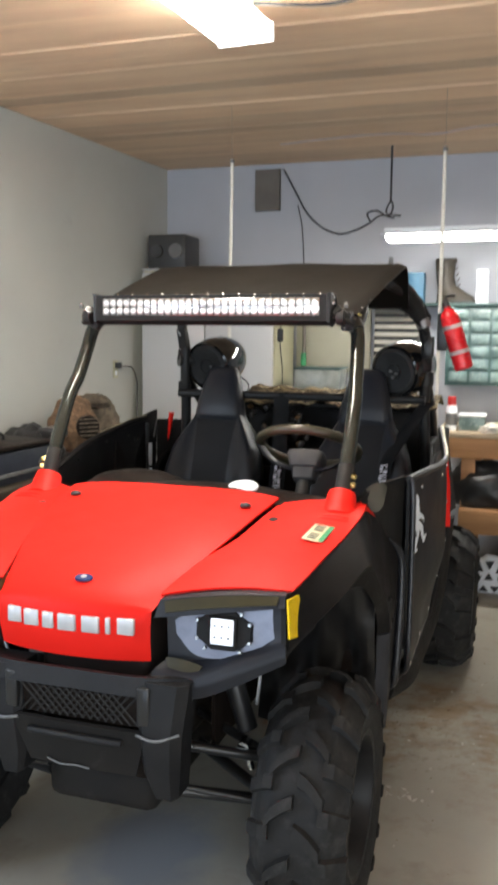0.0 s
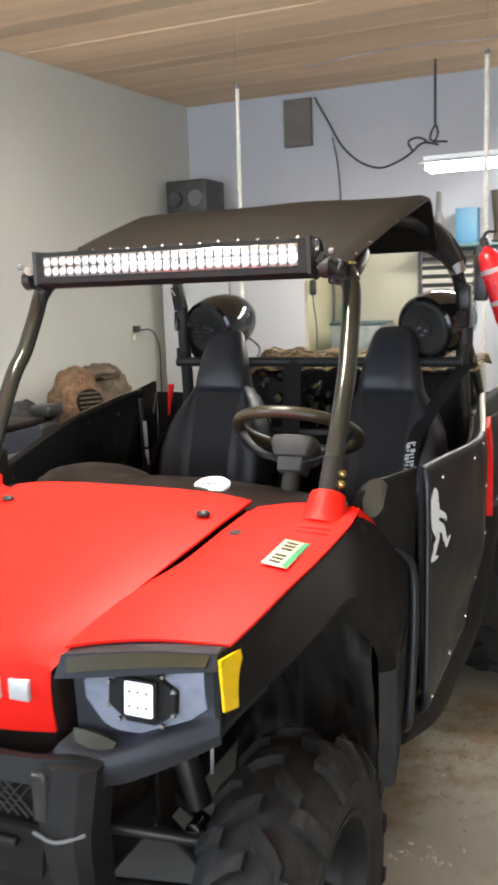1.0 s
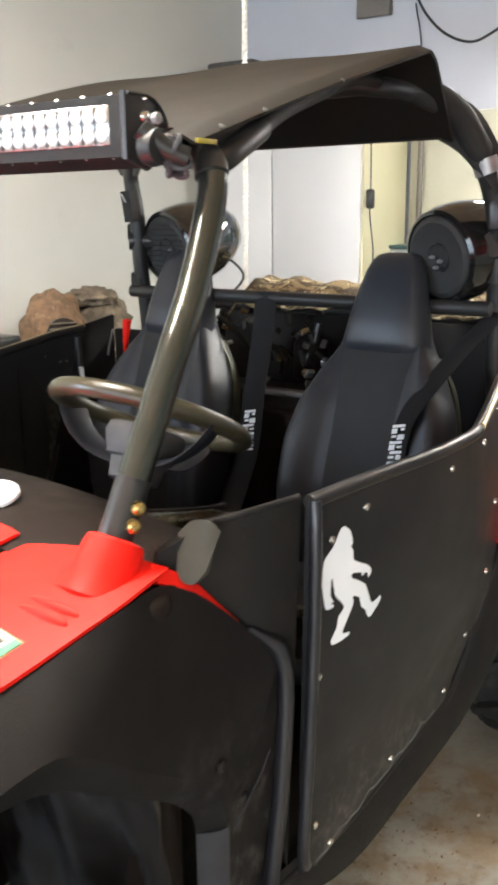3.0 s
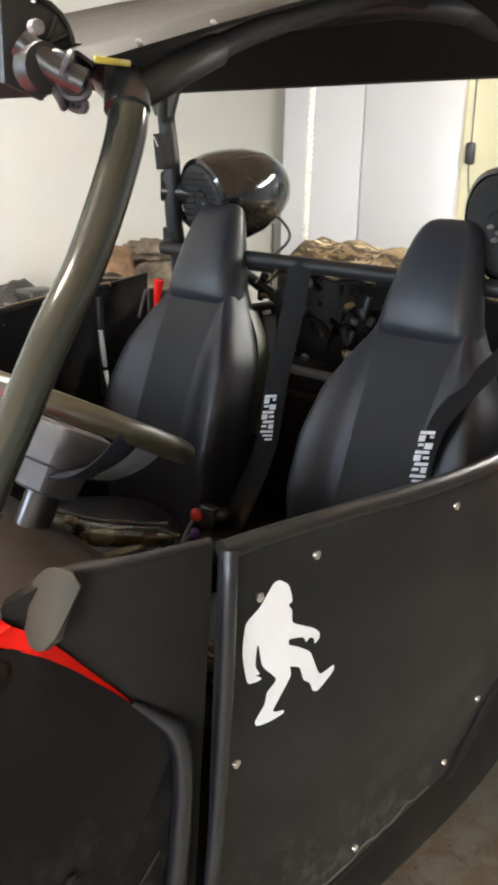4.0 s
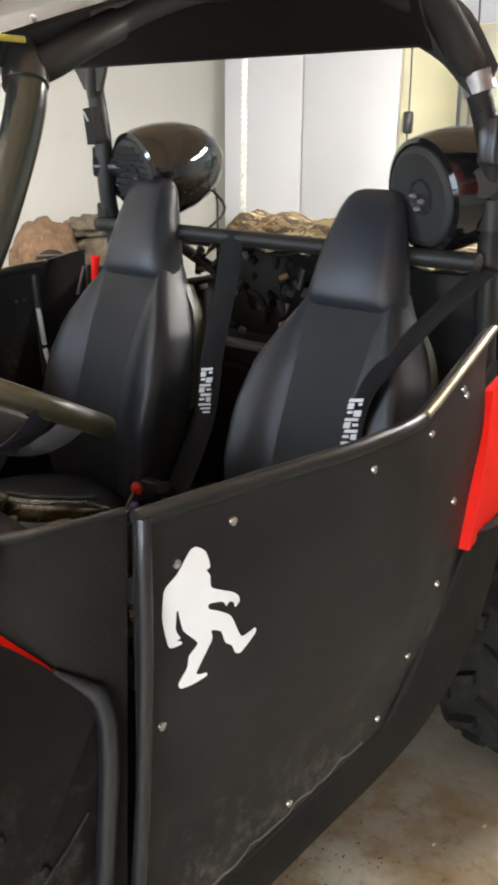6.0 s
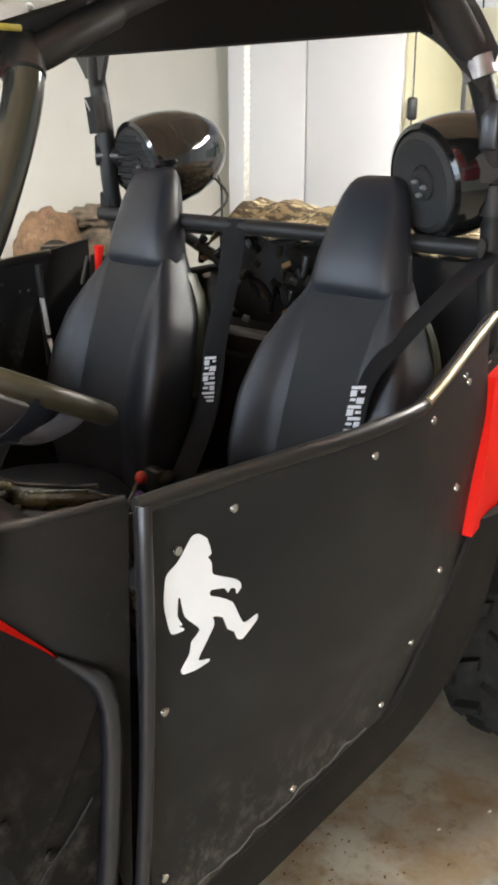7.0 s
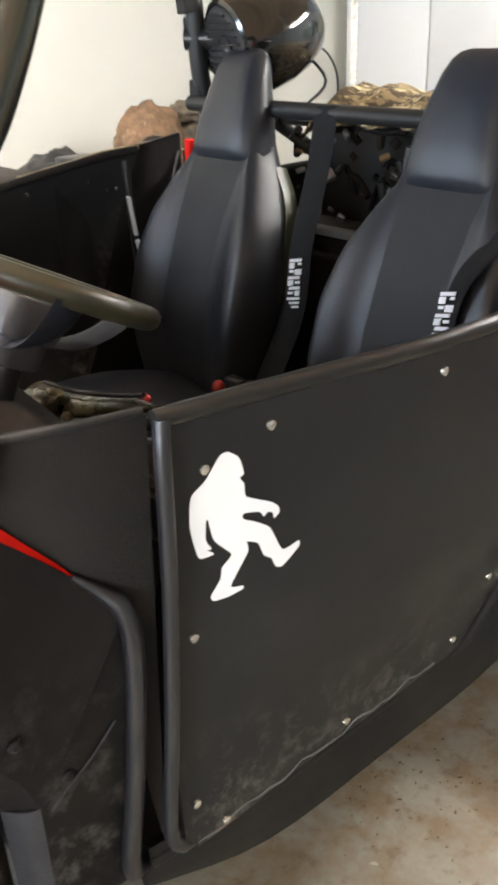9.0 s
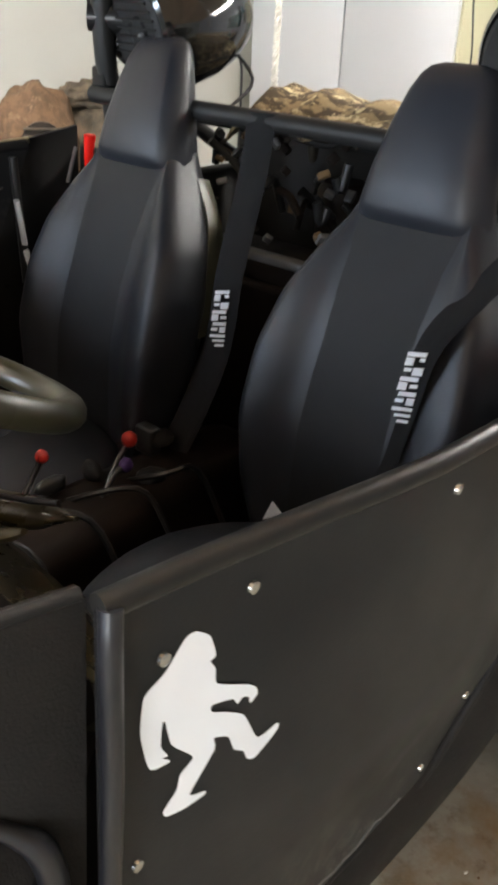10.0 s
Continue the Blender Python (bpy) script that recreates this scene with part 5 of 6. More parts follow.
    if s > 0:
        part("clamp", lathe("clamp", [(0.023, -0.018), (0.031, -0.018), (0.031, 0.018), (0.023, 0.018)], M_DULLSTEEL, along(mx((0.585, 3.942, 1.615)), mx((0.610, 3.952, 1.54))), 16), car, "bright steel cage clamp")
        part("clamp", lathe("clamp", [(0.023, -0.03), (0.036, -0.03), (0.036, 0.03), (0.023, 0.03)], M_CAGE, along(mx((0.594, 4.03, 1.38)), mx((0.591, 4.046, 1.28))), 12), car)
    if s > 0:
        part("hoop_padding", pipe("hoop_padding", [mx(p) for p in ((0.47, 3.775, 1.772), (0.510, 3.82, 1.755), (0.535, 3.875, 1.728), (0.562, 3.915, 1.67), (0.580, 3.936, 1.628))], lambda u: 0.0225 + 0.009 * min(1.0, 5 * u, 8 * (1 - u)), M_FLATBLACK, 6, 14), car, "matt black padding on the hoop")
    part("rear_brace", pipe("rear_brace", [mx((0.594, 4.03, 1.40)), mx((0.60, 4.3, 1.20)), mx((0.58, 4.6, 1.02))], 0.019, M_CAGE, 3, 10), car)
    if s > 0:
        part("cage_bracket", box("cage_bracket", (0.592, 3.945, 1.47), (0.632, 3.995, 1.56), M_CAGE, 0.008), car)
    part("bar_bracket", pipe("bar_bracket", [mx((0.485, 2.955, 1.60)), mx((0.462, 2.93, 1.615)), mx((0.440, 2.905, 1.64))], 0.016, M_CAGE, 3, 10), car)
    part("bracket_foot", lathe("bracket_foot", [(0, -0.012), (0.026, -0.012), (0.028, 0), (0.026, 0.012), (0, 0.012)], M_RAIL, Matrix.Translation(mx((0.452, 2.92, 1.615))) @ pose(0, 0, 0, 0, 90, 0), 16), car)
    part("bracket_bolt", lathe("bracket_bolt", [(0, 0), (0.008, 0), (0.008, 0.010), (0, 0.012)], M_GREY, Matrix.Translation(mx((0.466, 2.905, 1.652))) @ pose(0, 0, 0, 0, 90 * s, 0), 8), car)
for pts, r in (([(-0.47, 3.80, 1.772), (-0.35, 3.745, 1.788), (0.37, 3.742, 1.789)], 0.0225), ([(-0.43, 2.99, 1.628), (0.43, 2.99, 1.628)], 0.02), ([(-0.50, 3.868, 1.690), (0.50, 3.868, 1.690)], 0.016), ([(-0.555, 3.985, 1.285), (0.60, 3.985, 1.285)], 0.019), ([(-0.555, 4.30, 1.22), (0.60, 4.30, 1.22)], 0.017)):
    part("cross_bar", pipe("cross_bar", pts, r, M_RAIL, 1, 14), car)

# roof sheet, rising to the rear, with a folded rear lip and side folds
rg = []
for u in np.linspace(-1, 1, 41):
    col = []
    arch = 0.006 * (1 - u * u)
    turn = 0.012 * smooth(0.955, 1.0, abs(u))
    for v in np.linspace(0, 1, 18):
        w = 0.500 + 0.045 * v
        col.append((u * w, 2.955 + 0.735 * v, 1.634 + 0.211 * v + 0.006 * math.sin(math.pi * v) + arch * (0.4 + 0.6 * v) - turn + 0.003 * math.sin(7 * u) * v))
    for y, z, w in ((3.703, 1.844, 0.545), (3.722, 1.832, 0.546), (3.76, 1.786, 0.545), (3.82, 1.722, 0.540), (3.857, 1.682, 0.535)):
        col.append((u * w, y, z + arch * smooth(1.68, 1.83, z) - turn))
    rg.append(col)
roof = part("roof", sheet("roof", rg, 0.006, M_ROOF, 55), car, "thin black sheet roof rising to a folded rear edge")
part("yellow_tape", box("yellow_tape", (0.4985, 2.957, 1.6205), (0.5035, 3.006, 1.6275), M_TAPE, 0.001, 1), roof, "strip of faded yellow tape on the roof corner")
for y in (3.02, 3.13, 3.36):
    part("roof_screw", lathe("roof_screw", [(0, 0), (0.0045, 0), (0.004, 0.003), (0, 0.004)], M_GREY, Matrix.Translation((0.496 + 0.061 * (y - 2.955), y, 1.632 + 0.287 * (y - 2.955) - 0.004)) @ pose(0, 0, 0, 0, 40, 0), 8), roof)

# light bar
def bar_section(x, grow=0.0):
    """Outline of the light bar across its length: flat face, rounded finned back."""
    pts = [(2.900 - grow, 1.603 - grow), (2.900 - grow, 1.689 + grow)]
    for a in np.linspace(80, -80, 11):
        pts.append((2.935 + (0.052 + grow) * math.cos(radians(a)), 1.640 + (0.049 + grow) * math.sin(radians(a))))
    pts.append((2.945, 1.588 - grow))
    return [(x, y, z) for y, z in pts]


lb = part("light_bar", build("light_bar", *rings([bar_section(-0.408), bar_section(0.408)]), M_BLACK, 40), car, "long black light bar with two rows of white lamps")
for k in range(6):
    a = radians(66 - 26 * k)
    part("cooling_fin", pipe("cooling_fin", [(-0.400, 2.935 + 0.0545 * math.cos(a), 1.640 + 0.0515 * math.sin(a)), (0.400, 2.935 + 0.0545 * math.cos(a), 1.640 + 0.0515 * math.sin(a))], 0.004, M_BLACK, 1, 6), lb)
part("reflector_bed", box("reflector_bed", (-0.385, 2.8985, 1.620), (0.385, 2.9035, 1.676), M_LEDBED, 0.001, 1), lb)
for s in (-1, 1):
    cap = part("end_cap", build("end_cap", *rings([bar_section(s * 0.4085, 0.001), bar_section(s * 0.412, 0.004), bar_section(s * 0.420, 0.004), bar_section(s * 0.422, 0.001)]), M_RAIL, 40), lb, "rounded black end plate")
    part("cap_rim", pipe("cap_rim", [(s * 0.4225, y, z) for _, y, z in bar_section(0, 0.001)[1:]], 0.003, M_CAGE, 1, 6), cap)
    for y, z, r, mm in ((2.937, 1.660, 0.0095, M_CHROME), (2.932, 1.632, 0.006, M_GREY), (2.940, 1.615, 0.005, M_CHROME), (2.935, 1.684, 0.004, M_CHROME)):
        part("cap_bolt", lathe("cap_bolt", [(0, 0), (r, 0), (r * 0.8, 0.004), (r * 0.4, 0.006), (0, 0.006)], mm, Matrix.Translation((s * 0.4222, y, z)) @ pose(0, 0, 0, 0, 90 * s, 0), 10), cap)
    for k in range(4):
        a = radians(50 - 30 * k)
        part("cap_rib", pipe("cap_rib", [(s * 0.4228, 2.948 + 0.006 * math.cos(a), 1.640 + 0.010 * math.sin(a)), (s * 0.4228, 2.935 + 0.046 * math.cos(a), 1.640 + 0.043 * math.sin(a))], 0.0028, M_RAIL, 1, 6), cap)
for row in (1.6345, 1.6610):
    for k in range(30):
        x = -0.371 + 0.7420 * k / 29
        part("led_lens", lathe("led_lens", [(0, -0.002), (0.0112, -0.002), (0.0112, 0.001), (0.006, 0.0035), (0, 0.0038)], M_LED, Matrix.Translation((x, 2.897, row)) @ pose(0, 0, 0, 90, 0, 0), 10), lb)
for k in range(29):
    x = -0.358 + 0.7420 * k / 29
    part("divider", box("divider", (x - 0.0012, 2.8955, 1.622), (x + 0.0012, 2.899, 1.674), M_INK, 0), lb)
for k in range(15):
    for z in (1.687, 1.606):
        part("bar_screw", lathe("bar_screw", [(0, 0), (0.0034, 0), (0.003, 0.004), (0, 0.005)], M_CHROME, Matrix.Translation((-0.385 + 0.055 * k, 2.907, z - (0.004 if z < 1.65 else -0.001))) @ pose(0, 0, 0, 60, 0, 0), 6), lb)

# seats
def profile(z):
    """Ring of the backrest: a sunk middle panel between two bolsters that close in towards the neck."""
    zs = (0.6, 0.8, 0.95, 1.04, 1.12, 1.185)
    g = float(np.interp(z, zs, (0.52, 0.47, 0.46, 0.51, 0.64, 0.86)))
    c = float(np.interp(z, zs, (-0.74, -0.72, -0.72, -0.76, -0.86, -1.0)))
    p = max(0.88, g + 0.05)
    m = (g + p) / 2
    half = [(g, c), (m, (c - 1) / 2 - 0.07), (p, -1.0), (0.35 * p + 0.65, -0.74), (1.0, -0.2), (1.0, 0.3), (0.82, 0.95)]
    return [(-g, c)] + half + [(-a, b) for a, b in half[:0:-1]]


def seat(s, cx):
    base = part("seat", lump("seat", (cx, 3.50, 0.60), (0.245, 0.28, 0.085), M_SEAT, 4 + s, 0.03, 1.2, False), car, "black vinyl bucket seat with bolsters")
    secs = []
    rows = ((0.60, 0.190, 0.060, 3.735), (0.70, 0.218, 0.080, 3.745), (0.82, 0.232, 0.096, 3.765), (0.94, 0.228, 0.097, 3.80), (1.04, 0.205, 0.086, 3.835), (1.12, 0.162, 0.070, 3.868), (1.165, 0.132, 0.058, 3.888), (1.205, 0.112, 0.046, 3.900))
    t = np.linspace(0, len(rows) - 1, 36)
    ar = np.array(rows)
    line = [[np.interp(q, range(len(rows)), ar[:, k]) for k in range(4)] for q in t]
    line = np.array(line)
    for k in range(4):
        line[1:-1, k] = 0.25 * line[:-2, k] + 0.5 * line[1:-1, k] + 0.25 * line[2:, k]
    for z, w, d, y in line:
        secs.append(soften(soften([(cx + px * w, y + 0.055 + py * d, z - 0.10 * py * d) for px, py in profile(z)])))
    part("backrest", build("backrest", *rings(secs), M_SEAT, 75), base)
    panel = []
    for z, w, d, y in line[1:-2]:
        g, c = profile(z)[1]
        panel.append([(cx + q * (g * w - 0.004), y + 0.055 + c * d - 0.0035 + 0.003 * q ** 4, z - 0.10 * c * d) for q in np.linspace(-1, 1, 9)])
    part("seat_panel", sheet("seat_panel", panel, 0.006, M_SEATCLOTH, 50, (cx, 4.6, 0.8)), base, "matt black cloth middle panel")
    secs = []
    for z, w, d, y in ((1.150, 0.112, 0.040, 3.890), (1.160, 0.122, 0.054, 3.889), (1.175, 0.128, 0.063, 3.889), (1.195, 0.127, 0.066, 3.890), (1.25, 0.117, 0.060, 3.899), (1.32, 0.100, 0.048, 3.914), (1.37, 0.085, 0.039, 3.929), (1.395, 0.073, 0.031, 3.938), (1.408, 0.060, 0.022, 3.943), (1.414, 0.040, 0.012, 3.946)):
        secs.append(soften([(cx + px * w, y + 0.055 + py * d, z - 0.16 * py * d) for px, py in ((-0.60, -1), (0.60, -1), (0.80, -0.82), (1, -0.1), (0.70, 0.9), (-0.70, 0.9), (-1, -0.1), (-0.80, -0.82))]))
    part("headrest", build("headrest", *rings(secs), M_SEAT, 38), base)
    for e in (-1, 1):
        part("seat_back_side", sheet("seat_back_side", between([(cx + e * 0.132, 3.955, 1.16), (cx + e * 0.184, 3.937, 1.08), (cx + e * 0.212, 3.905, 0.98), (cx + e * 0.224, 3.872, 0.86)], [(cx + e * 0.122, 4.0, 1.15), (cx + e * 0.168, 3.992, 1.07), (cx + e * 0.196, 3.972, 0.97), (cx + e * 0.206, 3.94, 0.86)], 14, 5, 0.006 * e), 0.012, M_SEAT_SIDE, 60, (cx, 3.9, 1.0)), base, "olive-black side piping panel")
    # shoulder belt with a pad and plain white bars
    pts = ([(-0.046, 3.975, 1.300), (-0.040, 3.945, 1.18), (-0.026, 3.878, 1.02), (-0.031, 3.866, 0.92), (-0.042, 3.85, 0.83), (-0.058, 3.79, 0.70), (-0.075, 3.70, 0.56)] if s < 0 else
           [(0.605, 4.02, 1.27), (0.560, 3.93, 1.20), (0.505, 3.835, 1.10), (0.471, 3.795, 1.03), (0.455, 3.775, 0.92), (0.440, 3.74, 0.78)])
    bx = pts[3][0]
    belt = part("seat_belt", pipe("seat_belt", pts, 0.036 if s < 0 else 0.033, M_BELT, 5, 10, 0.16), car, "black harness belt with a padded sleeve")
    a, b = np.array(((-0.024, 3.866, 0.987), (0.464, 3.795, 1.020))[s > 0]), np.array(((-0.038, 3.860, 0.863), (0.452, 3.775, 0.900))[s > 0])
    d = (b - a) / np.linalg.norm(b - a)
    side = np.cross(d, (0.3 if s < 0 else 0.1, -1, 0.25))
    side /= np.linalg.norm(side)
    nrm = np.cross(side, d)
    if nrm[1] > 0:
        nrm = -nrm
    mid = (a + b) / 2 + nrm * (0.0085 if s < 0 else 0.018)
    # plain slanted marks of uneven width
    marks = [(-0.062, -0.055, -0.013, 0.017), (-0.053, -0.040, 0.004, 0.017), (-0.053, -0.047, -0.013, -0.005), (-0.037, -0.024, -0.015, 0.001), (-0.036, -0.030, 0.004, 0.015),
             (-0.021, -0.014, -0.012, 0.017), (-0.012, 0.001, 0.003, 0.017), (-0.009, -0.003, -0.014, -0.002), (0.004, 0.011, -0.016, 0.012), (0.014, 0.026, -0.016, -0.004),
             (0.016, 0.022, 0.001, 0.014), (0.030, 0.036, -0.018, 0.015), (0.041, 0.046, -0.018, 0.008), (0.051, 0.056, -0.018, 0.001)]
    for l0, l1, w0, w1 in marks:
        q = [mid + d * (l + 0.30 * w) + side * w + nrm * h for h in (0, 0.0025) for l, w in ((l0, w0), (l0, w1), (l1, w1), (l1, w0))]
        part("belt_bar", build("belt_bar", [tuple(p) for p in q], [(0, 1, 2, 3), (4, 5, 6, 7), (0, 1, 5, 4), (1, 2, 6, 5), (2, 3, 7, 6), (3, 0, 4, 7)], M_WHITE, 0), belt, "plain white mark")
    if s > 0:
        # small white triangle between the driver's seat and the door
        part("seat_tag", build("seat_tag", [(x, y + q, z) for q in (0, 0.002) for x, y, z in ((0.500, 3.399, 0.933), (0.497, 3.386, 0.911), (0.503, 3.418, 0.905))], [(0, 1, 2), (3, 4, 5), (0, 1, 4, 3), (1, 2, 5, 4), (2, 0, 3, 5)], M_WHITE, 0), base, "small white triangle beside the seat")
    part("buckle", box("buckle", (bx - 0.08, 3.70, 0.66), (bx - 0.03, 3.73, 0.72), M_CAGE, 0.006), belt)


seat(-1, -0.328)
seat(1, 0.350)

# speaker pods on the cage
for nm, face, tip in (("speaker_pod", (-0.422, 4.0, 1.410), (-0.362, 4.27, 1.468)), ("speaker_pod", (0.462, 3.975, 1.405), (0.560, 4.21, 1.450))):
    m = along(face, tip)
    sp = part(nm, lathe(nm, [(0.0, 0.012), (0.098, 0.012), (0.106, 0.0), (0.116, 0.006), (0.122, 0.04), (0.123, 0.09), (0.116, 0.15), (0.100, 0.20), (0.074, 0.245), (0.040, 0.272), (0.0, 0.280)], M_GLOSS, m, 40), car, "gloss black bullet-shaped speaker pod")
    part("speaker_cloth", lathe("speaker_cloth", [(0, 0.006), (0.03, 0.003), (0.034, -0.002), (0.036, 0.004), (0.075, -0.003), (0.088, -0.006), (0.100, 0.0), (0.104, 0.010), (0, 0.011)], M_MESH, m, 36), sp, "black cone behind its grille")
    for k in range(11 if face[0] < 0 else 0):
        h = -0.080 + 0.016 * k
        half_w = math.sqrt(0.092 ** 2 - h * h)
        part("grille_rib", pipe("grille_rib", [tuple(m @ Vector((-half_w, h, -0.007))), tuple(m @ Vector((0, h, -0.011))), tuple(m @ Vector((half_w, h, -0.007)))], 0.0028, M_RAIL, 2, 6), sp)
    for k, (a, b) in enumerate(((0.012, 0.004), (-0.014, -0.006), (0.002, -0.022)) if face[0] > 0 else ((-0.030, 0.004),)):
        part("pod_badge", lathe("pod_badge", [(0, -0.014), (0.008, -0.012), (0.010, -0.006), (0, -0.004)], M_GREY, m @ Matrix.Translation((a, b, 0)) @ Matrix.Diagonal((1, 0.5, 1, 1)), 8), sp, "small bright maker's mark as a plain dot")
    part("pod_clamp", pipe("pod_clamp", [tuple(m @ Vector((0.0, 0, 0.12))), (0.60 if face[0] > 0 else -0.555, 3.98, 1.44)], 0.03, M_CAGE, 1, 10), sp)
    part("pod_wire", pipe("pod_wire", [tuple(m @ Vector((0.06, -0.05, 0.24))), (face[0] + 0.13, 4.22, 1.33), (face[0] + 0.16, 4.1, 1.27)], 0.004, M_WIRE, 5, 6), sp)

# cargo bed and engine bay behind the seats
bed = part("cargo_bed", box("cargo_bed", (-0.60, 4.16, 0.78), (0.60, 4.95, 0.84), M_BLACK, 0.02), car)
for lo, hi in (((-0.62, 4.14, 0.78), (-0.57, 4.97, 1.08)), ((0.57, 4.14, 0.78), (0.62, 4.97, 1.08)), ((-0.62, 4.92, 0.78), (0.62, 4.97, 1.06))):
    part("bed_side", box("bed_side", lo, hi, M_BLACK, 0.015), bed)
part("seat_bulkhead", box("seat_bulkhead", (-0.62, 4.02, 0.42), (0.62, 4.06, 0.95), M_DASH, 0.01), car)
part("grey_tank", box("grey_tank", (-0.33, 4.06, 0.86), (0.06, 4.22, 1.00), M_DASH, 0.03), car)
part("air_filter", lathe("air_filter", [(0, 0), (0.05, 0), (0.06, 0.02), (0.06, 0.12), (0.05, 0.14), (0, 0.14)], M_DASH, Matrix.Translation((-0.12, 4.36, 0.98)), 20), car)
rng = random.Random(11)
for k in range(30):
    p = Vector((rng.uniform(-0.34, 0.06), rng.uniform(4.12, 4.40), rng.uniform(0.94, 1.23)))
    q = p + Vector((rng.uniform(-0.13, 0.13), rng.uniform(-0.05, 0.1), rng.uniform(-0.12, 0.06)))
    part("hose", pipe("hose", [p, (p + q) / 2 + Vector((0, 0, rng.uniform(-0.05, 0.05))), q], rng.uniform(0.005, 0.013), rng.choice((M_CAGE, M_CAGE, M_FLATBLACK, M_DASH, M_DASH, M_BOOT)), 4, 8), car)
for k in range(26):
    p = Vector((rng.uniform(-0.32, 0.04), rng.uniform(4.10, 4.25), rng.uniform(0.99, 1.24)))
    turn = Euler((rng.uniform(-1, 1), rng.uniform(-1, 1), rng.uniform(-1, 1))).to_matrix().to_4x4()
    h = [rng.uniform(0.004, 0.014) for _ in range(3)]
    me = box("fitting", (-h[0], -h[1], -h[2]), h, rng.choice((M_BOOT, M_LEAF, M_CAGE, M_DASH, M_CAGE, M_DULLSTEEL)), 0.003)
    me.transform(Matrix.Translation(p) @ turn)
    part("fitting", me, car)
# added black sheet: hides the lit bed so the bay reads as shade
part("bay_panel", box("bay_panel", (-0.53, 4.44, 0.84), (0.566, 4.46, 1.225), M_FLATBLACK, 0.006), car, "dark backing added to keep the engine bay in shade")
part("bay_ledge", box("bay_ledge", (-0.30, 4.062, 0.985), (0.12, 4.10, 1.003), M_GREY, 0.004), car, "grey metal ledge behind the seats")

# coiled lamp cable at the bar's end
for k, (dx, dz, r) in enumerate(((0.0, 0.0, 0.030), (0.008, 0.008, 0.034), (0.014, -0.006, 0.027), (0.02, 0.012, 0.03))):
    part("cable_coil", pipe("cable_coil", [(0.458 + dx + 0.010 * math.sin(2 * a), 2.945 + 0.5 * r * math.cos(a + k), 1.598 + 0.8 * dz + 0.75 * r * math.sin(a)) for a in np.linspace(0, 2 * math.pi, 14)], 0.0045, M_WIRE, 2, 6), car)

# ---- things hung on or beside the vehicle ----
ex = thing("fire_extinguisher", (0.715, 3.955, 1.43), "small red fire extinguisher strapped to the roll cage", "extinguisher")
em = along((0.762, 3.962, 1.425), (0.672, 3.95, 1.715))
part("bottle", lathe("bottle", [(0, 0), (0.034, 0), (0.040, 0.008), (0.040, 0.215), (0.036, 0.240), (0.022, 0.258), (0.014, 0.262), (0.014, 0.275), (0, 0.275)], M_REDBOTTLE, em, 28), ex)
for h in (0.075, 0.185):
    part("strap", lathe("strap", [(0.0402, h - 0.008), (0.0425, h - 0.008), (0.0425, h + 0.008), (0.0402, h + 0.008)], M_STRAP, em, 24), ex)
part("valve", lathe("valve", [(0, 0.270), (0.016, 0.272), (0.016, 0.295), (0.008, 0.305), (0, 0.305)], M_CAGE, em, 12), ex)
part("handle_lever", pipe("handle_lever", [tuple(em @ Vector((0, 0.0, 0.30))), tuple(em @ Vector((0.02, 0.02, 0.315))), tuple(em @ Vector((0.05, 0.045, 0.305)))], 0.006, M_CAGE, 3, 8), ex)
part("bracket", box("bracket", (0.645, 3.945, 1.50), (0.69, 3.975, 1.66), M_CAGE, 0.006), ex)

for x, y, zb, lab in ((-0.50, 4.55, 1.06, "white braided rope hanging from the ceiling"), (0.59, 4.545, 1.06, "white braided rope hanging from the ceiling boards")):
    rp = thing("rope", (x, y, zb), lab, "rope", "hoist ropes")
    for ph in (0, math.pi):
        line = [(x + 0.005 * math.cos(q * 60 + ph) + (0.012 * (z - 2.1) if x < 0 else 0), y + 0.005 * math.sin(q * 60 + ph), z) for q, z in zip(np.linspace(0, 1, 150) * 4, np.linspace(zb, 2.45, 150))]
        part("strand", pipe("strand", line, 0.0062, M_ROPE, 1, 6), rp)
    part("hook", lathe("hook", [(0, 0), (0.012, 0), (0.010, 0.018), (0, 0.020)], M_GREY, Matrix.Translation((x + (0.004 if x < 0 else 0), y, 2.448)), 12), rp)
    part("hanger_wire", pipe("hanger_wire", [(x + (0.004 if x < 0 else 0), y, 2.46), (x, y, CEIL + 0.01)], 0.0007, M_PLATE, 1, 6), rp)

# camouflage cloth over the rear bar
def cloth():
    g = []
    for u in np.linspace(0, 1, 36):
        col = []
        for v in np.linspace(0, 1, 22):
            x, y = -0.335 + 0.595 * u, 4.16 + 0.40 * v
            z = 1.245 + 0.066 * math.sin(math.pi * min(1, v * 1.15)) * (0.55 + 0.45 * math.sin(2.4 * u + 0.6)) + 0.028 * noise.fractal(Vector((x * 9, y * 9, 2.0)), 1.0, 2.0, 4)
            z -= 0.05 * smooth(0.1, 0.0, u) + 0.05 * smooth(0.9, 1.0, u) + 0.09 * smooth(0.7, 1.0, v)
            col.append((x, y, z))
        g.append(col)
    return sheet("camouflage_cloth", g, 0.006, M_CAMO, 60)


tagged(new("camouflage_cloth", cloth()), "crumpled brown camouflage cloth on the rear rack", "cloth")


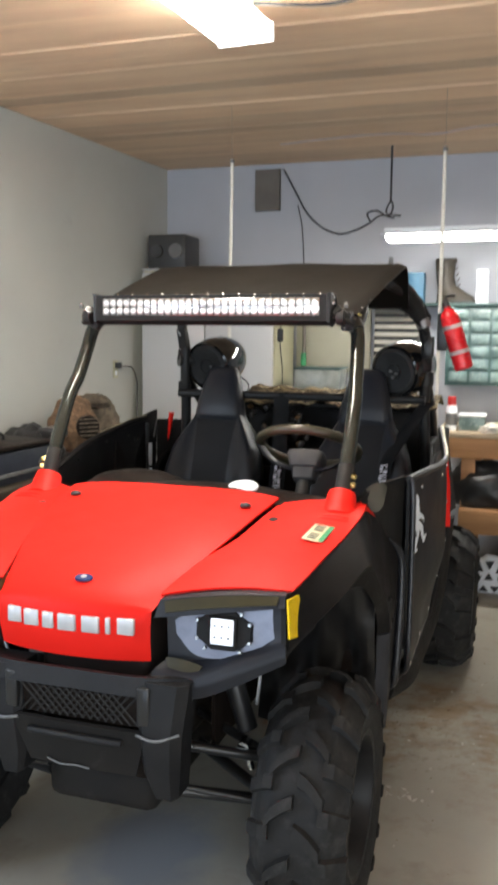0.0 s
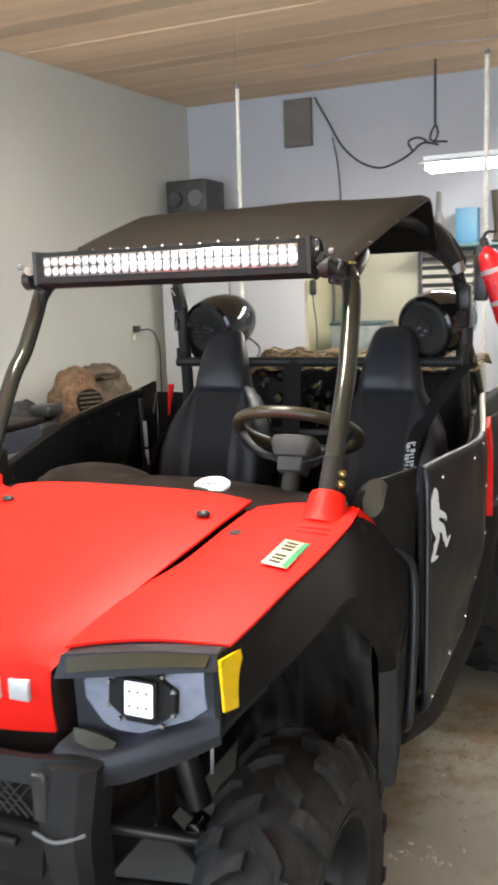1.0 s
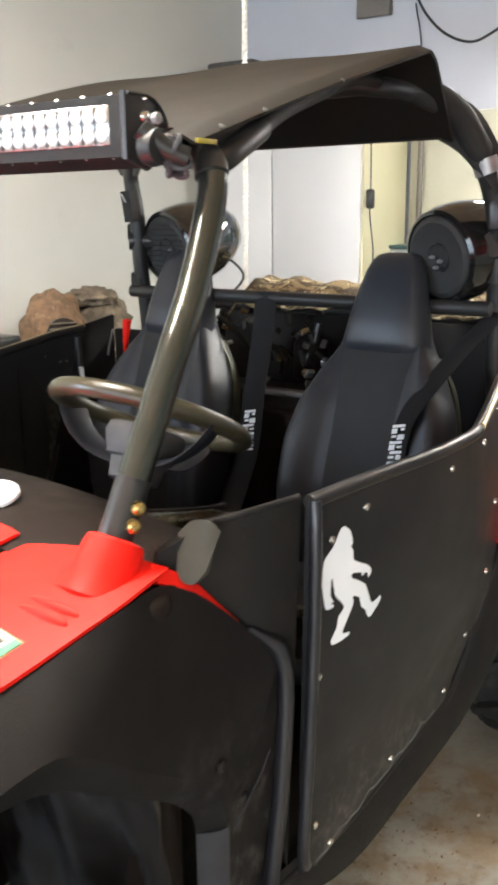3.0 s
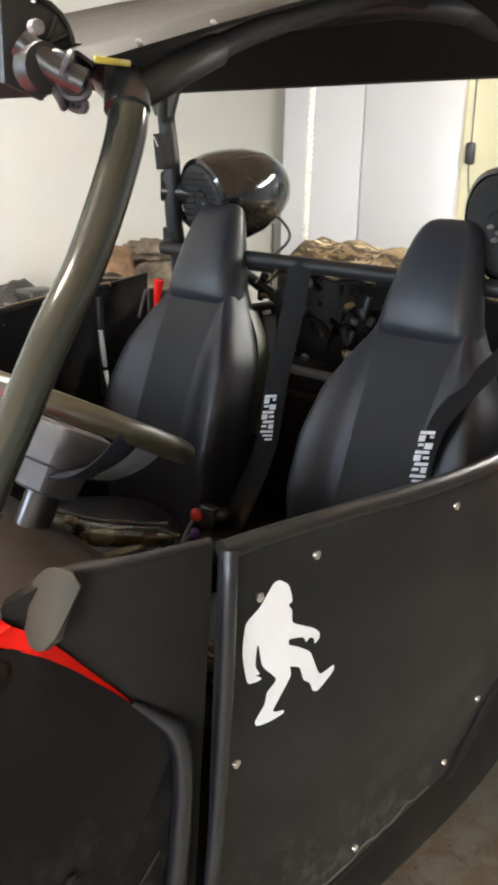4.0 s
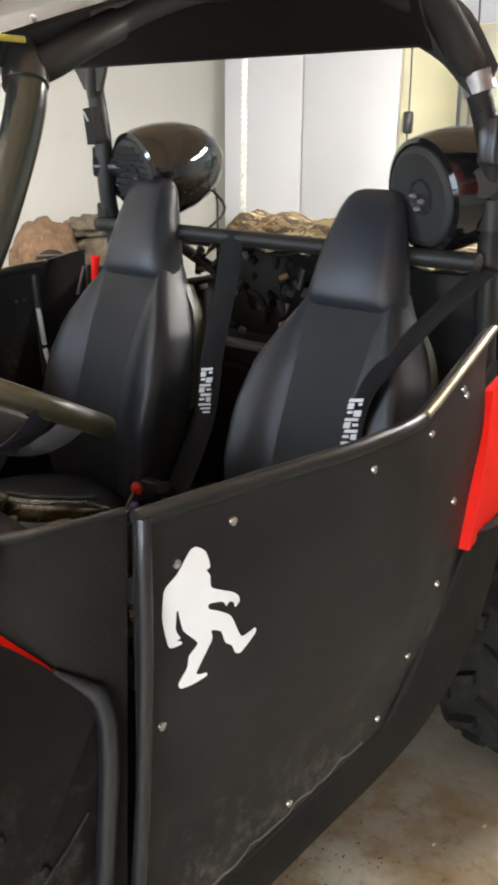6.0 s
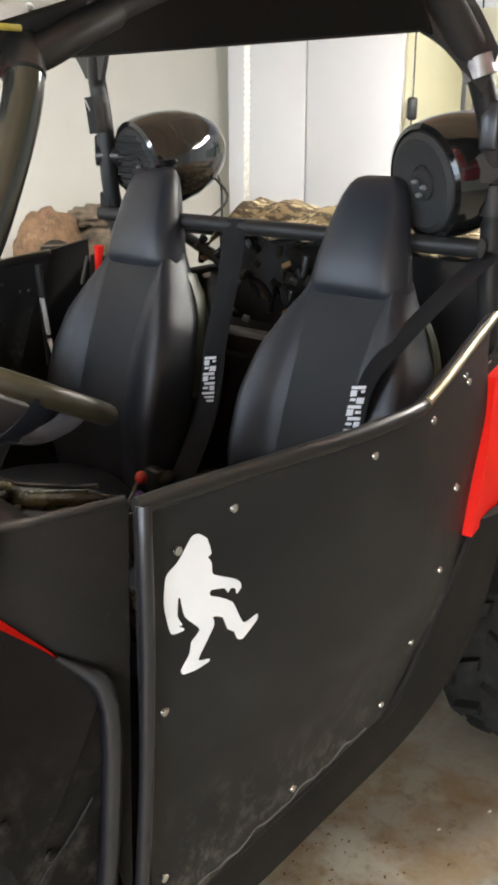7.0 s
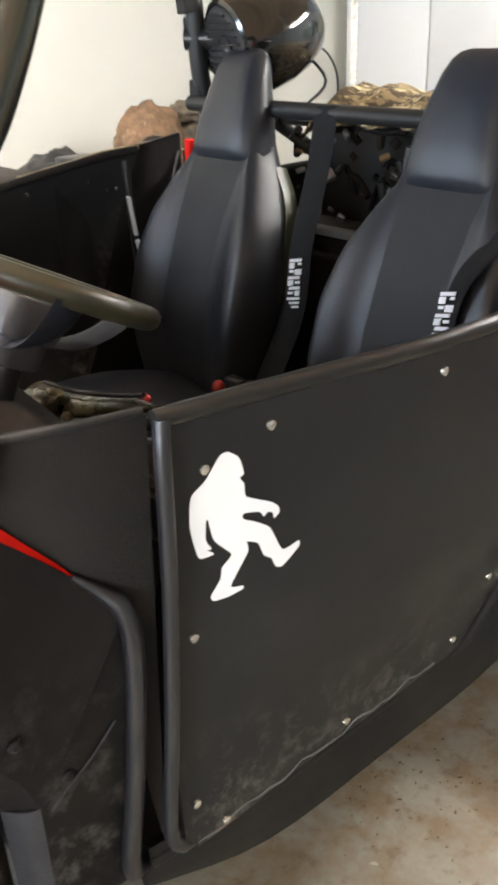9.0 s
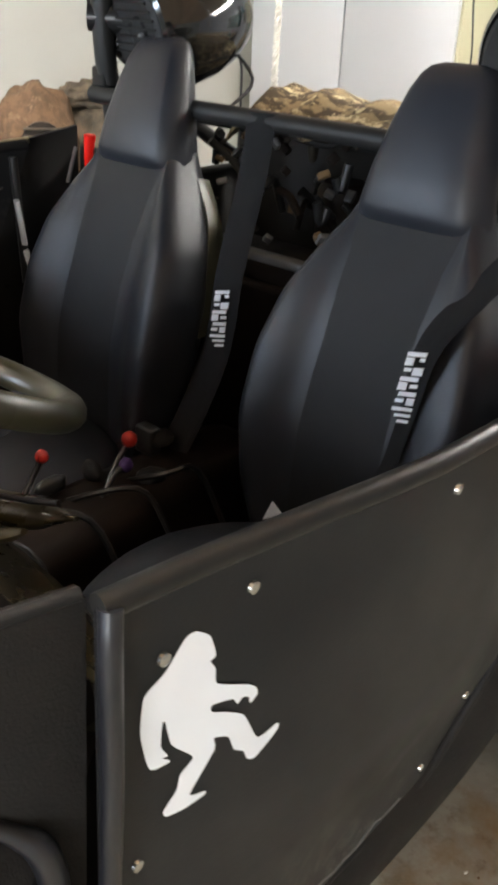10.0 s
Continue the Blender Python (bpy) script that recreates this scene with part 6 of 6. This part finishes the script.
def cloth_side():
    g = [[(0.33 + 0.30 * u, 4.20 + 0.3 * v, 1.235 + 0.05 * math.sin(math.pi * v) + 0.02 * noise.fractal(Vector((u * 4, v * 4, 7.0)), 1.0, 2.0, 4)) for v in np.linspace(0, 1, 14)] for u in np.linspace(0, 1, 16)]
    return sheet("camouflage_cloth", g, 0.006, M_CAMO, 60)


tagged(new("camouflage_cloth", cloth_side()), "folded brown camouflage cloth on the rear rack", "cloth")

# ---- along the west wall ----
shelf = thing("low_bench", (-1.45, 4.1, 0), "dark low timber bench against the side wall", "bench")
part("bench_top", box("bench_top", (-1.64, 3.25, 0.84), (-1.10, 4.95, 0.88), M_BOOT, 0.006), shelf)
for x in (-1.60, -1.15):
    for y in (3.32, 4.88):
        part("leg", box("leg", (x - 0.035, y - 0.035, 0), (x + 0.035, y + 0.035, 0.84), M_WOOD, 0.005), shelf)
part("lower_board", box("lower_board", (-1.62, 3.30, 0.28), (-1.12, 4.90, 0.31), M_WOOD, 0.004), shelf)

sack = thing("burlap_sack", (-1.37, 4.36, 0.88), "bulging tan burlap sack on the bench", "sack")
part("sack_body", lump("sack_body", (-1.35, 4.385, 1.03), (0.132, 0.135, 0.19), M_FUR, 1.3, 0.16, 2.4), sack)
fm = along((-1.24, 4.33, 1.06), (-1.06, 4.20, 1.075))
part("dark_vent", lathe("dark_vent", [(0, 0), (0.065, 0), (0.065, 0.02), (0.05, 0.026), (0.0, 0.016)], M_DASH, fm, 20), sack)
for k in range(5):
    part("vent_bar", pipe("vent_bar", [tuple(fm @ Vector((-0.055, -0.044 + 0.022 * k, 0.027))), tuple(fm @ Vector((0.055, -0.044 + 0.022 * k, 0.027)))], 0.004, M_FUR2, 1, 6), sack)
sack2 = thing("burlap_sack", (-1.37, 4.66, 0.88), "grey-brown lumpy sack beside the tan one", "sack")
part("sack_body", lump("sack_body", (-1.38, 4.66, 1.02), (0.14, 0.14, 0.18), M_FUR2, 5.1, 0.28, 2.8), sack2)
part("sack_neck", lump("sack_neck", (-1.36, 4.62, 1.17), (0.10, 0.10, 0.05), M_FUR2, 9.0, 0.3, 3.0), sack2)

case = thing("tool_case", (-1.33, 3.62, 0.88), "dark blue-black tool case with a pale trim", "case")
part("case_body", box("case_body", (-1.52, 3.36, 0.88), (-1.17, 3.86, 1.03), M_NAVY, 0.012), case)
part("case_trim", box("case_trim", (-1.168, 3.40, 0.915), (-1.160, 3.82, 0.935), M_GREY, 0.003), case)
part("case_lid", box("case_lid", (-1.53, 3.35, 1.032), (-1.16, 3.87, 1.055), M_DASH, 0.008), case)
part("case_grip", pipe("case_grip", [(-1.34, 3.52, 1.055), (-1.34, 3.54, 1.085), (-1.34, 3.68, 1.085), (-1.34, 3.70, 1.055)], 0.008, M_CAGE, 3, 8), case)
jumble = thing("dark_bundle", (-1.40, 4.05, 0.88), "dark rumpled bundle on the bench", "bundle")
part("bundle_body", lump("bundle_body", (-1.40, 4.04, 0.97), (0.15, 0.16, 0.12), M_BAG, 7.7, 0.25, 3), jumble)
box2 = thing("black_hand_tool", (-1.25, 4.02, 1.05), "small black tool lying on the bundle", "tool")
part("tool_body", box("tool_body", (-1.33, 3.98, 1.035), (-1.22, 4.10, 1.085), M_CAGE, 0.01), box2)

out = tagged(thing("wall_outlet", (-1.575, 5.33, 1.33), "cream wall outlet with a dark plug and cord", "outlet"), kind="")
m0 = pose(wall_x(5.33), 5.33, 1.335, 0, 0, 4.5)
for nm, lo, hi, mm in (("cover", (0.0, -0.036, -0.058), (0.007, 0.036, 0.058), M_CREAM), ("plug", (0.007, -0.018, 0.008), (0.045, 0.018, 0.045), M_CAGE), ("socket", (0.007, -0.016, -0.04), (0.010, 0.016, -0.008), M_WHITE)):
    q = box(nm, lo, hi, mm, 0.003)
    q.transform(m0)
    part(nm, q, out)
part("cord", pipe("cord", [(-1.535, 5.335, 1.355), (-1.50, 5.42, 1.345), (-1.50, 5.50, 1.25), (-1.51, 5.52, 1.10), (-1.52, 5.52, 0.7), (-1.52, 5.5, 0.05)], 0.005, M_WIRE, 5, 6), out)

# ---- white cabinet in the corner ----
cab = thing("cabinet", (-1.02, 5.79, 0), "tall white two-door metal cabinet with cream sides", "cabinet")
part("body", box("body", (-1.475, 5.562, 0.05), (-0.552, 6.02, 1.985), M_CREAM, 0.006), cab, "cream enamel cabinet body")
for a, b in ((-1.480, -1.034), (-1.028, -0.560)):
    d = part("door", box("door", (a, 5.540, 0.07), (b, 5.560, 1.975), M_CABINET, 0.004), cab, "white enamel cabinet door")
    part("handle", box("handle", (-1.055 if a < -1.2 else -1.012, 5.520, 0.95), (-1.045 if a < -1.2 else -1.002, 5.5395, 1.08), M_CHROME, 0.003), d)
part("plinth", box("plinth", (-1.46, 5.58, 0.0), (-0.57, 6.0, 0.05), M_DASH, 0), cab)
part("top_panel", box("top_panel", (-1.482, 5.538, 1.9855), (-0.548, 6.02, 2.0), M_CABINET, 0.004), cab)

boom = thing("speaker_box", (-1.36, 5.75, 2.0), "old black speaker box with chrome rings on the cabinet", "speaker")
part("box_body", box("box_body", (-1.49, 5.66, 2.002), (-1.215, 5.92, 2.235), M_LOUVRE, 0.012), boom)
for x, r in ((-1.42, 0.045), (-1.285, 0.05)):
    rim_m = Matrix.Translation((x, 5.658, 2.125)) @ pose(0, 0, 0, 90, 0, 0)
    part("ring", lathe("ring", [(r - 0.012, 0), (r, 0), (r - 0.003, 0.012), (r - 0.012, 0.010)], M_GREY if x > -1.35 else M_LOUVRE, rim_m, 24), boom)
    part("cone", lathe("cone", [(0, -0.004), (r - 0.012, -0.002), (r - 0.02, 0.004), (0.012, 0.002), (0, 0.008)], M_FLATBLACK, rim_m, 20), boom)

cord = thing("hanging_switch", (-0.515, 5.545, 1.55), "black inline switch hanging on its cord", "switch")
part("cord", pipe("cord", [(-0.520, 5.57, 1.995), (-0.516, 5.553, 1.85), (-0.512, 5.55, 1.60), (-0.514, 5.55, 1.50), (-0.50, 5.56, 1.35), (-0.505, 5.57, 1.2)], 0.0035, M_WIRE, 5, 6), cord)
part("switch_body", box("switch_body", (-0.532, 5.535, 1.525), (-0.494, 5.565, 1.61), M_CAGE, 0.01), cord)

# ---- back wall ----
flat("beam", (-0.845, BACK - 0.04, 2.42), (-0.672, BACK - 0.003, CEIL - 0.04), M_PLATE, "grey-brown board fixed under the ceiling", "board")
board = thing("wall_board", (-0.27, 6.04, 1.33), "plain cream painted board on the back wall", "board")
part("panel", box("panel", (-0.535, 6.022, 1.325), (-0.020, 6.058, 1.96), M_BOARD, 0.004), board)

pole = thing("pole", (-0.47, 5.98, 0), "thin dark pole leaning in the corner by the cabinet", "pole")
part("pole_shaft", pipe("pole_shaft", [(-0.475, 5.99, 0.0), (-0.47, 5.99, 1.9)], 0.014, M_PLATE, 1, 10), pole)
part("green_sleeve", pipe("green_sleeve", [(-0.473, 5.985, 1.18), (-0.472, 5.985, 1.45)], 0.02, M_TAGGREEN, 1, 10), pole)

wire = thing("wire", (-0.6, 6.0, 2.2), "dark cable drooping along the back wall to the tube light", "cable")
part("cable", pipe("cable", [(-0.63, 5.98, 2.68), (-0.54, 5.98, 2.52), (-0.46, 5.97, 2.385), (-0.35, 5.95, 2.285), (-0.22, 5.92, 2.235), (-0.10, 5.85, 2.25), (0.0, 5.75, 2.275), (0.10, 5.6, 2.30), (0.2, 5.5, 2.27)], 0.006, M_WIRE, 6, 8), wire)
part("cable_loop", pipe("cable_loop", [(0.02, 5.7, 2.28), (0.0, 5.7, 2.33), (0.06, 5.7, 2.345), (0.13, 5.7, 2.31), (0.16, 5.7, 2.36), (0.145, 5.7, 2.40), (0.12, 5.7, 2.33), (0.21, 5.7, 2.31)], 0.006, M_WIRE, 6, 8), wire)
part("drop_wire", pipe("drop_wire", [(0.145, 5.7, 2.39), (0.145, 5.7, CEIL)], 0.007, M_WIRE, 1, 6), wire)
part("thin_wire", pipe("thin_wire", [(-0.54, 6.03, 2.45), (-0.50, 6.03, 2.2), (-0.47, 6.03, 1.4)], 0.004, M_WIRE, 4, 6), wire)
cw = thing("ceiling_cable", (0.4, 4.9, CEIL), "pale cable stapled along the ceiling boards", "cable")
part("cable", pipe("cable", [(-0.5, 5.45, CEIL - 0.008), (-0.1, 5.35, CEIL - 0.012), (0.2, 5.3, CEIL - 0.02), (0.45, 5.33, CEIL - 0.03), (0.7, 5.28, CEIL - 0.015), (1.2, 5.22, CEIL - 0.015), (2.2, 5.2, CEIL - 0.01)], 0.005, M_STRAP, 6, 6), cw)
cw2 = thing("ceiling_cable", (0.2, 3.3, CEIL), "dark cable running over the ceiling to the lamp", "cable")
part("cable", pipe("cable", [(0.05, 3.22, CEIL - 0.02), (0.3, 3.3, CEIL - 0.02), (0.5, 3.2, CEIL - 0.02), (0.7, 2.9, CEIL - 0.02), (0.9, 2.6, CEIL - 0.02)], 0.007, M_WIRE, 6, 6), cw2)

# louvred parts rack
lou = thing("louvred_rack", (0.16, 5.93, 1.45), "grey louvred steel rack with pale slats on the back wall", "rack")
part("back_plate", box("back_plate", (0.015, 5.97, 1.40), (0.315, 6.05, 1.765), M_LOUVRE, 0.005), lou)
for k in range(7):
    part("slat", sheet("slat", [[(x, 5.968 - 0.030 * q, 1.742 - 0.05 * k - 0.026 * q) for q in (0, 0.5, 1)] for x in (0.02, 0.16, 0.31)], 0.003, M_SLAT), lou)

# drawer cabinet
dr = thing("drawer_cabinet", (0.85, 5.95, 1.26), "teal steel small-parts cabinet with clear drawers", "cabinet")
part("frame", box("frame", (0.50, 5.83, 1.262), (1.30, 6.05, 1.758), M_TEAL, 0.004), dr)
for i in range(6):
    for k in range(6):
        x0, z0 = 0.525 + 0.128 * i, 1.285 + 0.078 * k
        d = part("drawer", box("drawer", (x0, 5.818, z0), (x0 + 0.112, 5.832, z0 + 0.064), M_DRAWER, 0.003, 1), dr)
        part("pull", box("pull", (x0 + 0.04, 5.806, z0 + 0.012), (x0 + 0.072, 5.8185, z0 + 0.02), M_DRAWER, 0.002, 1), d)
wallshelf = thing("wall_shelf", (0.6, 5.95, 1.75), "narrow timber shelf above the parts cabinet", "shelf")
part("board", box("board", (0.0, 5.80, 1.760), (1.4, 6.058, 1.778), M_TEAL, 0.003), wallshelf)

boot = thing("boot", (0.53, 5.9, 1.778), "worn dark brown leather lace-up work boot", "boot")
secs = []
for z, cx, hw, hd in ((1.795, 0.545, 0.118, 0.048), (1.82, 0.54, 0.115, 0.05), (1.85, 0.515, 0.085, 0.05), (1.89, 0.485, 0.058, 0.048), (1.95, 0.475, 0.055, 0.05), (2.02, 0.475, 0.062, 0.055), (2.06, 0.478, 0.068, 0.058)):
    secs.append([(cx + hw * math.cos(a), 5.90 + hd * math.sin(a), z + 0.01 * math.sin(a)) for a in np.linspace(0, 2 * math.pi, 20, endpoint=False)])
part("upper", build("upper", *rings(secs), M_BOOT, 50), boot)
part("sole", box("sole", (0.425, 5.848, 1.779), (0.668, 5.952, 1.797), M_CAGE, 0.008), boot)
for k in range(5):
    part("lace", pipe("lace", [(0.535 + 0.006 * (4 - k), 5.852, 1.88 + 0.035 * k), (0.545 + 0.006 * (4 - k), 5.90, 1.90 + 0.035 * k)], 0.004, M_GREY, 1, 6), boot)
wb = thing("white_carton", (0.705, 5.88, 1.778), "narrow upright white carton on the shelf", "box")
part("carton", box("carton", (0.672, 5.85, 1.778), (0.742, 5.93, 1.985), M_WHITE, 0.003), wb)
bb = thing("blue_carton", (0.29, 5.92, 1.778), "small blue carton on the wall shelf", "box")
part("carton", box("carton", (0.225, 5.86, 1.778), (0.345, 5.97, 1.975), M_SKYBLUE, 0.003), bb)
jar = thing("shelf_bottle", (0.12, 5.93, 1.778), "grey bottle standing on the wall shelf", "bottle")
part("glass", lathe("glass", [(0, 0), (0.04, 0), (0.04, 0.12), (0.018, 0.19), (0.014, 0.30), (0, 0.30)], M_GREY, Matrix.Translation((0.12, 5.93, 1.778)), 16), jar)

# workbench
wbn = thing("workbench", (1.45, 5.72, 0), "timber workbench with an orange-brown apron and shelf", "workbench")
part("top", box("top", (0.50, 5.30, 0.985), (4.9, 6.05, 1.015), M_WOODTOP, 0.004), wbn)
part("apron", box("apron", (0.52, 5.305, 0.865), (3.38, 5.335, 0.984), M_WOOD, 0.004), wbn, "orange-brown board apron")
part("shelf", box("shelf", (0.66, 5.28, 0.545), (3.38, 6.0, 0.575), M_WOOD, 0.004), wbn)
part("shelf_front", box("shelf_front", (0.66, 5.262, 0.43), (3.38, 5.279, 0.57), M_WOOD, 0.003), wbn)
for x in (0.70, 1.9, 3.3):
    for y in (5.36, 5.98):
        part("leg", box("leg", (x - 0.04, y - 0.018, 0), (x + 0.04, y + 0.018, 0.865), M_WOOD, 0.004), wbn)
can = thing("spray_can", (0.585, 5.45, 1.015), "white spray can with a red cap on the bench", "can")
part("can_body", lathe("can_body", [(0, 0), (0.032, 0), (0.033, 0.006), (0.033, 0.13), (0.024, 0.15), (0, 0.15)], M_WHITE, Matrix.Translation((0.585, 5.45, 1.015)), 20), can)
part("cap", lathe("cap", [(0, 0.148), (0.026, 0.148), (0.025, 0.195), (0.02, 0.20), (0, 0.20)], M_CAP, Matrix.Translation((0.585, 5.45, 1.015)), 20), can)
part("label_band", lathe("label_band", [(0.0333, 0.03), (0.0337, 0.03), (0.0337, 0.10), (0.0333, 0.10)], M_GREY, Matrix.Translation((0.585, 5.45, 1.015)), 20), can)
tubx = thing("clear_box", (0.70, 5.48, 1.015), "clear plastic box of small hardware", "box")
part("tub", box("tub", (0.63, 5.42, 1.016), (0.78, 5.56, 1.10), M_DRAWER, 0.006), tubx)
part("tub_lid", box("tub_lid", (0.625, 5.415, 1.1005), (0.785, 5.565, 1.112), M_WHITE, 0.004), tubx)
for k, (x, y, c) in enumerate(((0.86, 5.45, M_ALU), (0.93, 5.52, M_PAPER), (1.02, 5.44, M_GREY), (0.83, 5.36, M_PAPER))):
    rag = thing("bench_rag", (x, y, 1.015), "pale crumpled rag lying on the bench", "rag")
    part("rag_body", lump("rag_body", (x, y, 1.035), (0.07, 0.05, 0.035), c, 3.3 * k + 1, 0.35, 3), rag)
tk = thing("glass_tank", (-0.28, 5.7, 1.15), "small glass tank with a green rim on a stand", "tank")
part("stand", box("stand", (-0.44, 5.55, 0.0), (-0.11, 5.85, 1.16), M_WOODTOP, 0.006), tk)
part("glass_body", box("glass_body", (-0.42, 5.57, 1.161), (-0.13, 5.83, 1.35), M_TANK, 0.004), tk)
part("rim", box("rim", (-0.425, 5.565, 1.3505), (-0.125, 5.835, 1.366), M_TEAL, 0.003), tk)

bag = thing("black_sack", (0.80, 5.46, 0.575), "slack black bag on the workbench shelf", "bag")
part("bag_body", lump("bag_body", (0.80, 5.46, 0.67), (0.25, 0.17, 0.17), M_BAG, 2.2, 0.22, 2.2), bag)
yel = thing("yellow_can", (1.0, 5.84, 0), "yellow plastic fuel can under the bench", "can")
part("can_body", box("can_body", (0.88, 5.74, 0.0), (1.13, 5.96, 0.34), M_YELLOW, 0.03), yel)
part("spout", pipe("spout", [(1.0, 5.84, 0.33), (1.0, 5.80, 0.38), (1.0, 5.72, 0.40)], 0.018, M_CAGE, 3, 10), yel)
grd = thing("white_guard", (0.83, 5.62, 0), "white plastic guard with dark cut-outs on the floor", "guard")
part("guard_body", lump("guard_body", (0.84, 5.62, 0.083), (0.12, 0.07, 0.15), M_WHITE, 4.4, 0.08, 2.0), grd)
for k, (x, z, w, h) in enumerate(((0.775, 0.165, 0.026, 0.030), (0.838, 0.180, 0.024, 0.026), (0.900, 0.160, 0.026, 0.030), (0.770, 0.085, 0.022, 0.030), (0.835, 0.110, 0.028, 0.024), (0.905, 0.085, 0.022, 0.030), (0.805, 0.035, 0.026, 0.020), (0.872, 0.035, 0.026, 0.020))):
    flip = -1 if k % 2 else 1
    tri_v = [(x + dx * w, 5.62 - 0.078 + dy + 0.35 * (x - 0.84) ** 2, z + flip * dz * h) for dy in (0.0, 0.05) for dx, dz in ((-1, -0.8), (1, -0.8), (0, 1))]
    part("cut_out", build("cut_out", tri_v, [(0, 1, 2), (3, 4, 5), (0, 1, 4, 3), (1, 2, 5, 4), (2, 0, 3, 5)], M_INK, 0), grd)

# ---- litter and marks on the floor ----
rng = random.Random(5)


def scraps(name, spots, material, label):
    """Many small scraps of litter as one uncountable thing."""
    bm = bmesh.new()
    for k, (x, y, r) in enumerate(spots):
        got = bmesh.ops.create_icosphere(bm, subdivisions=1, radius=1)
        turn = Euler((rng.uniform(-0.3, 0.3), rng.uniform(-0.3, 0.3), rng.uniform(0, 6.3))).to_matrix()
        for v in got["verts"]:
            q = v.co * (1 + 0.5 * noise.noise(v.co * 2.3 + Vector((k * 1.7, 0, 0))))
            v.co = Vector((x, y, 0.3 * r)) + turn @ Vector((q.x * r * 1.5, q.y * r * 0.8, q.z * r * 0.3))
    me = bpy.data.meshes.new(name)
    bm.to_mesh(me)
    bm.free()
    me.materials.append(material)
    tagged(new(name, me), label, "litter", kind="stuff")


pale = [(0.653 + rng.gauss(0, 0.05), 2.985 + rng.gauss(0, 0.022), rng.uniform(0.004, 0.009)) for _ in range(16)]
pale += [(x, y, 0.006) for x, y in ((0.65, 3.412), (0.612, 2.949), (0.78, 3.05), (0.85, 3.45), (0.90, 3.30))] + [(rng.uniform(0.7, 1.3), rng.uniform(2.6, 4.4), rng.uniform(0.003, 0.006)) for _ in range(14)]
scraps("litter", pale, M_PAPER, "small pale scraps of litter on the concrete")
brown = [(0.57 + rng.gauss(0, 0.07), 3.60 + rng.gauss(0, 0.10), rng.uniform(0.0015, 0.0035)) for _ in range(60)] + [(rng.uniform(0.6, 1.3), rng.uniform(2.4, 4.4), rng.uniform(0.0015, 0.004)) for _ in range(40)]
scraps("leaf_litter", brown, M_LEAF, "dry brown leaf crumbs on the concrete")
